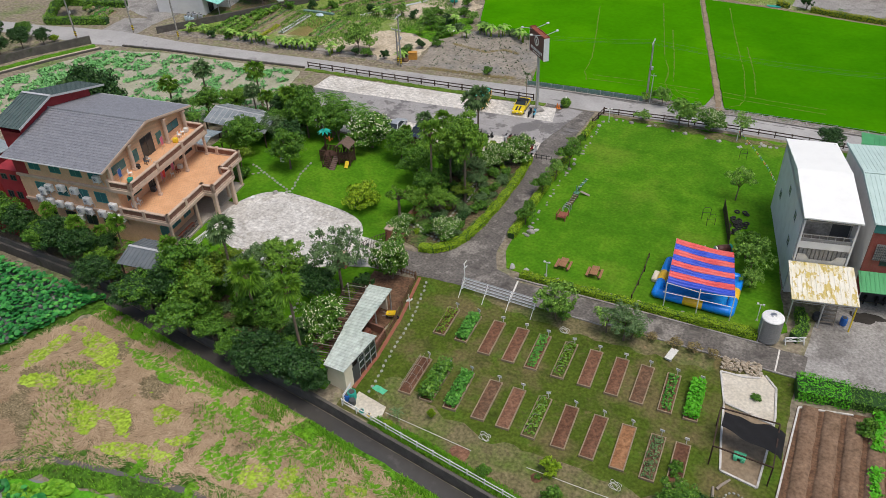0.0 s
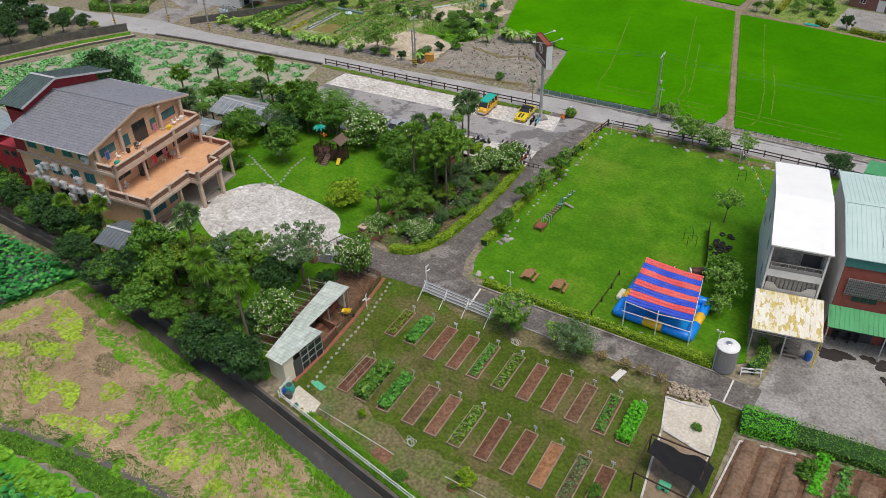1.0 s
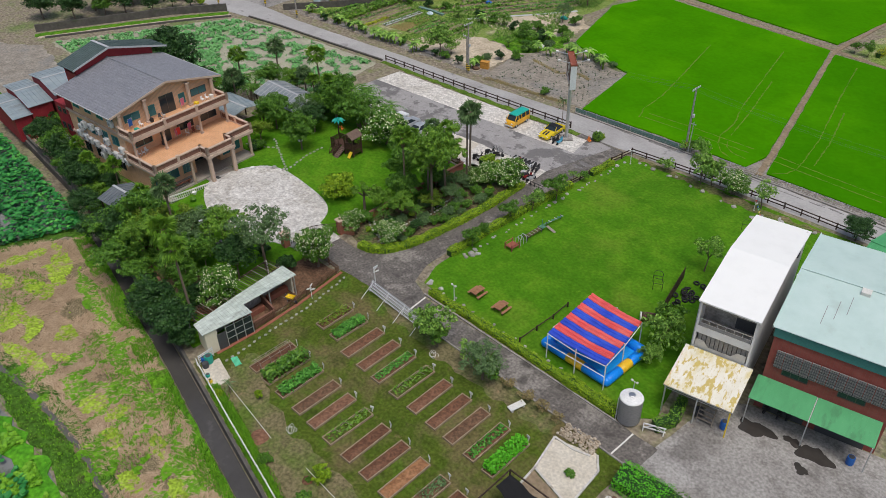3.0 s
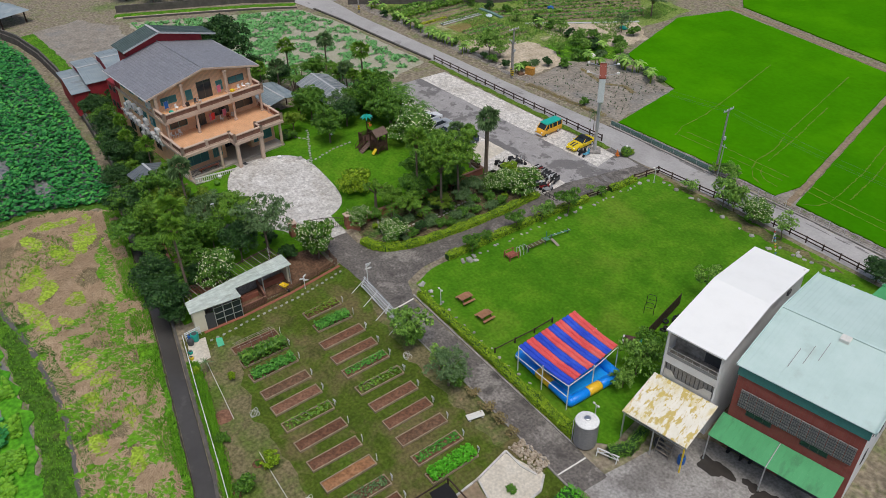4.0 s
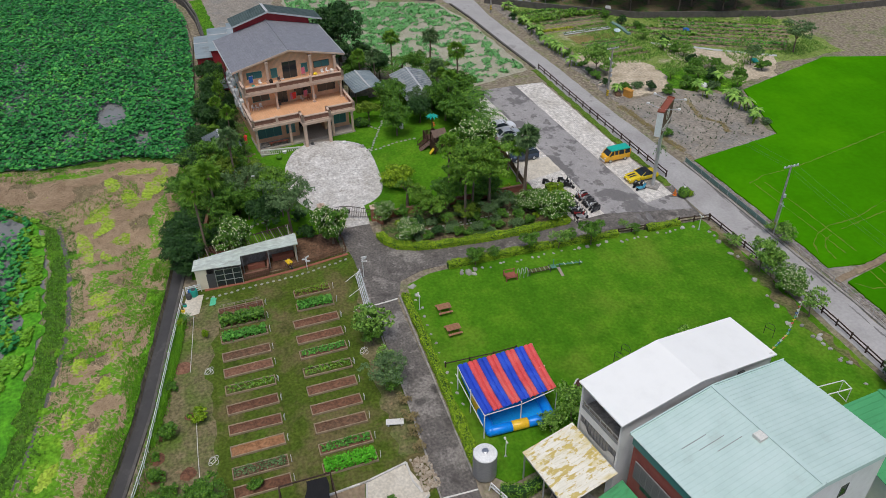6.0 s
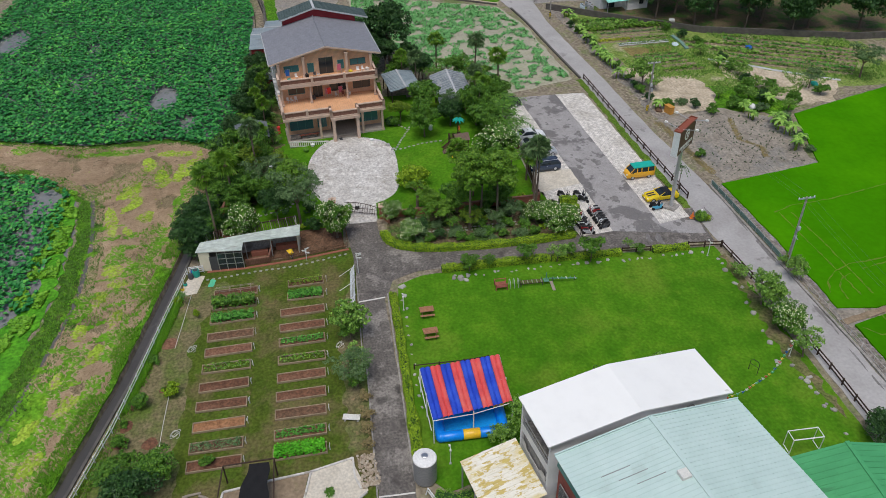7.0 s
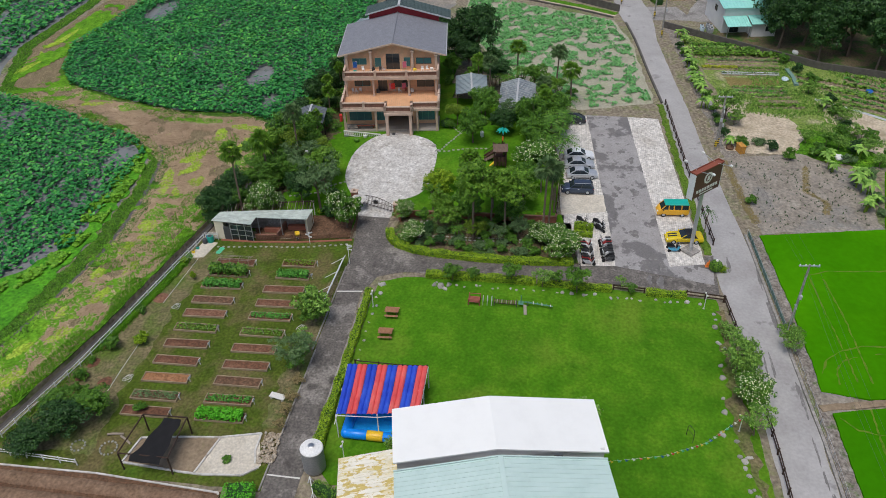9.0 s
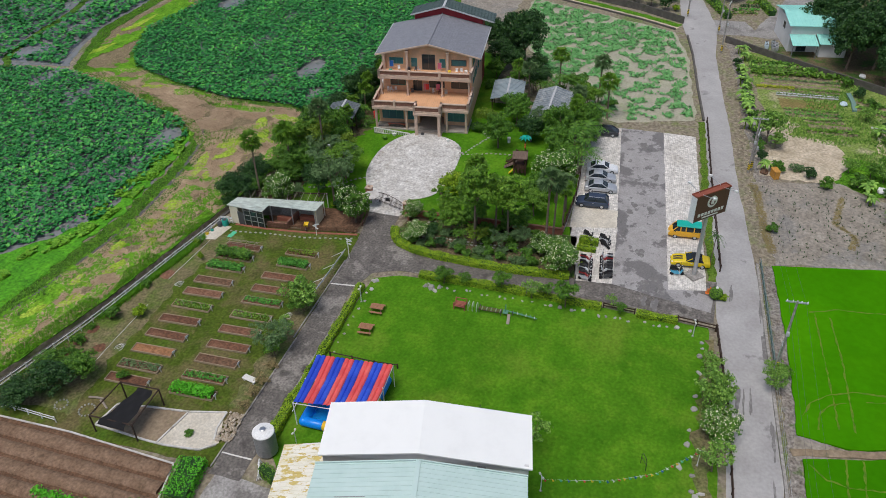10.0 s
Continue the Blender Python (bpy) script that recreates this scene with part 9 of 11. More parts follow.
def car(x, y, rot, L, W, paint, label, kind="sedan"):
    """A parked car, nose along +x: body, cabin glass, roof, wheels, lamps, bumpers, mirrors."""
    t = thing("car", x, y, .08, rot, label, "car", "cars parked in the bays")
    a, w = L / 2, W / 2
    hood, belt, top = {"sedan": (.84, .93, 1.42), "suv": (.98, 1.06, 1.62), "roadster": (.84, .92, 1.34)}[kind]
    c0, c1, r0, r1 = {"sedan": (.44, -.80, .08, -.44), "suv": (.50, -.95, .20, -.74), "roadster": (.26, -.62, -.06, -.40)}[kind]
    prof = [(-a, .80, belt * .74), (-a * .97, .92, belt * .90), (-a * .86, .98, belt * .985), (-a * .6, 1, belt), (0, 1, belt), (a * .45, 1, belt * .985), (a * .72, .985, hood), (a * .88, .95, hood * .9), (a * .97, .86, hood * .74), (a, .74, hood * .58)]
    part("body", loft(Mesh(), body_sections(smooth_rows(prof, 3), w, .2)), paint, t, smooth=True)
    ring = lambda xb, xt, k: [(xb, -w * .93, belt - .03), (xb, w * .93, belt - .03), (xb + (xt - xb) * .5, w * .86, belt + (top - belt) * .5), (xt, w * .74, top - .04), (xt, -w * .74, top - .04), (xb + (xt - xb) * .5, -w * .86, belt + (top - belt) * .5)]
    part("cabin_glass", loft(Mesh(), [ring(c1 * a, r1 * a, 0), ring(c0 * a, r0 * a, 0)]), "glass_dark", t)
    part("roof", roof_cap(r1 * a - .08, r0 * a + .08, w * .78, top), "black" if kind == "roadster" else paint, t, smooth=True)
    for s in (-1, 1):
        part("pillar", Mesh().bar((r0 * a, s * w * .755, top), (c0 * a, s * w * .94, belt), .075), paint, t)
        part("pillar", Mesh().bar((r1 * a, s * w * .755, top), (c1 * a, s * w * .94, belt), .16 if kind == "suv" else .12), "black" if kind == "roadster" else paint, t)
        part("pillar", Mesh().bar(((r0 + r1) / 2 * a, s * w * .765, top), ((c0 + c1) / 2 * a + .1, s * w * .95, belt), .07), "black", t)
    if kind == "roadster":
        for s in (-.38, .38):
            part("stripe", loft(Mesh(), [[(xx, s * .6 - .13, zz + .024), (xx, s * .6 + .13, zz + .024), (xx, s * .6 + .13, zz), (xx, s * .6 - .13, zz)] for xx, zz in ((a * .40, belt * .99), (a * .6, belt * .965), (a * .72, hood + .012), (a * .88, hood * .9 + .012))]), "black", t)
    for s in (-1, 1):
        part("headlight", Mesh().box(a * .87, s * w * .68 - .17, hood * .66, a * .965, s * w * .68 + .15, hood * .82, .04), "white", t)
        part("tail_light", Mesh().box(-a * .985, s * w * .7 - .16, belt * .68, -a * .93, s * w * .7 + .16, belt * .86, .03), "red_cloth", t)
        part("mirror", Mesh().box(c0 * a - .16, s * (w + .07) - .08, belt, c0 * a, s * (w + .07) + .08, belt + .13, .03), paint, t)
        part("sill", Mesh().box(-a * .42, s * (w - .02) - .03, .2, a * .44, s * (w - .02) + .03, .34), "dark_grey", t)
        part("door_handle", Mesh().box(-.2, s * w - .02, belt - .2, .02, s * w + .02, belt - .16), "light_grey", t)
    part("bumper", Mesh().box(a * .93, -w * .7, .26, a * 1.005, w * .7, .44, .04), "dark_grey", t)
    part("bumper", Mesh().box(-a * 1.005, -w * .76, .28, -a * .95, w * .76, .48, .04), "dark_grey", t)
    part("plate", Mesh().box(a * 1.0, -.16, .42, a * 1.012, .16, .52), "white", t)
    if kind == "suv":
        for s in (-1, 1):
            part("roof_rail", Mesh().bar((r1 * a, s * w * .66, top + .07), (r0 * a, s * w * .66, top + .07), .04), "light_grey", t)
    wheels(t, w, (-a * .6, a * .62), .35 if kind == "suv" else .32)
    return t


car(-46.2, 87.7, -86, 4.55, 1.84, "car_slate", "slate-blue sport utility car in a parking bay", "suv")
car(-50.4, 88.3, 96, 4.6, 1.8, "car_silver", "silver saloon car in a parking bay")
car(-53.2, 87.9, 96, 4.5, 1.78, "car_silver", "pale silver saloon car in a parking bay")
car(-55.9, 87.8, 96, 4.6, 1.8, "car_white", "white saloon car in a parking bay")
car(-67.6, 86.5, -85, 4.6, 1.82, "car_black", "black car at the end of the bays")
car(-35.9, 101.4, -84, 4.75, 1.9, "car_yellow", "yellow sports convertible with black stripes and black soft top", "roadster")


def minivan(x, y, rot):
    t = thing("minivan", x, y, .08, rot, "orange-yellow minivan with a teal roof", "van")
    w, a = .84, 2.1
    prof = [(-a, .92, 1.15), (-a * .97, 1, 1.2), (a * .62, 1, 1.2), (a * .86, .97, 1.05), (a * .97, .92, .85), (a, .85, .7)]
    part("body", loft(Mesh(), body_sections(smooth_rows(prof, 3), w, .25)), "car_orange", t, smooth=True)
    part("cabin_glass", loft(Mesh(), [[(-a * .97, -w * .96, 1.15), (-a * .97, w * .96, 1.15), (-a * .93, w * .86, 1.75), (-a * .93, -w * .86, 1.75)], [(a * .8, -w * .94, 1.05), (a * .8, w * .94, 1.05), (a * .5, w * .84, 1.75), (a * .5, -w * .84, 1.75)]]), "glass_dark", t)
    part("roof", Mesh().box(-a * .96, -w * .9, 1.74, a * .56, w * .9, 1.95, .08), "car_teal", t, "teal roof")
    for s in (-1, 1):
        for px in (-.96, -.5, -.02, .3):
            part("pillar", Mesh().bar((px * a, s * w * .97, 1.15), (px * a, s * w * .88, 1.76), .12), "car_orange", t)
        part("pillar", Mesh().bar((a * .8, s * w * .95, 1.05), (a * .5, s * w * .86, 1.76), .09), "car_orange", t)
        part("headlight", Mesh().box(a * .93, s * .55 - .14, .72, a * 1.0, s * .55 + .14, .9, .02), "white", t)
        part("tail_light", Mesh().box(-a * 1.01, s * .68 - .08, .8, -a * .97, s * .68 + .08, 1.1), "red_cloth", t)
        part("mirror", Mesh().box(a * .6, s * (w + .1) - .08, 1.1, a * .66, s * (w + .1) + .08, 1.32, .02), "black", t)
    part("bumper", Mesh().box(a * .95, -w * .85, .3, a * 1.04, w * .85, .52, .03), "off_white", t)
    part("number_plate", Mesh().box(-a * 1.03, -.18, .5, -a * 1.01, .18, .62), "white", t)
    wheels(t, w, (-a * .6, a * .58), .3)


minivan(-42.0, 100.4, -85)


def scooter(x, y, rot, col, first={}):
    m = pose(x, y, .08, 0, 0, rot)
    if col in first:
        return copy_thing(first[col], m)
    t = tagged(new("scooter"), {"black": "black motor scooter on its stand", "car_white": "white motor scooter on its stand", "dark_grey": "dark grey motor scooter on its stand", "scooter_red": "dark red motor scooter on its stand", "light_grey": "silver-grey motor scooter on its stand", "scooter_blue": "pale blue motor scooter on its stand"}[col], "scooter", "scooters parked in rows")
    part("body", loft(Mesh(), [[(-.8, -.1, .55), (-.8, .1, .55), (-.8, .07, .75), (-.8, -.07, .75)], [(-.35, -.17, .3), (-.35, .17, .3), (-.35, .14, .74), (-.35, -.14, .74)], [(.05, -.14, .25), (.05, .14, .25), (.05, .12, .6), (.05, -.12, .6)], [(.3, -.15, .24), (.3, .15, .24), (.3, .15, .34), (.3, -.15, .34)]]), col, t)
    part("front_shield", Mesh().slab([(.36, -.2, .3), (.36, .2, .3), (.62, .15, .98), (.62, -.15, .98)], .07), col, t)
    part("seat", Mesh().box(-.75, -.13, .74, -.05, .13, .85, .04), "rubber", t)
    for xx in (-.62, .62):
        part("wheel", Mesh().tube([(xx, -.06, .23), (xx, .06, .23)], .23, 12), "rubber", t)
    part("fork", Mesh().bar((.62, 0, .23), (.52, 0, .95), .06), "grey", t)
    part("handlebar", Mesh().tube([(.48, -.32, 1.02), (.56, 0, 1.0), (.48, .32, 1.02)], .025, 6), "black", t)
    part("headlamp", Mesh().box(.58, -.08, .84, .68, .08, .98, .02), "white", t)
    for s in (-1, 1):
        part("mirror", Mesh().box(.45, s * .3 - .05, 1.14, .48, s * .3 + .05, 1.22), "black", t)
    t.matrix_world = m
    first[col] = t
    return t


rd = random.Random(77)
for k in range(8):
    c = rd.choice(("black", "car_white", "scooter_red", "light_grey", "dark_grey"))
    scooter(-33.2 + k * .58, 88.9 + k * .06, 90 + rd.uniform(-12, 12), c)
for k in range(8):
    c = rd.choice(("black", "car_white", "light_grey", "scooter_red", "dark_grey"))
    scooter(-34.2 + k * .58, 91.3 + k * .06, -80 + rd.uniform(-12, 12), c)
for k in range(6):
    scooter(-38.4 + (k % 3) * .75 + .2 * (k // 3), 88.4 + (k // 3) * 1.9 + .1 * k, 60 + rd.uniform(-20, 20), ("black", "light_grey", "black", "black", "light_grey", "black")[k])
scooter(-33.2, 100.0, 100, "scooter_blue")
scooter(-33.9, 99.9, 95, "black")


def sign_tower():
    t = thing("sign_tower", -33.6, 102.0, 0, 45, "tall roadside sign box on a steel column", "sign")
    part("column", Mesh().tube([(0, 0, 0), (0, 0, 9.2)], .24, 14), "galvanised", t)
    part("footing", Mesh().box(-.9, -.9, 0, .9, .9, .3, .05), "concrete", t)
    part("box", Mesh().box(-.4, -2.5, 8.9, .4, 2.5, 12.3, .04), "sign_brown", t, "dark brown sign face")
    for s in (-1, 1):
        part("side_panel", Mesh().box(-.42, s * 2.5 - .03, 8.88, .42, s * 2.5 + .03, 12.32), "car_white", t, "white end panel")
    part("top_tray", Mesh().box(-.46, -2.55, 12.3, .46, -2.47, 12.48).box(-.46, 2.47, 12.3, .46, 2.55, 12.48).box(-.46, -2.47, 12.3, -.39, 2.47, 12.48).box(.39, -2.47, 12.3, .46, 2.47, 12.48).box(-.39, -2.47, 12.28, .39, 2.47, 12.34), "rust_red", t, "rusty red top tray")
    for f in (1, -1):
        part("emblem", Mesh().tube([(f * .4, 0, 11.1), (f * .43, 0, 11.1)], .75, 22), "off_white", t)
        part("emblem_core", Mesh().tube([(f * .43, 0, 11.1), (f * .45, 0, 11.1)], .48, 18), "sign_brown", t)
        part("emblem_mark", Mesh().box(min(f * .45, f * .47), -.22, 10.8, max(f * .45, f * .47), .22, 11.4, .0), "off_white", t)
        for i in range(8):
            y = -1.9 + i * .5
            part("writing_bar", Mesh().box(min(f * .4, f * .43), y, 9.5, max(f * .4, f * .43), y + .36, 9.9), "off_white", t)
        part("writing_bar", Mesh().box(min(f * .4, f * .43), -1.2, 9.15, max(f * .4, f * .43), 1.2, 9.3), "off_white", t)
    for y in (-1.6, 1.6):
        for f in (-1, 1):
            part("lamp_arm", Mesh().tube([(f * .3, y, 12.4), (f * 1.9, y, 12.8)], .04, 6), "galvanised", t)
            part("floodlight", Mesh().box(f * 2.0 - .18, y - .14, 12.72, f * 2.0 + .18, y + .14, 12.95, .03), "white", t)


sign_tower()
plant("date_palm", -36.0, 103.8, .62, 2.3)
t = thing("topiary_bush", -29.9, 104.6, .05, 0, "round clipped bush with a white lamp on top", "shrub")
rd2 = random.Random(3)
lv = Mesh()
leaf_quads(lv, [(Vector((d.x * .75, d.y * .75, .75 + d.z * .75)), d) for d in [Vector((rd2.gauss(0, 1), rd2.gauss(0, 1), rd2.gauss(.2, 1))).normalized() for _ in range(900)]], .15, rd2)
part("leaves", lv, "leaf_light", t)
# solid filler; its dark colour stands for the shade between the leaves
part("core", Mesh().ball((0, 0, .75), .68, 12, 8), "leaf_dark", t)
part("lamp", Mesh().ball((0, 0, 1.55), .18, 10, 7), "white", t)
for x, y in ((-31.0, 104.0), (-30.6, 103.7)):
    t = thing("traffic_cone", x, y, .08, 0, "orange traffic cone by the verge", "traffic cone")
    part("cone", Mesh().tube([(0, 0, .04), (0, 0, .7)], [.17, .03], 12), "orange_plastic", t)
    part("base", Mesh().box(-.22, -.22, 0, .22, .22, .05, .01), "orange_plastic", t)


def utility_pole(x, y, h, rot, label, arms=2):
    t = thing("utility_pole", x, y, 0, rot, label, "utility pole", "power poles along the road")
    part("pole", Mesh().tube([(0, 0, -.2), (0, 0, h)], [.17, .11], 10), "concrete", t)
    for k in range(arms):
        z = h - .25 - k * .9
        part("crossarm", Mesh().box(-.07, -1.05, z, .07, 1.05, z + .13), "galvanised", t)
        for y_ in (-.95, -.4, .4, .95):
            part("insulator", Mesh().tube([(0, y_, z + .1), (0, y_, z + .3)], [.08, .05], 7), "white", t)
    part("stripe_band", Mesh().tube([(0, 0, .6), (0, 0, 1.6)], .19, 10), "yellow_plastic", t)
    for z in (.75, 1.1, 1.45):
        part("black_band", Mesh().tube([(0, 0, z - .07), (0, 0, z + .07)], .2, 10), "black", t)
    part("box", Mesh().box(.12, -.15, h * .55, .4, .15, h * .55 + .5, .02), "light_grey", t)


poles = [(-19.1, 110.9, 9.8, 4), (-61.0, 108.5, 9.0, 4), (-107.2, 103.9, 10, 80), (-126.6, 96.6, 9, 70), (-118.2, 103.2, 8, 60), (24, 112.4, 10, 90)]
for x, y, h, r in poles:
    utility_pole(x, y, h, r, "grey concrete power pole beside the road", 1)
utility_pole(-61.8, 108.9, 6.5, 80, "short grey concrete pole beside the road", 1)
t = thing("guy_post", -18.5, 110.6, 0, 0, "slim grey steel post beside the power pole", "post")
part("post", Mesh().tube([(0, 0, -.1), (.1, 0, 5.0)], [.08, .06], 8), "galvanised", t)
part("crossarm", Mesh().box(-.3, -.05, 4.6, .5, .05, 4.7), "galvanised", t)
pairs = [(5, 0), (0, 1), (1, 2), (2, 3)]
for a, b in pairs:
    for dy in (-.8, -.3, .8):
        p, q = Vector((poles[a][0], poles[a][1] + dy, poles[a][2] - .1)), Vector((poles[b][0], poles[b][1] + dy, poles[b][2] - .1))
        pts = []
        for i in range(11):
            u = i / 10
            v = p.lerp(q, u)
            pts.append((v.x, v.y, v.z - 1.1 * 4 * u * (1 - u)))
        solo("power_cable", Mesh().tube(pts, .009, 4), "dark_grey", "thin dark overhead power cable", "cable", "overhead cables")

# fences along the road
fence([(-76, 102.2), (-57, 103.4), (-33.2, 105.2)], "road_fence", "dark brown timber fence between car park and road", 2.4, (.16, 1.1), (.45, .95), "wood_dark", "wood_dark", rail=(.09, .13))
fence([(-23.9, 104.9), (-12, 106.2), (-2, 106.7), (14, 107)], "road_fence", "dark brown timber fence along the lawn", 2.2, (.14, 1.0), (.4, .85), "wood_dark", "wood_dark", rail=(.09, .12))
fence([(-24.3, 100.6), (-23.9, 104.9)], "road_fence", "dark brown timber fence at the lawn corner", 2.1, (.15, 1.1), (.45, .9), "wood_dark", "wood_dark", rail=(.09, .12))
fence([(-24.6, 92.2), (-24.4, 95.8)], "road_fence", "short dark timber fence at the lawn edge", 1.8, (.14, .9), (.4, .75), "wood_dark", "wood_dark", rail=(.09, .12))
fence([(-29.0, 88.2), (-26.2, 88.4)], "lane_gate", "low dark steel gate across the lane", .7, (.07, .8), (.3, .7), "black", "black", rail=(.05, .06))
fence([(-38.2, 109.7), (-26.6, 110.4), (-15.9, 111.0), (-3, 111.6), (30, 112.6)], "mesh_fence", "low grey-green mesh fence beside the rice", 2.0, (.06, .95), (.3, .9), "galvanised", "galvanised", rail=(.02, .025))
solo("fence_net", Mesh().prism([(-38.2, 109.8), (-26.6, 110.5), (-19.6, 110.9), (-19.6, 110.92), (-26.6, 110.52), (-38.2, 109.82)], .05, .8), "net_green", "low green windbreak net at the rice edge", "net", kind="structure")
w_ = Mesh()
for a, b in zip([(60, 112.2), (20, 111.8), (-4, 111.2), (-14, 110.6)], [(20, 111.8), (-4, 111.2), (-14, 110.6), (-38, 109.3)]):
    w_.prism([a, (a[0], a[1] + .3), (b[0], b[1] + .3), b][::-1], -.1, .22)
solo("road_kerb", w_, "concrete", "weathered concrete kerb between road and rice", "kerb", kind="structure")
w_ = Mesh()
line = [(-76.5, 101.55), (-90, 100.0), (-105, 98.5), (-115, 97.0)]
for a, b in zip(line, line[1:]):
    w_.prism([a, (a[0], a[1] + .35), (b[0], b[1] + .35), b][::-1], -.4, .3)
solo("road_kerb", w_, "dark_concrete", "dark concrete edge between road and taro field", "kerb", kind="structure")

# ---- park ----
def brick_wall(pts, h, label, w=.24):
    """A garden wall of separate bricks on a plain core, under a coping."""
    t = tagged(new("garden_wall"), label, "wall", kind="structure")
    for (x0, y0), (x1, y1) in zip(pts, pts[1:]):
        d = math.hypot(x1 - x0, y1 - y0)
        a = math.degrees(math.atan2(y1 - y0, x1 - x0))
        z = min(gz(x0, y0), gz(x1, y1))
        part("core", Mesh().box(0, -w / 2 + .03, -.3, d, w / 2 - .03, h - .02), "brick", t).matrix_local = pose(x0, y0, z, 0, 0, a)
        part("coping", Mesh().box(-.05, -w / 2 - .05, h - .02, d + .05, w / 2 + .05, h + .07, .015), "rail_infill", t).matrix_local = pose(x0, y0, z, 0, 0, a)
    return t


W_PARK = [(-36.9, 64.2), (-37.4, 72), (-37.9, 84.9), (-38.6, 84.95)]
walls = [(brick_wall(W_PARK, 1.05, "low red-brown brick wall round the park"), W_PARK, 1.05), ]
W_S = [(-34.2, 44.6), (-36.8, 41.6), (-45, 42.6), (-54, 43.6), (-66, 45.0)]
walls.append((brick_wall(W_S, 1.0, "low red brick wall along the ditch side"), W_S, 1.0))


def slat_fence(pts, label):
    """Dark upright boards between posts, on a low pale kerb."""
    t = tagged(new("slat_fence"), label, "fence")
    board = Mesh().box(-.07, -.015, .25, .07, .015, 1.3, .006).data("board", "wood")
    for x, y, a in along(pts, .19):
        part("board", board, None, t).matrix_local = pose(x, y, gz(x, y), 0, 0, a)
    for x, y, a in along(pts, 2.3):
        part("post", Mesh().box(-.07, -.07, -.1, .07, .07, 1.45, .012), "wood_dark", t).matrix_local = pose(x, y, gz(x, y), 0, 0, a)
    for (x0, y0), (x1, y1) in zip(pts, pts[1:]):
        for z in (.45, 1.1):
            part("rail", Mesh().bar((x0, y0, z + gz(x0, y0)), (x1, y1, z + gz(x1, y1)), .05, .08), "wood_dark", t)
        part("kerb", Mesh().bar((x0, y0, .12 + gz(x0, y0)), (x1, y1, .12 + gz(x1, y1)), .22, .26), "concrete", t)
    return t


slat_fence([(-38.6, 84.95), (-48, 85.2), (-54, 84.9)], "dark brown slatted fence between park and car park")


def gate():
    t = thing("entrance_gate", 0, 0, 0, 0, "wrought iron double gate between brick pillars", "gate")
    for x, y in ((-39.6, 56.9), (-37.2, 63.4)):
        p = part("pillar", Mesh().box(x - .4, y - .4, 0, x + .4, y + .4, 1.9, .03), "brick", t)
        part("cap", Mesh().box(x - .5, y - .5, 1.9, x + .5, y + .5, 2.05, .03).ball((x, y, 2.2), .18, 10, 7), "house_trim", p)
    a, b = Vector((-39.4, 57.3, .2)), Vector((-37.4, 63.0, .2))
    n = 26
    top = []
    for i in range(n + 1):
        u = i / n
        p = a.lerp(b, u)
        h = 1.25 + .5 * math.sin(math.pi * u)
        top.append((p.x, p.y, p.z + h))
        part("bar", Mesh().tube([(p.x, p.y, p.z), (p.x, p.y, p.z + h)], .022, 5), "wood_dark", t)
    part("top_rail", Mesh().tube(top, .04, 6), "wood_dark", t)
    for z in (.25, .9):
        part("rail", Mesh().tube([(a.x, a.y, a.z + z), (b.x, b.y, b.z + z)], .03, 6), "wood_dark", t)
    m = a.lerp(b, .5)
    part("lock_plate", Mesh().box(m.x - .06, m.y - .3, .9, m.x + .06, m.y + .3, 1.4), "black", t)


gate()
brick_wall([(-37.2, 63.4), (-35.6, 64.2)], 1.0, "brick wing wall beside the gate")
t = thing("parasol", -37.9, 57.9, 0, 0, "faded pink-white parasol at the gate", "parasol")
part("pole", Mesh().tube([(0, 0, 0), (0, 0, 2.2)], .03, 6), "grey", t)
cv = Mesh()
cv.v.append((0, 0, 2.3))
for i in range(8):
    a = 6.2832 * i / 8
    cv.v.append((1.2 * math.cos(a), 1.2 * math.sin(a), 1.85))
cv.raw([(0, 1 + i, 1 + (i + 1) % 8) for i in range(8)])
part("canopy", cv, "old_white", t)


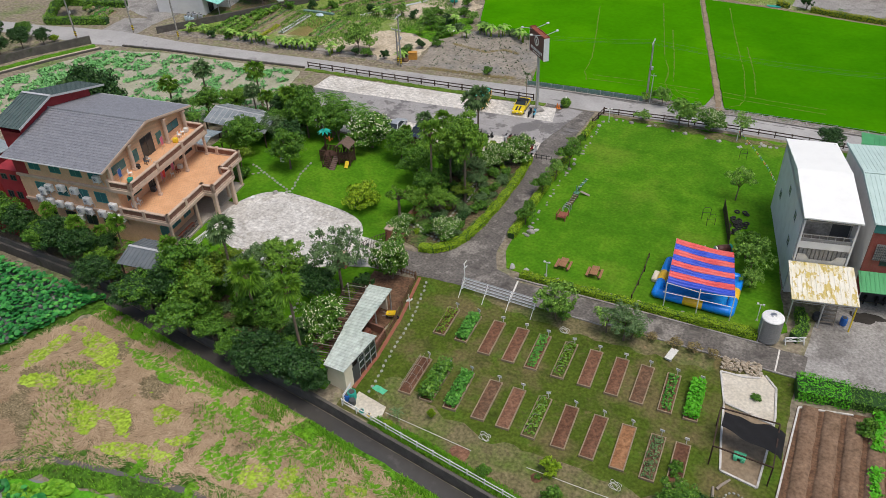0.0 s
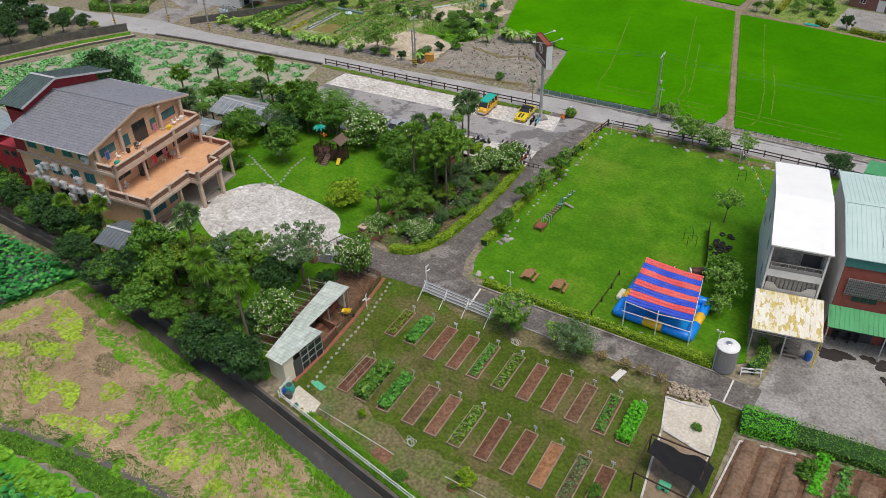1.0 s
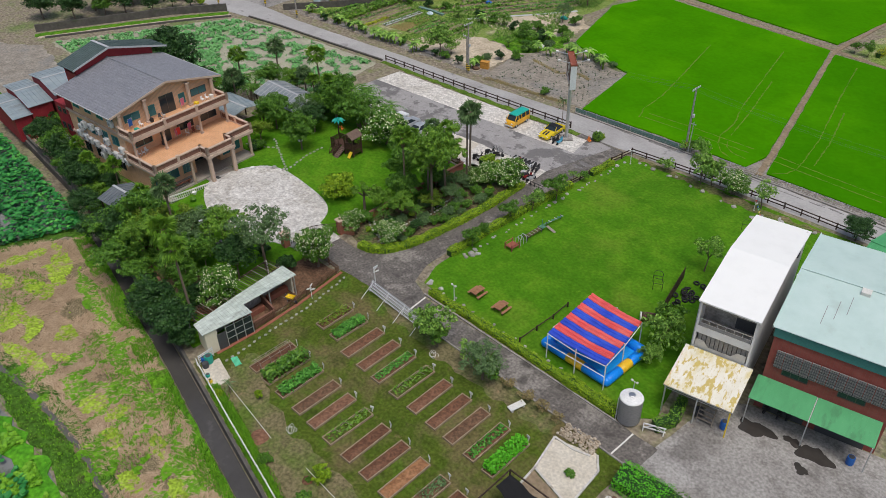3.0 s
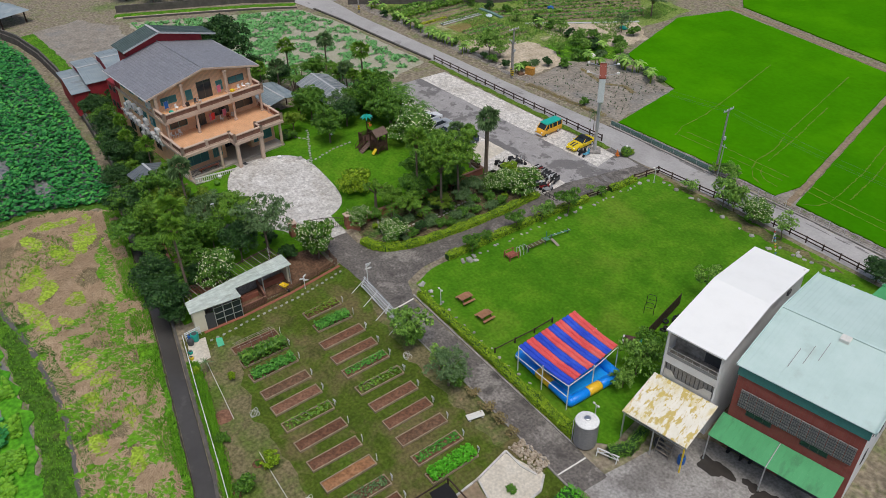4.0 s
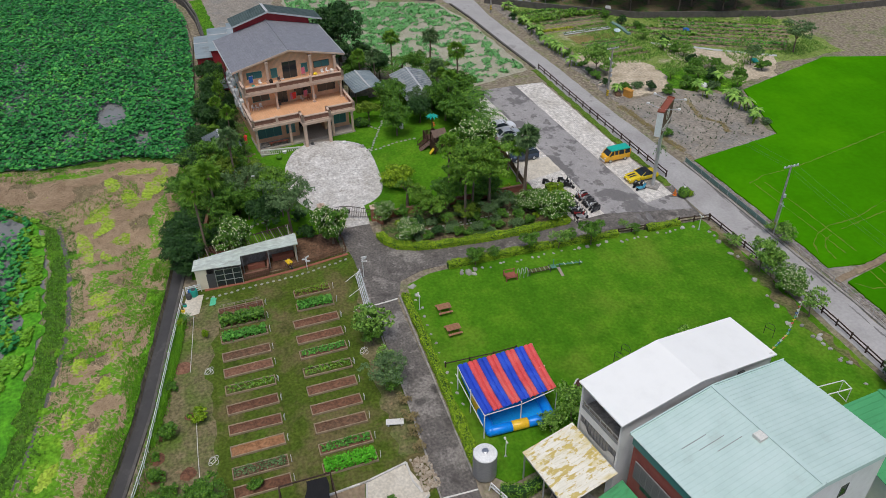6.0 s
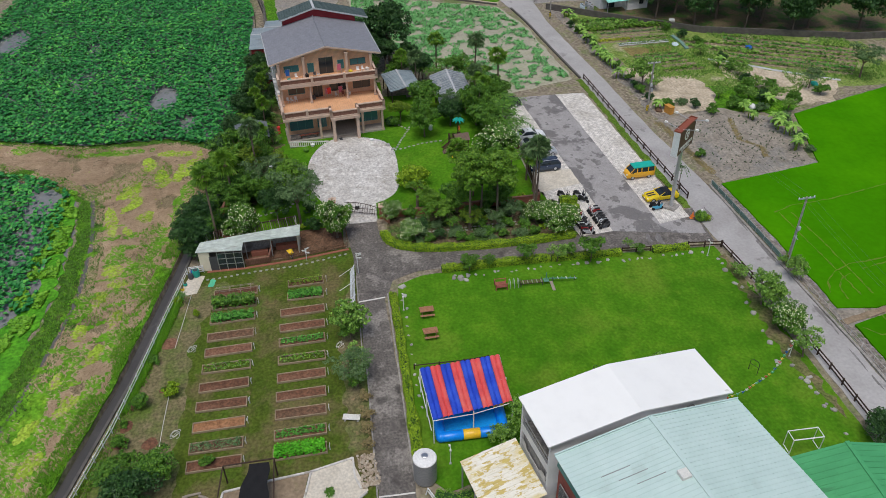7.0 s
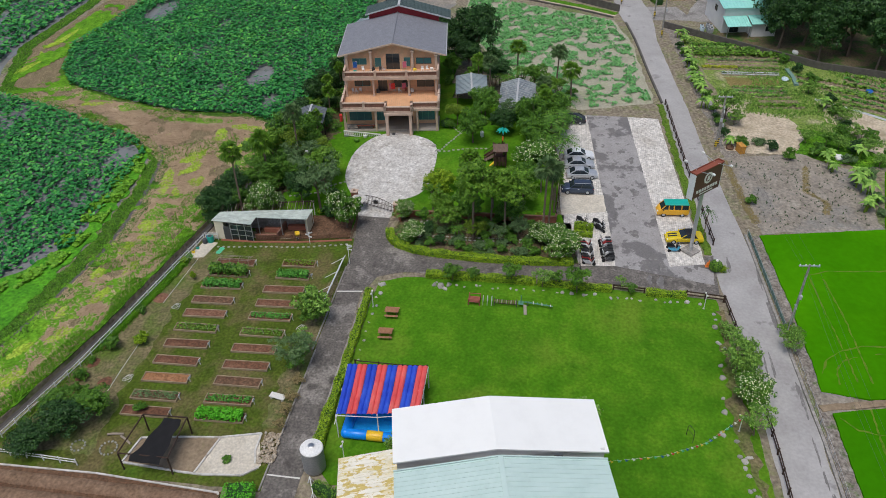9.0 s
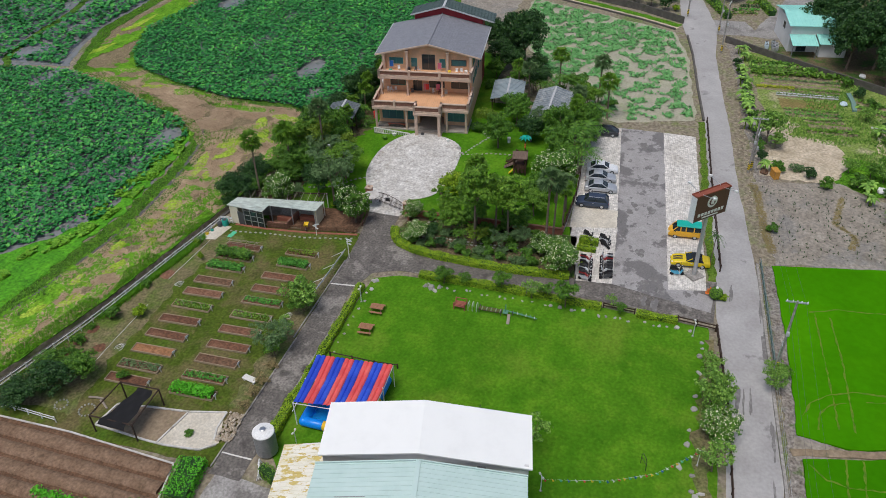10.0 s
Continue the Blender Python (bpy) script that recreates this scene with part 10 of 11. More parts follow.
def playhouse():
    """Two timber decks joined by a bridge: one open with a palm ornament, one a roofed tower."""
    t = thing("playhouse", -52.7, 76.0, gz(-52.7, 76.0) + .05, 8, "dark wooden play tower with stairs, ramp and slide", "playhouse")
    for x, top in ((-2.2, 1.9), (-.7, 1.9), (.55, 2.9), (2.15, 2.9)):
        for y in (-.85, .85):
            part("post", Mesh().box(x - .08, y - .08, 0, x + .08, y + .08, top, .01), "play_wood", t)
    part("deck", Mesh().box(-2.25, -.9, .95, -.65, .9, 1.05), "play_wood", t)
    part("bridge", Mesh().box(-.65, -.55, 1.0, .5, .55, 1.08), "play_wood", t)
    part("deck", Mesh().box(.5, -.9, 1.05, 2.2, .9, 1.15), "play_wood", t)
    for x0, x1, y in ((-2.15, -.7, .86), (-2.15, -1.35, -.86), (-.6, .5, .5), (.6, 2.1, .86), (.6, 2.1, -.86)):
        k = int((x1 - x0) / .19)
        for n in range(k):
            x = x0 + (n + .5) * (x1 - x0) / k
            part("slat", Mesh().box(x - .06, y - .02, .35, x + .06, y + .02, 1.8), "play_wood", t)
        part("handrail", Mesh().bar((x0, y, 1.84), (x1, y, 1.84), .09, .07), "play_wood", t)
    for x in (-2.24, 2.19):
        for n in range(8):
            part("slat", Mesh().box(x - .02, -.76 + n * .2, .35, x + .02, -.64 + n * .2, 1.8), "play_wood", t)
    for u in (-1, 1):
        part("roof_slope", Mesh().slab([(1.35 + u * .02, -1.1, 3.55), (1.35 + u * .02, 1.1, 3.55), (1.35 + u * 1.05, 1.1, 2.8), (1.35 + u * 1.05, -1.1, 2.8)], .06), "play_roof", t, "weathered brown board roof")
    for n in range(6):
        part("step", Mesh().box(-1.25, -2.25 + n * .22, n * .17, -.5, -2.0 + n * .22, n * .17 + .06), "play_wood", t)
    for x in (-1.29, -.46):
        part("stringer", Mesh().bar((x, -2.3, .05), (x, -.9, 1.05), .06, .2), "play_wood", t)
        part("stair_rail", Mesh().bar((x, -2.25, .75), (x, -.9, 1.8), .06).bar((x, -2.25, 0), (x, -2.25, .78), .06), "play_wood", t)
    part("ramp", Mesh().slab([(-.35, -2.45, .02), (.5, -2.45, .02), (.5, -.55, 1.06), (-.35, -.55, 1.06)], .06), "play_roof", t, "weathered brown plank ramp")
    for n in range(7):
        part("cleat", Mesh().bar((-.35, -2.3 + n * .26, .13 + n * .142), (.5, -2.3 + n * .26, .13 + n * .142), .05), "play_wood", t)
    part("slide", Mesh().slab([(1.6, -.95, .8), (2.1, -.95, .8), (2.1, -1.6, .1), (1.6, -1.6, .1)], .08), "yellow_plastic", t, "yellow plastic slide")
    part("ornament_trunk", Mesh().tube([(-1.9, .5, 0), (-1.95, .5, 2.2), (-1.8, .5, 4.1)], .09, 8), "play_wood", t)
    pl = Mesh()
    for k in range(9):
        a = 6.2832 * k / 9
        d, e = Vector((math.cos(a), math.sin(a), 0)), Vector((-math.sin(a), math.cos(a), 0))
        c = Vector((-1.8, .5, 4.15))
        pl.add([tuple(c), tuple(c + d * .5 + e * .22 + Vector((0, 0, .18))), tuple(c + d * 1.05 - Vector((0, 0, .22))), tuple(c + d * .5 - e * .22 + Vector((0, 0, .18)))], [(0, 1, 2), (0, 2, 3)])
    part("ornament_leaves", pl, "car_teal", t, "teal metal palm leaves")
    orn = Mesh().ball((-1.2, .5, 2.9), (.16, .14, .28), 10, 6).ball((-1.2, .5, 3.28), (.13, .13, .14), 8, 6)
    orn.add([(-1.3, .5, 3.0), (-1.75, .5, 3.35), (-1.7, .5, 3.0)], [(0, 1, 2)]).add([(-1.1, .5, 3.0), (-.65, .5, 3.35), (-.7, .5, 3.0)], [(0, 1, 2)])
    part("ornament", orn, "orange_plastic", t, "orange cut-out ornament")


playhouse()
for x, y, r in ((13.5, 74.2, 80), (14.5, 74.4, 95), (15.3, 74.8, 85)):
    scooter(x, y, r, "black")
solo("notice_box", Mesh().box(-.3, -.2, 0, .3, .2, .75, .03).box(-.36, -.26, .75, .36, .26, .82, .02), "white", "white box standing on the park lawn", "box", at=(-59.6, 72.6, gz(-59.6, 72.6) + .07, 0, 0, 20))
t = thing("park_table", -45.2, 50.4, gz(-45.2, 50.4) + .07, 0, "round grey stone table with stone stools", "table")
part("tabletop", Mesh().tube([(0, 0, .68), (0, 0, .76)], .65, 18), "concrete", t)
part("pedestal", Mesh().tube([(0, 0, 0), (0, 0, .68)], [.3, .2], 10), "concrete", t)
for k in range(4):
    a = 6.2832 * k / 4 + .4
    solo("stone_stool", Mesh().tube([(0, 0, 0), (0, 0, .2), (0, 0, .42)], [.2, .23, .2], 10), "concrete", "round grey stone stool", "stool", "stools round the stone table", at=(-45.2 + 1.15 * math.cos(a), 50.4 + 1.15 * math.sin(a), gz(-45.2, 50.4) + .06))
t = thing("park_lamp", -44.2, 49.2, gz(-44.2, 49.2) + .05, 0, "tall pale concrete lamp post among trees", "lamp post")
part("pole", Mesh().tube([(0, 0, 0), (0, 0, 5.2)], [.12, .07], 8), "concrete", t)
part("lamp_head", Mesh().box(-.1, -.35, 5.1, .1, .1, 5.25, .03), "light_grey", t)
patch("side_path", strip([(-56.6, 51.0), (-54.6, 53.2), (-52.8, 55.0)], .9), .72, "concrete", "narrow pale concrete path to the porch", .03, .5, .4, "path")
for x, y, s in ((-57.2, 54.2, 1.0), (-57.4, 63.2, .7)):
    solo("planter", Mesh().tube([(0, 0, 0), (0, 0, .35)], [.25, .32], 10), "white", "round white planter pot by the porch", "planter", at=(x, y, gz(x, y) + .06))

# loose things on the balconies


def on_house(ob, u, v, z, rot=0):
    ob.matrix_world = HM @ pose(u, v, z, 0, 0, rot)
    return ob


def chair(u, v, z, rot, m, label):
    t = tagged(new("plastic_chair"), label, "chair", "chairs on the balconies")
    part("seat", Mesh().box(-.2, -.2, .38, .2, .2, .43, .015), m, t)
    part("backrest", Mesh().box(-.22, -.2, .43, -.17, .2, .85, .015), m, t)
    for x in (-.17, .17):
        for y in (-.17, .17):
            part("leg", Mesh().box(x - .02, y - .02, 0, x + .02, y + .02, .38), m, t)
    on_house(t, u, v, z, rot)


for u, v, r, m in ((-5.6, 1.4, 30, "white"), (-5.5, 2.0, 60, "white"), (-5.7, 2.6, 10, "white"), (-5.6, 9.0, 40, "off_white"), (-5.5, 10.0, 0, "rust_red")):
    chair(u, v, 4.24, r, m, "white plastic chair on the tiled terrace" if m == "white" else "worn chair by the terrace wall")
for u, v, r, m in ((-6.4, 3.2, 20, "white"), (-6.3, 6.6, 80, "light_grey"), (-6.2, 12.8, 10, "white"), (-6.3, 13.6, 30, "white"), (-6.2, 6.0, 0, "dark_grey")):
    chair(u, v, 7.64, r, m, "light plastic chair on the upper balcony")
for u, v, z, m, lb in ((-6.0, 11.6, 7.64, "yellow_plastic", "yellow sack by the balcony wall"), (-6.6, 4.8, 7.64, "black", "dark potted plant stand on the balcony"), (-6.3, 14.3, 7.64, "off_white", "white storage box on the balcony"), (-5.8, 5.4, 4.24, "dark_grey", "dark storage box on the terrace"), (-5.9, 11.0, 4.24, "off_white", "pale crate on the terrace"), (-5.5, 2.0, 7.64, "teal_plastic", "teal bucket on the balcony")):
    o = solo("storage_box", Mesh().box(-.3, -.25, 0, .3, .25, .55, .06), m, lb, "box")
    on_house(o, u, v, z, 15)
for v, z, m in ((7.6, 4.24, "pink_cloth"), (7.9, 4.24, "red_cloth"), (9.7, 4.24, "pink_cloth"), (9.9, 7.64, "pink_cloth"), (1.9, 7.7, "blue_plastic")):
    me = Mesh()
    for i in range(6):
        for j in range(7):
            me.v.append((.03 * math.sin(i * 2 + j), -.3 + i * .12, .5 + j * .17))
    me.raw([(i * 7 + j, i * 7 + j + 1, i * 7 + 8 + j, i * 7 + 7 + j) for i in range(5) for j in range(6)])
    t = tagged(new("laundry_rack"), "laundry hanging on a small drying rack", "laundry")
    part("cloth", me, m, t, smooth=True)
    part("stand", Mesh().tube([(0, -.35, 0), (0, -.35, 1.55), (0, .35, 1.55), (0, .35, 0)], .02, 5), "light_grey", t)
    on_house(t, -5.9 if z < 5 else -6.6, v, z, 10)
o = solo("porch_bench", Mesh().box(-.25, -1.5, .38, .25, 1.5, .46, .02).box(-.2, -1.3, 0, .2, -1.15, .38).box(-.2, 1.15, 0, .2, 1.3, .38), "rust_red", "long dark red bench on the porch", "bench")
on_house(o, -.9, 3.6, .35)
o = solo("floor_mat", Mesh().box(-.4, -.25, 0, .4, .25, .04, .01), "dark_grey", "dark mat before the porch", "mat")
on_house(o, .9, 8.2, .125)
t = thing("roof_tank", -85.5, 45.8, 0, 0, "stainless water tank beside the lean-to", "water tank")
part("cylinder", Mesh().tube([(0, 0, .2), (0, 0, 3.0), (0, 0, 3.2)], [.8, .8, .3], 16), "steel", t)
part("stand", Mesh().box(-.7, -.7, 0, .7, .7, .2), "concrete", t)
o = solo("toy_figure", Mesh().box(-.25, -.2, 0, .25, .2, .8, .08).ball((0, 0, 1.05), .3, 10, 7), "red_cloth", "red plastic play shape beside the house", "toy", at=(-62.2, 49.0, gz(-62, 49) + .06))
t = solo("vine", Mesh().ball((0, 0, .3), (.4, .4, .35), 8, 5, .2), "leaf_mid", "potted green bush on the forecourt edge", "plant", at=(-55.6, 53.2, gz(-55.6, 53.2) + .1))

# ---- beyond the road ----
def far_house():
    t = thing("far_house", -112.0, 121.0, 0, 10, "white house with turquoise sheet roofs", "house")
    part("wall", Mesh().box(-11, -5, 0, 0, 5, 5.2), "white_wall", t)
    ribbed(t, [(-11.6, -5.6, 5.3), (-11.6, 5.6, 5.3), (-5.5, 5.6, 6.4), (-5.5, -5.6, 6.4)], 16, "roof_turquoise", "roof_slope", .05)
    ribbed(t, [(.6, -5.6, 5.3), (.6, 5.6, 5.3), (-5.5, 5.6, 6.4), (-5.5, -5.6, 6.4)], 16, "roof_turquoise", "roof_slope", .05)
    part("porch_wall", Mesh().box(0, .2, 0, 2.6, 5, 2.8), "white_wall", t)
    ribbed(t, [(3.2, -.2, 2.8), (3.2, 5.4, 2.8), (0, 5.4, 3.6), (0, -.2, 3.6)], 8, "roof_turquoise", "porch_roof", .05)
    ribbed(t, [(3.6, -5.2, 2.6), (3.6, -.4, 2.6), (0, -.4, 3.5), (0, -5.2, 3.5)], 8, "roof_turquoise", "porch_roof", .05)
    for y in (-5, -.6):
        part("post", Mesh().box(3.3, y - .06, 0, 3.42, y + .06, 2.6), "grey", t)
    window(t, "x+", 3.4, 1.1, 1.0, 1.0, 2.6, "frame_dark", "glass_dark", 1)
    window(t, "x+", -2.5, .1, 1.8, 2.2, 0, "frame_dark", "glass_dark", 1)
    window(t, "y-", -5, 3.0, 1.4, 1.2, -5, "frame_dark", "glass_dark", 1)


far_house()
for k in range(5):
    barrel(-113.2 + k * .8, 113.6 + (k % 2) * .5, .4, 1.1, "light_grey" if k % 2 else "galvanised", "pale gas bottle beside the far house", "gas bottle")
for k in range(3):
    barrel(-112.9 + k * .8, 112.4, .35, .9, "pale_blue", "pale blue drum beside the far house")


def far_wall(pts, h, label):
    t = Mesh()
    for (x0, y0), (x1, y1) in zip(pts, pts[1:]):
        d = math.hypot(x1 - x0, y1 - y0)
        nx, ny = -(y1 - y0) / d * .15, (x1 - x0) / d * .15
        t.prism([(x0 - nx, y0 - ny), (x1 - nx, y1 - ny), (x1 + nx, y1 + ny), (x0 + nx, y0 + ny)], -.3, h)
    return solo("boundary_wall", t, "dark_concrete", label, "wall", kind="structure")


far_wall([(-113.4, 104.6), (-109, 110.6), (-104.4, 116.8), (-94.2, 131.8), (-85.6, 160), (-84, 190)], 1.3, "long dark weathered concrete boundary wall")
far_wall([(-122.0, 96.0), (-128.4, 86.4), (-132.9, 76.0), (-139, 62)], 1.5, "dark concrete wall beside the far road")
far_wall([(-117.9, 94.6), (-122.4, 87.0), (-126.6, 78.4), (-134, 62)], .35, "dark concrete wall beside the far road")
far_wall([(-62, 43.4), (-90, 44.0), (-112, 44.4), (-124, 43.4), (-135, 41.4), (-146, 37.4), (-160, 29.4)], .9, "curved grey concrete wall of the lotus pond")
patch("forest_floor", [(-110.6, 112.6), (-105, 118), (-95.2, 132), (-86.6, 160), (-86, 190), (-190, 190), (-190, 126), (-125, 126)], .03, "bed_soil", "dark forest floor of leaf litter and weeds", .4, 2)
patch("far_path", strip([(-118.9, 95.0), (-123.4, 87.3), (-127.6, 78.6), (-135.4, 61)], 1.0), .045, "sand_soil", "pale path beside the taro field", .1, 1, category="path")
patch("path_verge", strip([(-120.3, 95.4), (-125.0, 87.2), (-129.4, 78.2), (-137, 61)], 2.0), .04, "rough_grass", "green grass strip under the far wall", .15, 1)
patch("back_verge", strip([(-104, 45.6), (-118, 45.4), (-136, 43.4)], 2.4), .05, "rough_grass", "green grass behind the pond wall", .2, 1)
t = thing("gazebo", -146.5, 41.5, 0, 20, "dark timber gazebo with slate-blue hipped roof", "gazebo")
for x in (-3, 3):
    for y in (-2.6, 2.6):
        part("post", Mesh().box(x - .12, y - .12, 0, x + .12, y + .12, 2.6), "wood_dark", t)
part("roof", Mesh().add([(-4, -3.6, 2.5), (4, -3.6, 2.5), (4, 3.6, 2.5), (-4, 3.6, 2.5), (-1, 0, 4.3), (1, 0, 4.3)], [(0, 1, 5, 4), (1, 2, 5), (2, 3, 4, 5), (3, 0, 4), (3, 2, 1, 0)]), "roof_blue", t)
part("rail", Mesh().bar((-3, -2.6, .8), (3, -2.6, .8), .1), "wood_dark", t)


# brick house beyond the rice, its yard and golden hedge
patch("far_yard", [(-4.2, 162.2), (-3.4, 173.4), (40, 169), (40, 155.6), (12.4, 158.4), (4.6, 159.6), (-.4, 160.8)], .05, "yard", "worn grey concrete yard of the brick house", .1, 1, category="pavement")
t = thing("brick_house", -3.6, 174.6, 0, -11.5, "red brick house with a white door beyond the rice", "house")
part("wall", Mesh().box(0, 0, 0, 17, 9, 3.6), "red_brick_wall", t)
part("roof", Mesh().box(-.4, -.5, 3.6, 17.4, 9.4, 3.85, .03), "concrete", t)
part("door", Mesh().box(5.2, -.06, 0, 6.6, 0, 2.2, .01), "white", t, "white panelled door")
window(t, "y-", 2.4, 1.0, 1.1, 1.0, 0, "white", "glass_dark", 1)
window(t, "y-", 10.5, 1.0, 1.6, 1.1, 0, "white", "glass_dark", 1)
for pts in ([(-14.4, 163.6), (-14.2, 172)], [(-6.8, 161.6), (-4.6, 160.5)], [(-.6, 159.9), (4.0, 158.9), (8.2, 158.2), (12.6, 157.7), (30, 155.8)]):
    hedge(pts, .9, .9, "clipped golden-yellow hedge round the far yard", "leaf_golden", 55, .05, .22)
solo("tarpaulin", Mesh().ball((0, 0, .1), (1.4, .5, .16), 10, 6, .15, 5), "teal_plastic", "flat teal sheet at the field edge", "tarpaulin", at=(-7.4, 160.3, .05))


# allotment rows: ridges of soil, each with its crop
rd = random.Random(91)
def crop_row(p, q, w, leaf, n, size, label, soil="plot_soil", high=1.0):
    t = tagged(new("crop_row"), label, "crop row", "rows of the allotments")
    (x0, y0), (x1, y1) = p, q
    d = math.hypot(x1 - x0, y1 - y0)
    a = math.degrees(math.atan2(y1 - y0, x1 - x0))
    so = Mesh()
    k = max(4, int(d / 1.5))
    for i in range(k + 1):
        for dy, z in ((-w / 2, 0), (-w * .3, .18), (w * .3, .18), (w / 2, 0)):
            so.v.append((d * i / k, dy + rd.uniform(-.06, .06), z * rd.uniform(.8, 1.2)))
    so.raw([(i * 4 + j, (i + 1) * 4 + j, (i + 1) * 4 + j + 1, i * 4 + j + 1) for i in range(k) for j in range(3)])
    part("ridge", so, soil, t).matrix_local = pose(x0, y0, .02, 0, 0, a)
    if leaf:
        me, q_ = Mesh(), []
        for _ in range(n):
            q_.append((Vector((rd.uniform(0, d), rd.gauss(0, w * .2), .2 + .45 * high * rd.random())), Vector((rd.uniform(-.5, .5), rd.uniform(-.5, .5), 1))))
        leaf_quads(me, q_, size, rd)
        tagged(part("crop", me, leaf, t), "leafy row crop", kind="stuff").matrix_local = pose(x0, y0, .02, 0, 0, a)


GREEN_ROW, BARE_ROW = "ridge with a row of green vegetables", "bare brown soil ridge on the allotment"
patch("olive_plot", [(-88.9, 113.6), (-84.9, 114.2), (-85.2, 123.2), (-88.6, 122.8)], .03, "olive_soil", "trodden olive-brown plot between the rows", .2, .8, .02, "field")
patch("pale_plot", [(-80.9, 112.4), (-75.8, 109.6), (-72.9, 112.0), (-74.5, 114.6), (-79.3, 117.0)], .032, "sand_soil", "pale dried mud plot", .3, .8, .02, "field")
patch("weed_patch", [(-69.5, 122.8), (-60.6, 120.6), (-57.4, 129.2), (-58.6, 132.6), (-64.4, 139.6), (-67.0, 133.5), (-68.6, 129.0)], .028, "rough_grass", "bright green weedy ground", .5, .9, .02, "field")
for x, y0, y1, w, lf, n, sz, tall_ in ((-103.4, 109.4, 119, 1.8, "leaf_mid", 300, .5, 1), (-101.2, 109.0, 122, 1.8, "leaf_fresh", 420, .5, 1.4), (-98.6, 109.2, 125.2, 2.3, "leaf_light", 900, .5, 2.2), (-96.1, 111.6, 124.4, 1.3, "leaf_grey", 260, .3, .7), (-94.2, 110.9, 124.2, 1.5, "", 0, 0, 0),
                                    (-92.6, 110.2, 116.6, 1.7, "leaf_golden", 420, .3, .5), (-92.7, 117, 124, 1.3, "leaf_light", 200, .3, .6), (-90.2, 113.4, 123.6, 1.5, "leaf_grey", 170, .26, .6), (-84.1, 114.4, 123.0, 1.2, "leaf_fresh", 300, .32, .7), (-82.5, 114.6, 123.4, 1.2, "crop", 200, .3, .7), (-80.9, 117.2, 123.8, 1.2, "leaf_fresh", 180, .34, .7), (-79.0, 118.0, 124.6, 1.3, "", 0, 0, 0), (-77.0, 117.6, 125.2, 1.4, "leaf_light", 220, .4, .9)):
    crop_row((x, y0), (x - .5, y1), w, lf, n, sz, GREEN_ROW if lf else BARE_ROW, "plot_soil", tall_)
crop_row((-87.8, 126.0), (-81.6, 138.0), 1.5, "leaf_fresh", 420, .45, GREEN_ROW)
crop_row((-90.4, 126.4), (-85.2, 138.4), 1.3, "leaf_light", 300, .42, GREEN_ROW)
for x in (-90.7, -89.9):
    solo("plastic_mulch", Mesh().prism([(x - .22, 113.4), (x + .22, 113.4), (x - .2, 123.6), (x - .64, 123.6)], .2, .24), "plastic_mulch", "strip of pale plastic mulch on the ridge", "mulch sheet", kind="structure")
solo("crop_net", Mesh().prism(strip([(-93.2, 125.4), (-89.5, 125.8), (-86.2, 125.7)], .7), .03, .35), "net_green", "low teal net over a seed row", "net")
solo("crate", Mesh().box(-.75, -.4, 0, .75, .4, 1.2, .03).box(-.8, -.45, 1.2, .8, .45, 1.28, .01), "orange_wood", "orange wooden crate beside the power pole", "crate", at=(-60.7, 112.2, .03, 0, 0, 20))
for i in range(7):
    crop_row((-79.6 + i * -2.0, 131.4 + i * .6), (-70 - i * 1.6, 150 + i * 1.4), 1.2, ("leaf_mid", "crop", "leaf_light", "leaf_mid")[i % 4], 240, .45, "ridge with a row of green vegetables")
tufts("seedlings", [(-57.5, 110.4), (-40, 112.6), (-42, 126), (-55.4, 127.2), (-60, 121)], 260, .22, "leaf_dark", "small dark seedlings dotted over the mud", "seedlings", 31, .04, width=.07)
tufts("straw", strip([(-57, 121), (-50, 119.4), (-47.6, 121.6), (-44.2, 121)], .8), 350, .45, "leaf_dry", "line of dry straw on the mud", "straw", 32, .04, width=.03, flat=True)
tufts("straw", strip([(-58, 109.3), (-50, 110.3), (-41, 111.2)], 1.1), 600, .45, "leaf_dry", "dry straw along the road edge", "straw", 33, .03, width=.03, flat=True)
rd = random.Random(19)
rb = Mesh()
for _ in range(240):
    u = rd.random()
    x, y = -44 - u * 66, 109.0 - u * 3.6 + rd.gauss(.6, .5)
    s = rd.uniform(.05, .16)
    rb.ball((x, y, .06), (s, s * .8, s * .55), 6, 4, .2, rd.randrange(99))
solo("rubble", rb, "rubble", "scattered stones along the road verge", "rubble", kind="stuff")
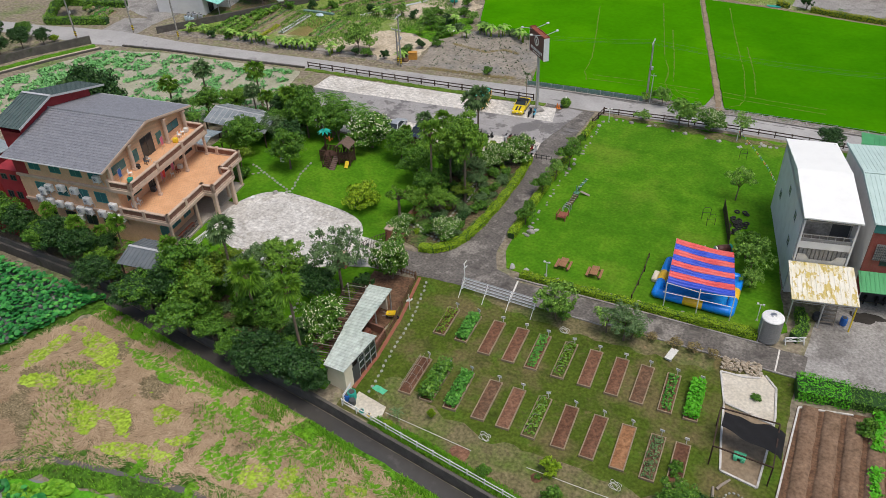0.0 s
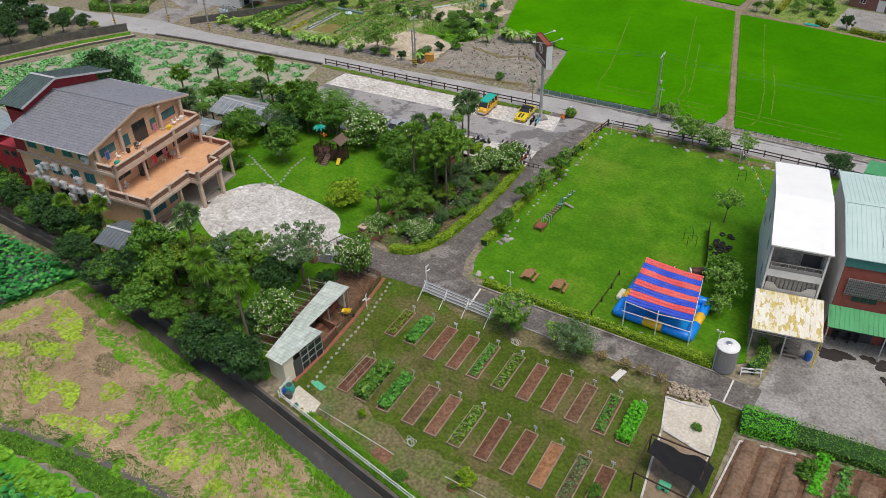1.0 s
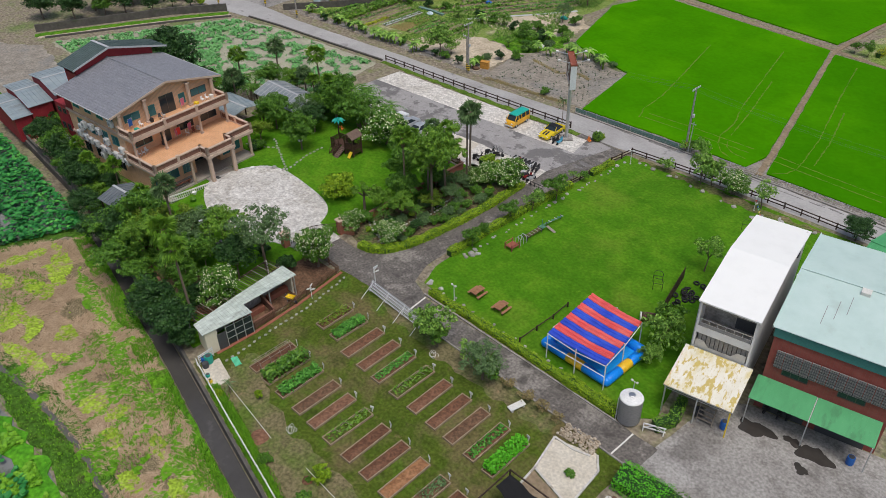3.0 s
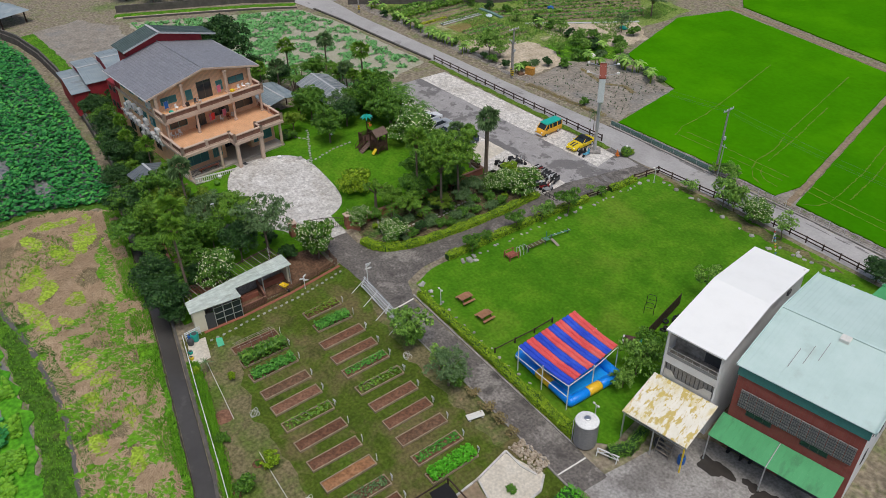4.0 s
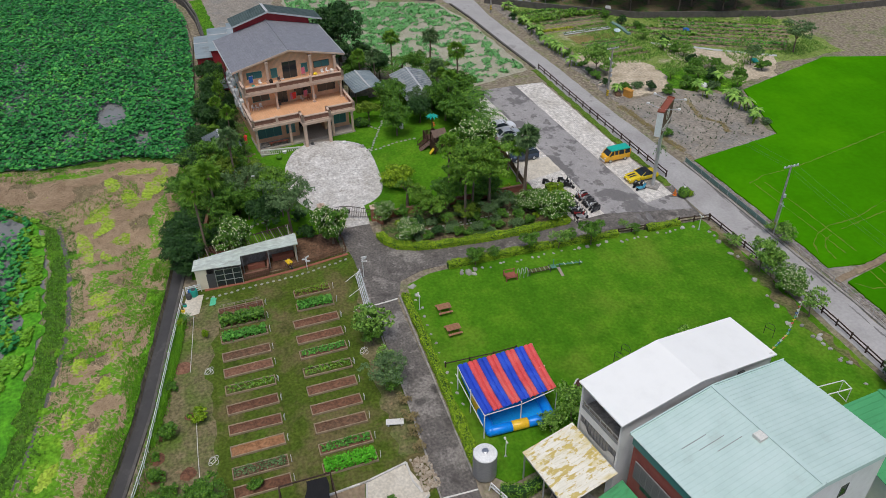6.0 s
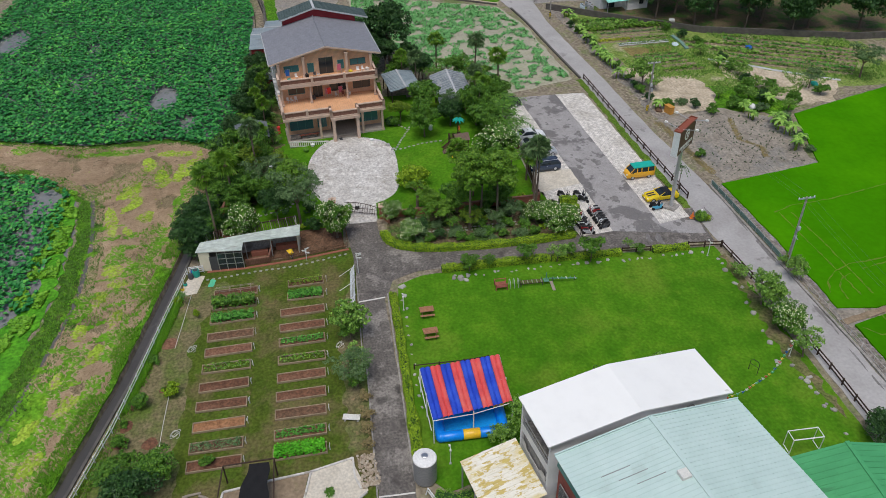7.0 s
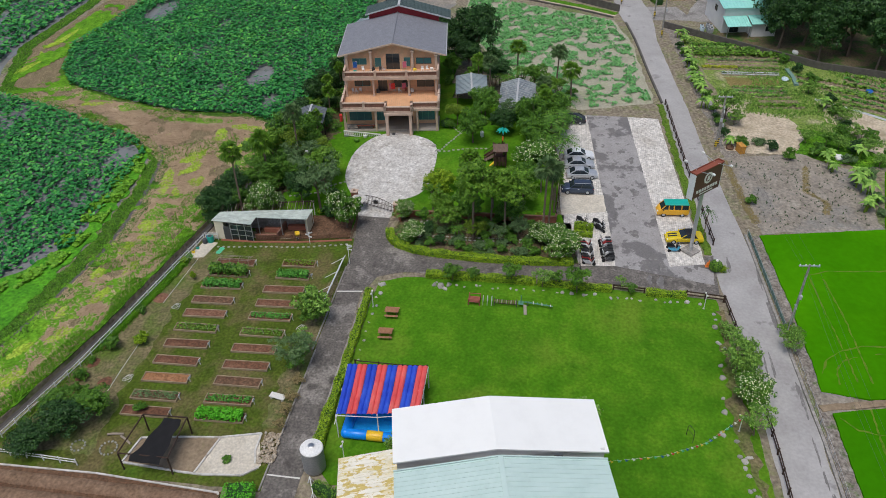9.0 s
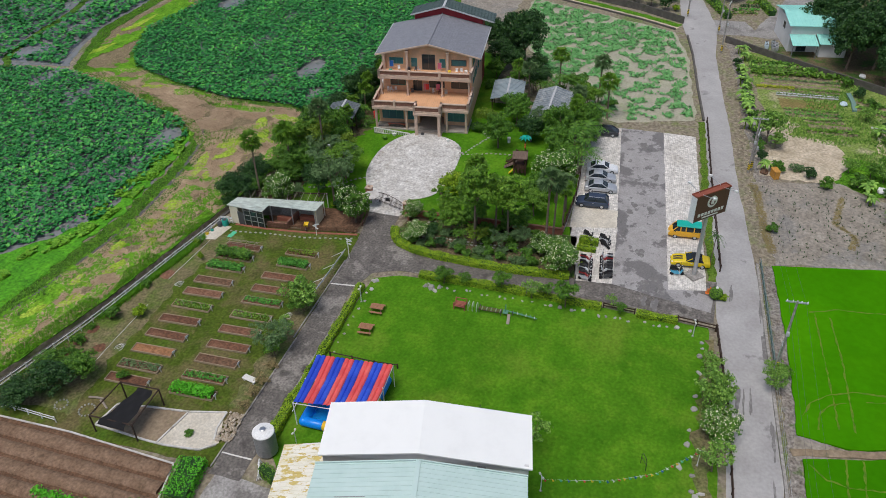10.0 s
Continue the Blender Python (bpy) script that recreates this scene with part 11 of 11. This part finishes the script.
for x, y, m, lb in ((-60.2, 126.4, "white", "white sack among banana plants"), (-88.5, 124.2, "pale_blue", "pale blue sheet heaped on the allotment"), (-66.8, 141.0, "teal_plastic", "teal net heaped on the allotment"), (-84.6, 137.4, "blue_plastic", "blue sheet on the allotment"), (-61.6, 110.8, "wood", "brown heap of dry leaves by the road"), (-101.5, 128.6, "white", "white sack beside the wall")):
    me = Mesh().ball((0, 0, .25), (.8, .6, .4), 10, 6, .18, int(-x))
    kind_ = next(w for w in ("sack", "sheet", "net", "leaves") if w in lb)
    kind_ = {"sheet": "tarpaulin", "net": "tarpaulin", "leaves": "leaf_pile"}.get(kind_, kind_)
    solo(kind_, me, m, lb, kind_.replace("_", " "), at=(x, y, .02))
solo("plastic_mulch", Mesh().prism(strip([(-81, 127.6), (-78, 132.4), (-74.0, 137.4), (-68, 146.6)], .7)[::1], .02, .07), "plastic_mulch", "strip of pale plastic mulch", "mulch sheet", kind="structure")
solo("plastic_mulch", Mesh().prism(strip([(-72, 110.3), (-86, 108.9), (-100, 107.6)], .9), .02, .1), "concrete", "strip of grey sheeting along the verge", "mulch sheet", kind="structure")
# small garden by the far junction
for k in range(4):
    crop_row((-130 - k * 2.6, 104.6 + k * 1.4), (-131.4 - k * 2.4, 111 + k * .6), 1.5, ("leaf_light", "crop", "leaf_dark", "leaf_light")[k], 120, .45, "far garden row of green vegetables")

# ---- bricks of the garden walls, and other repeated pieces ----
BRICK = Mesh().box(-.145, -.125, 0, .145, .125, .085).data("brick", "brick")
for t, pts, h in walls:
    left = 300
    for (x0, y0), (x1, y1) in list(zip(pts, pts[1:]))[:3]:
        d = math.hypot(x1 - x0, y1 - y0)
        a = math.degrees(math.atan2(y1 - y0, x1 - x0))
        for i in range(int(d / .31)):
            for c in (1, 2):
                if left <= 0:
                    break
                left -= 1
                u = (i + .5 * (c % 2) + .25) * .31 / d
                if u > .99:
                    continue
                x, y = x0 + (x1 - x0) * u, y0 + (y1 - y0) * u
                part("brick", BRICK, None, t).matrix_local = pose(x, y, min(gz(x0, y0), gz(x1, y1)) + h - .02 - c * .1, 0, 0, a)

# green rows on the tilled field
rd = random.Random(52)
crop_row((15.64, 58.2), (15.64, 53.6), 1.2, "crop_bright", 420, .3, "ridge with a dense bright green crop", "tilled")
crop_row((15.64, 51.6), (15.64, 45.5), 1.2, "crop_bright", 480, .3, "ridge with a dense bright green crop", "tilled")
crop_row((17.47, 57.6), (17.47, 50.5), 1.2, "crop", 420, .3, "ridge with a leafy green crop", "tilled")
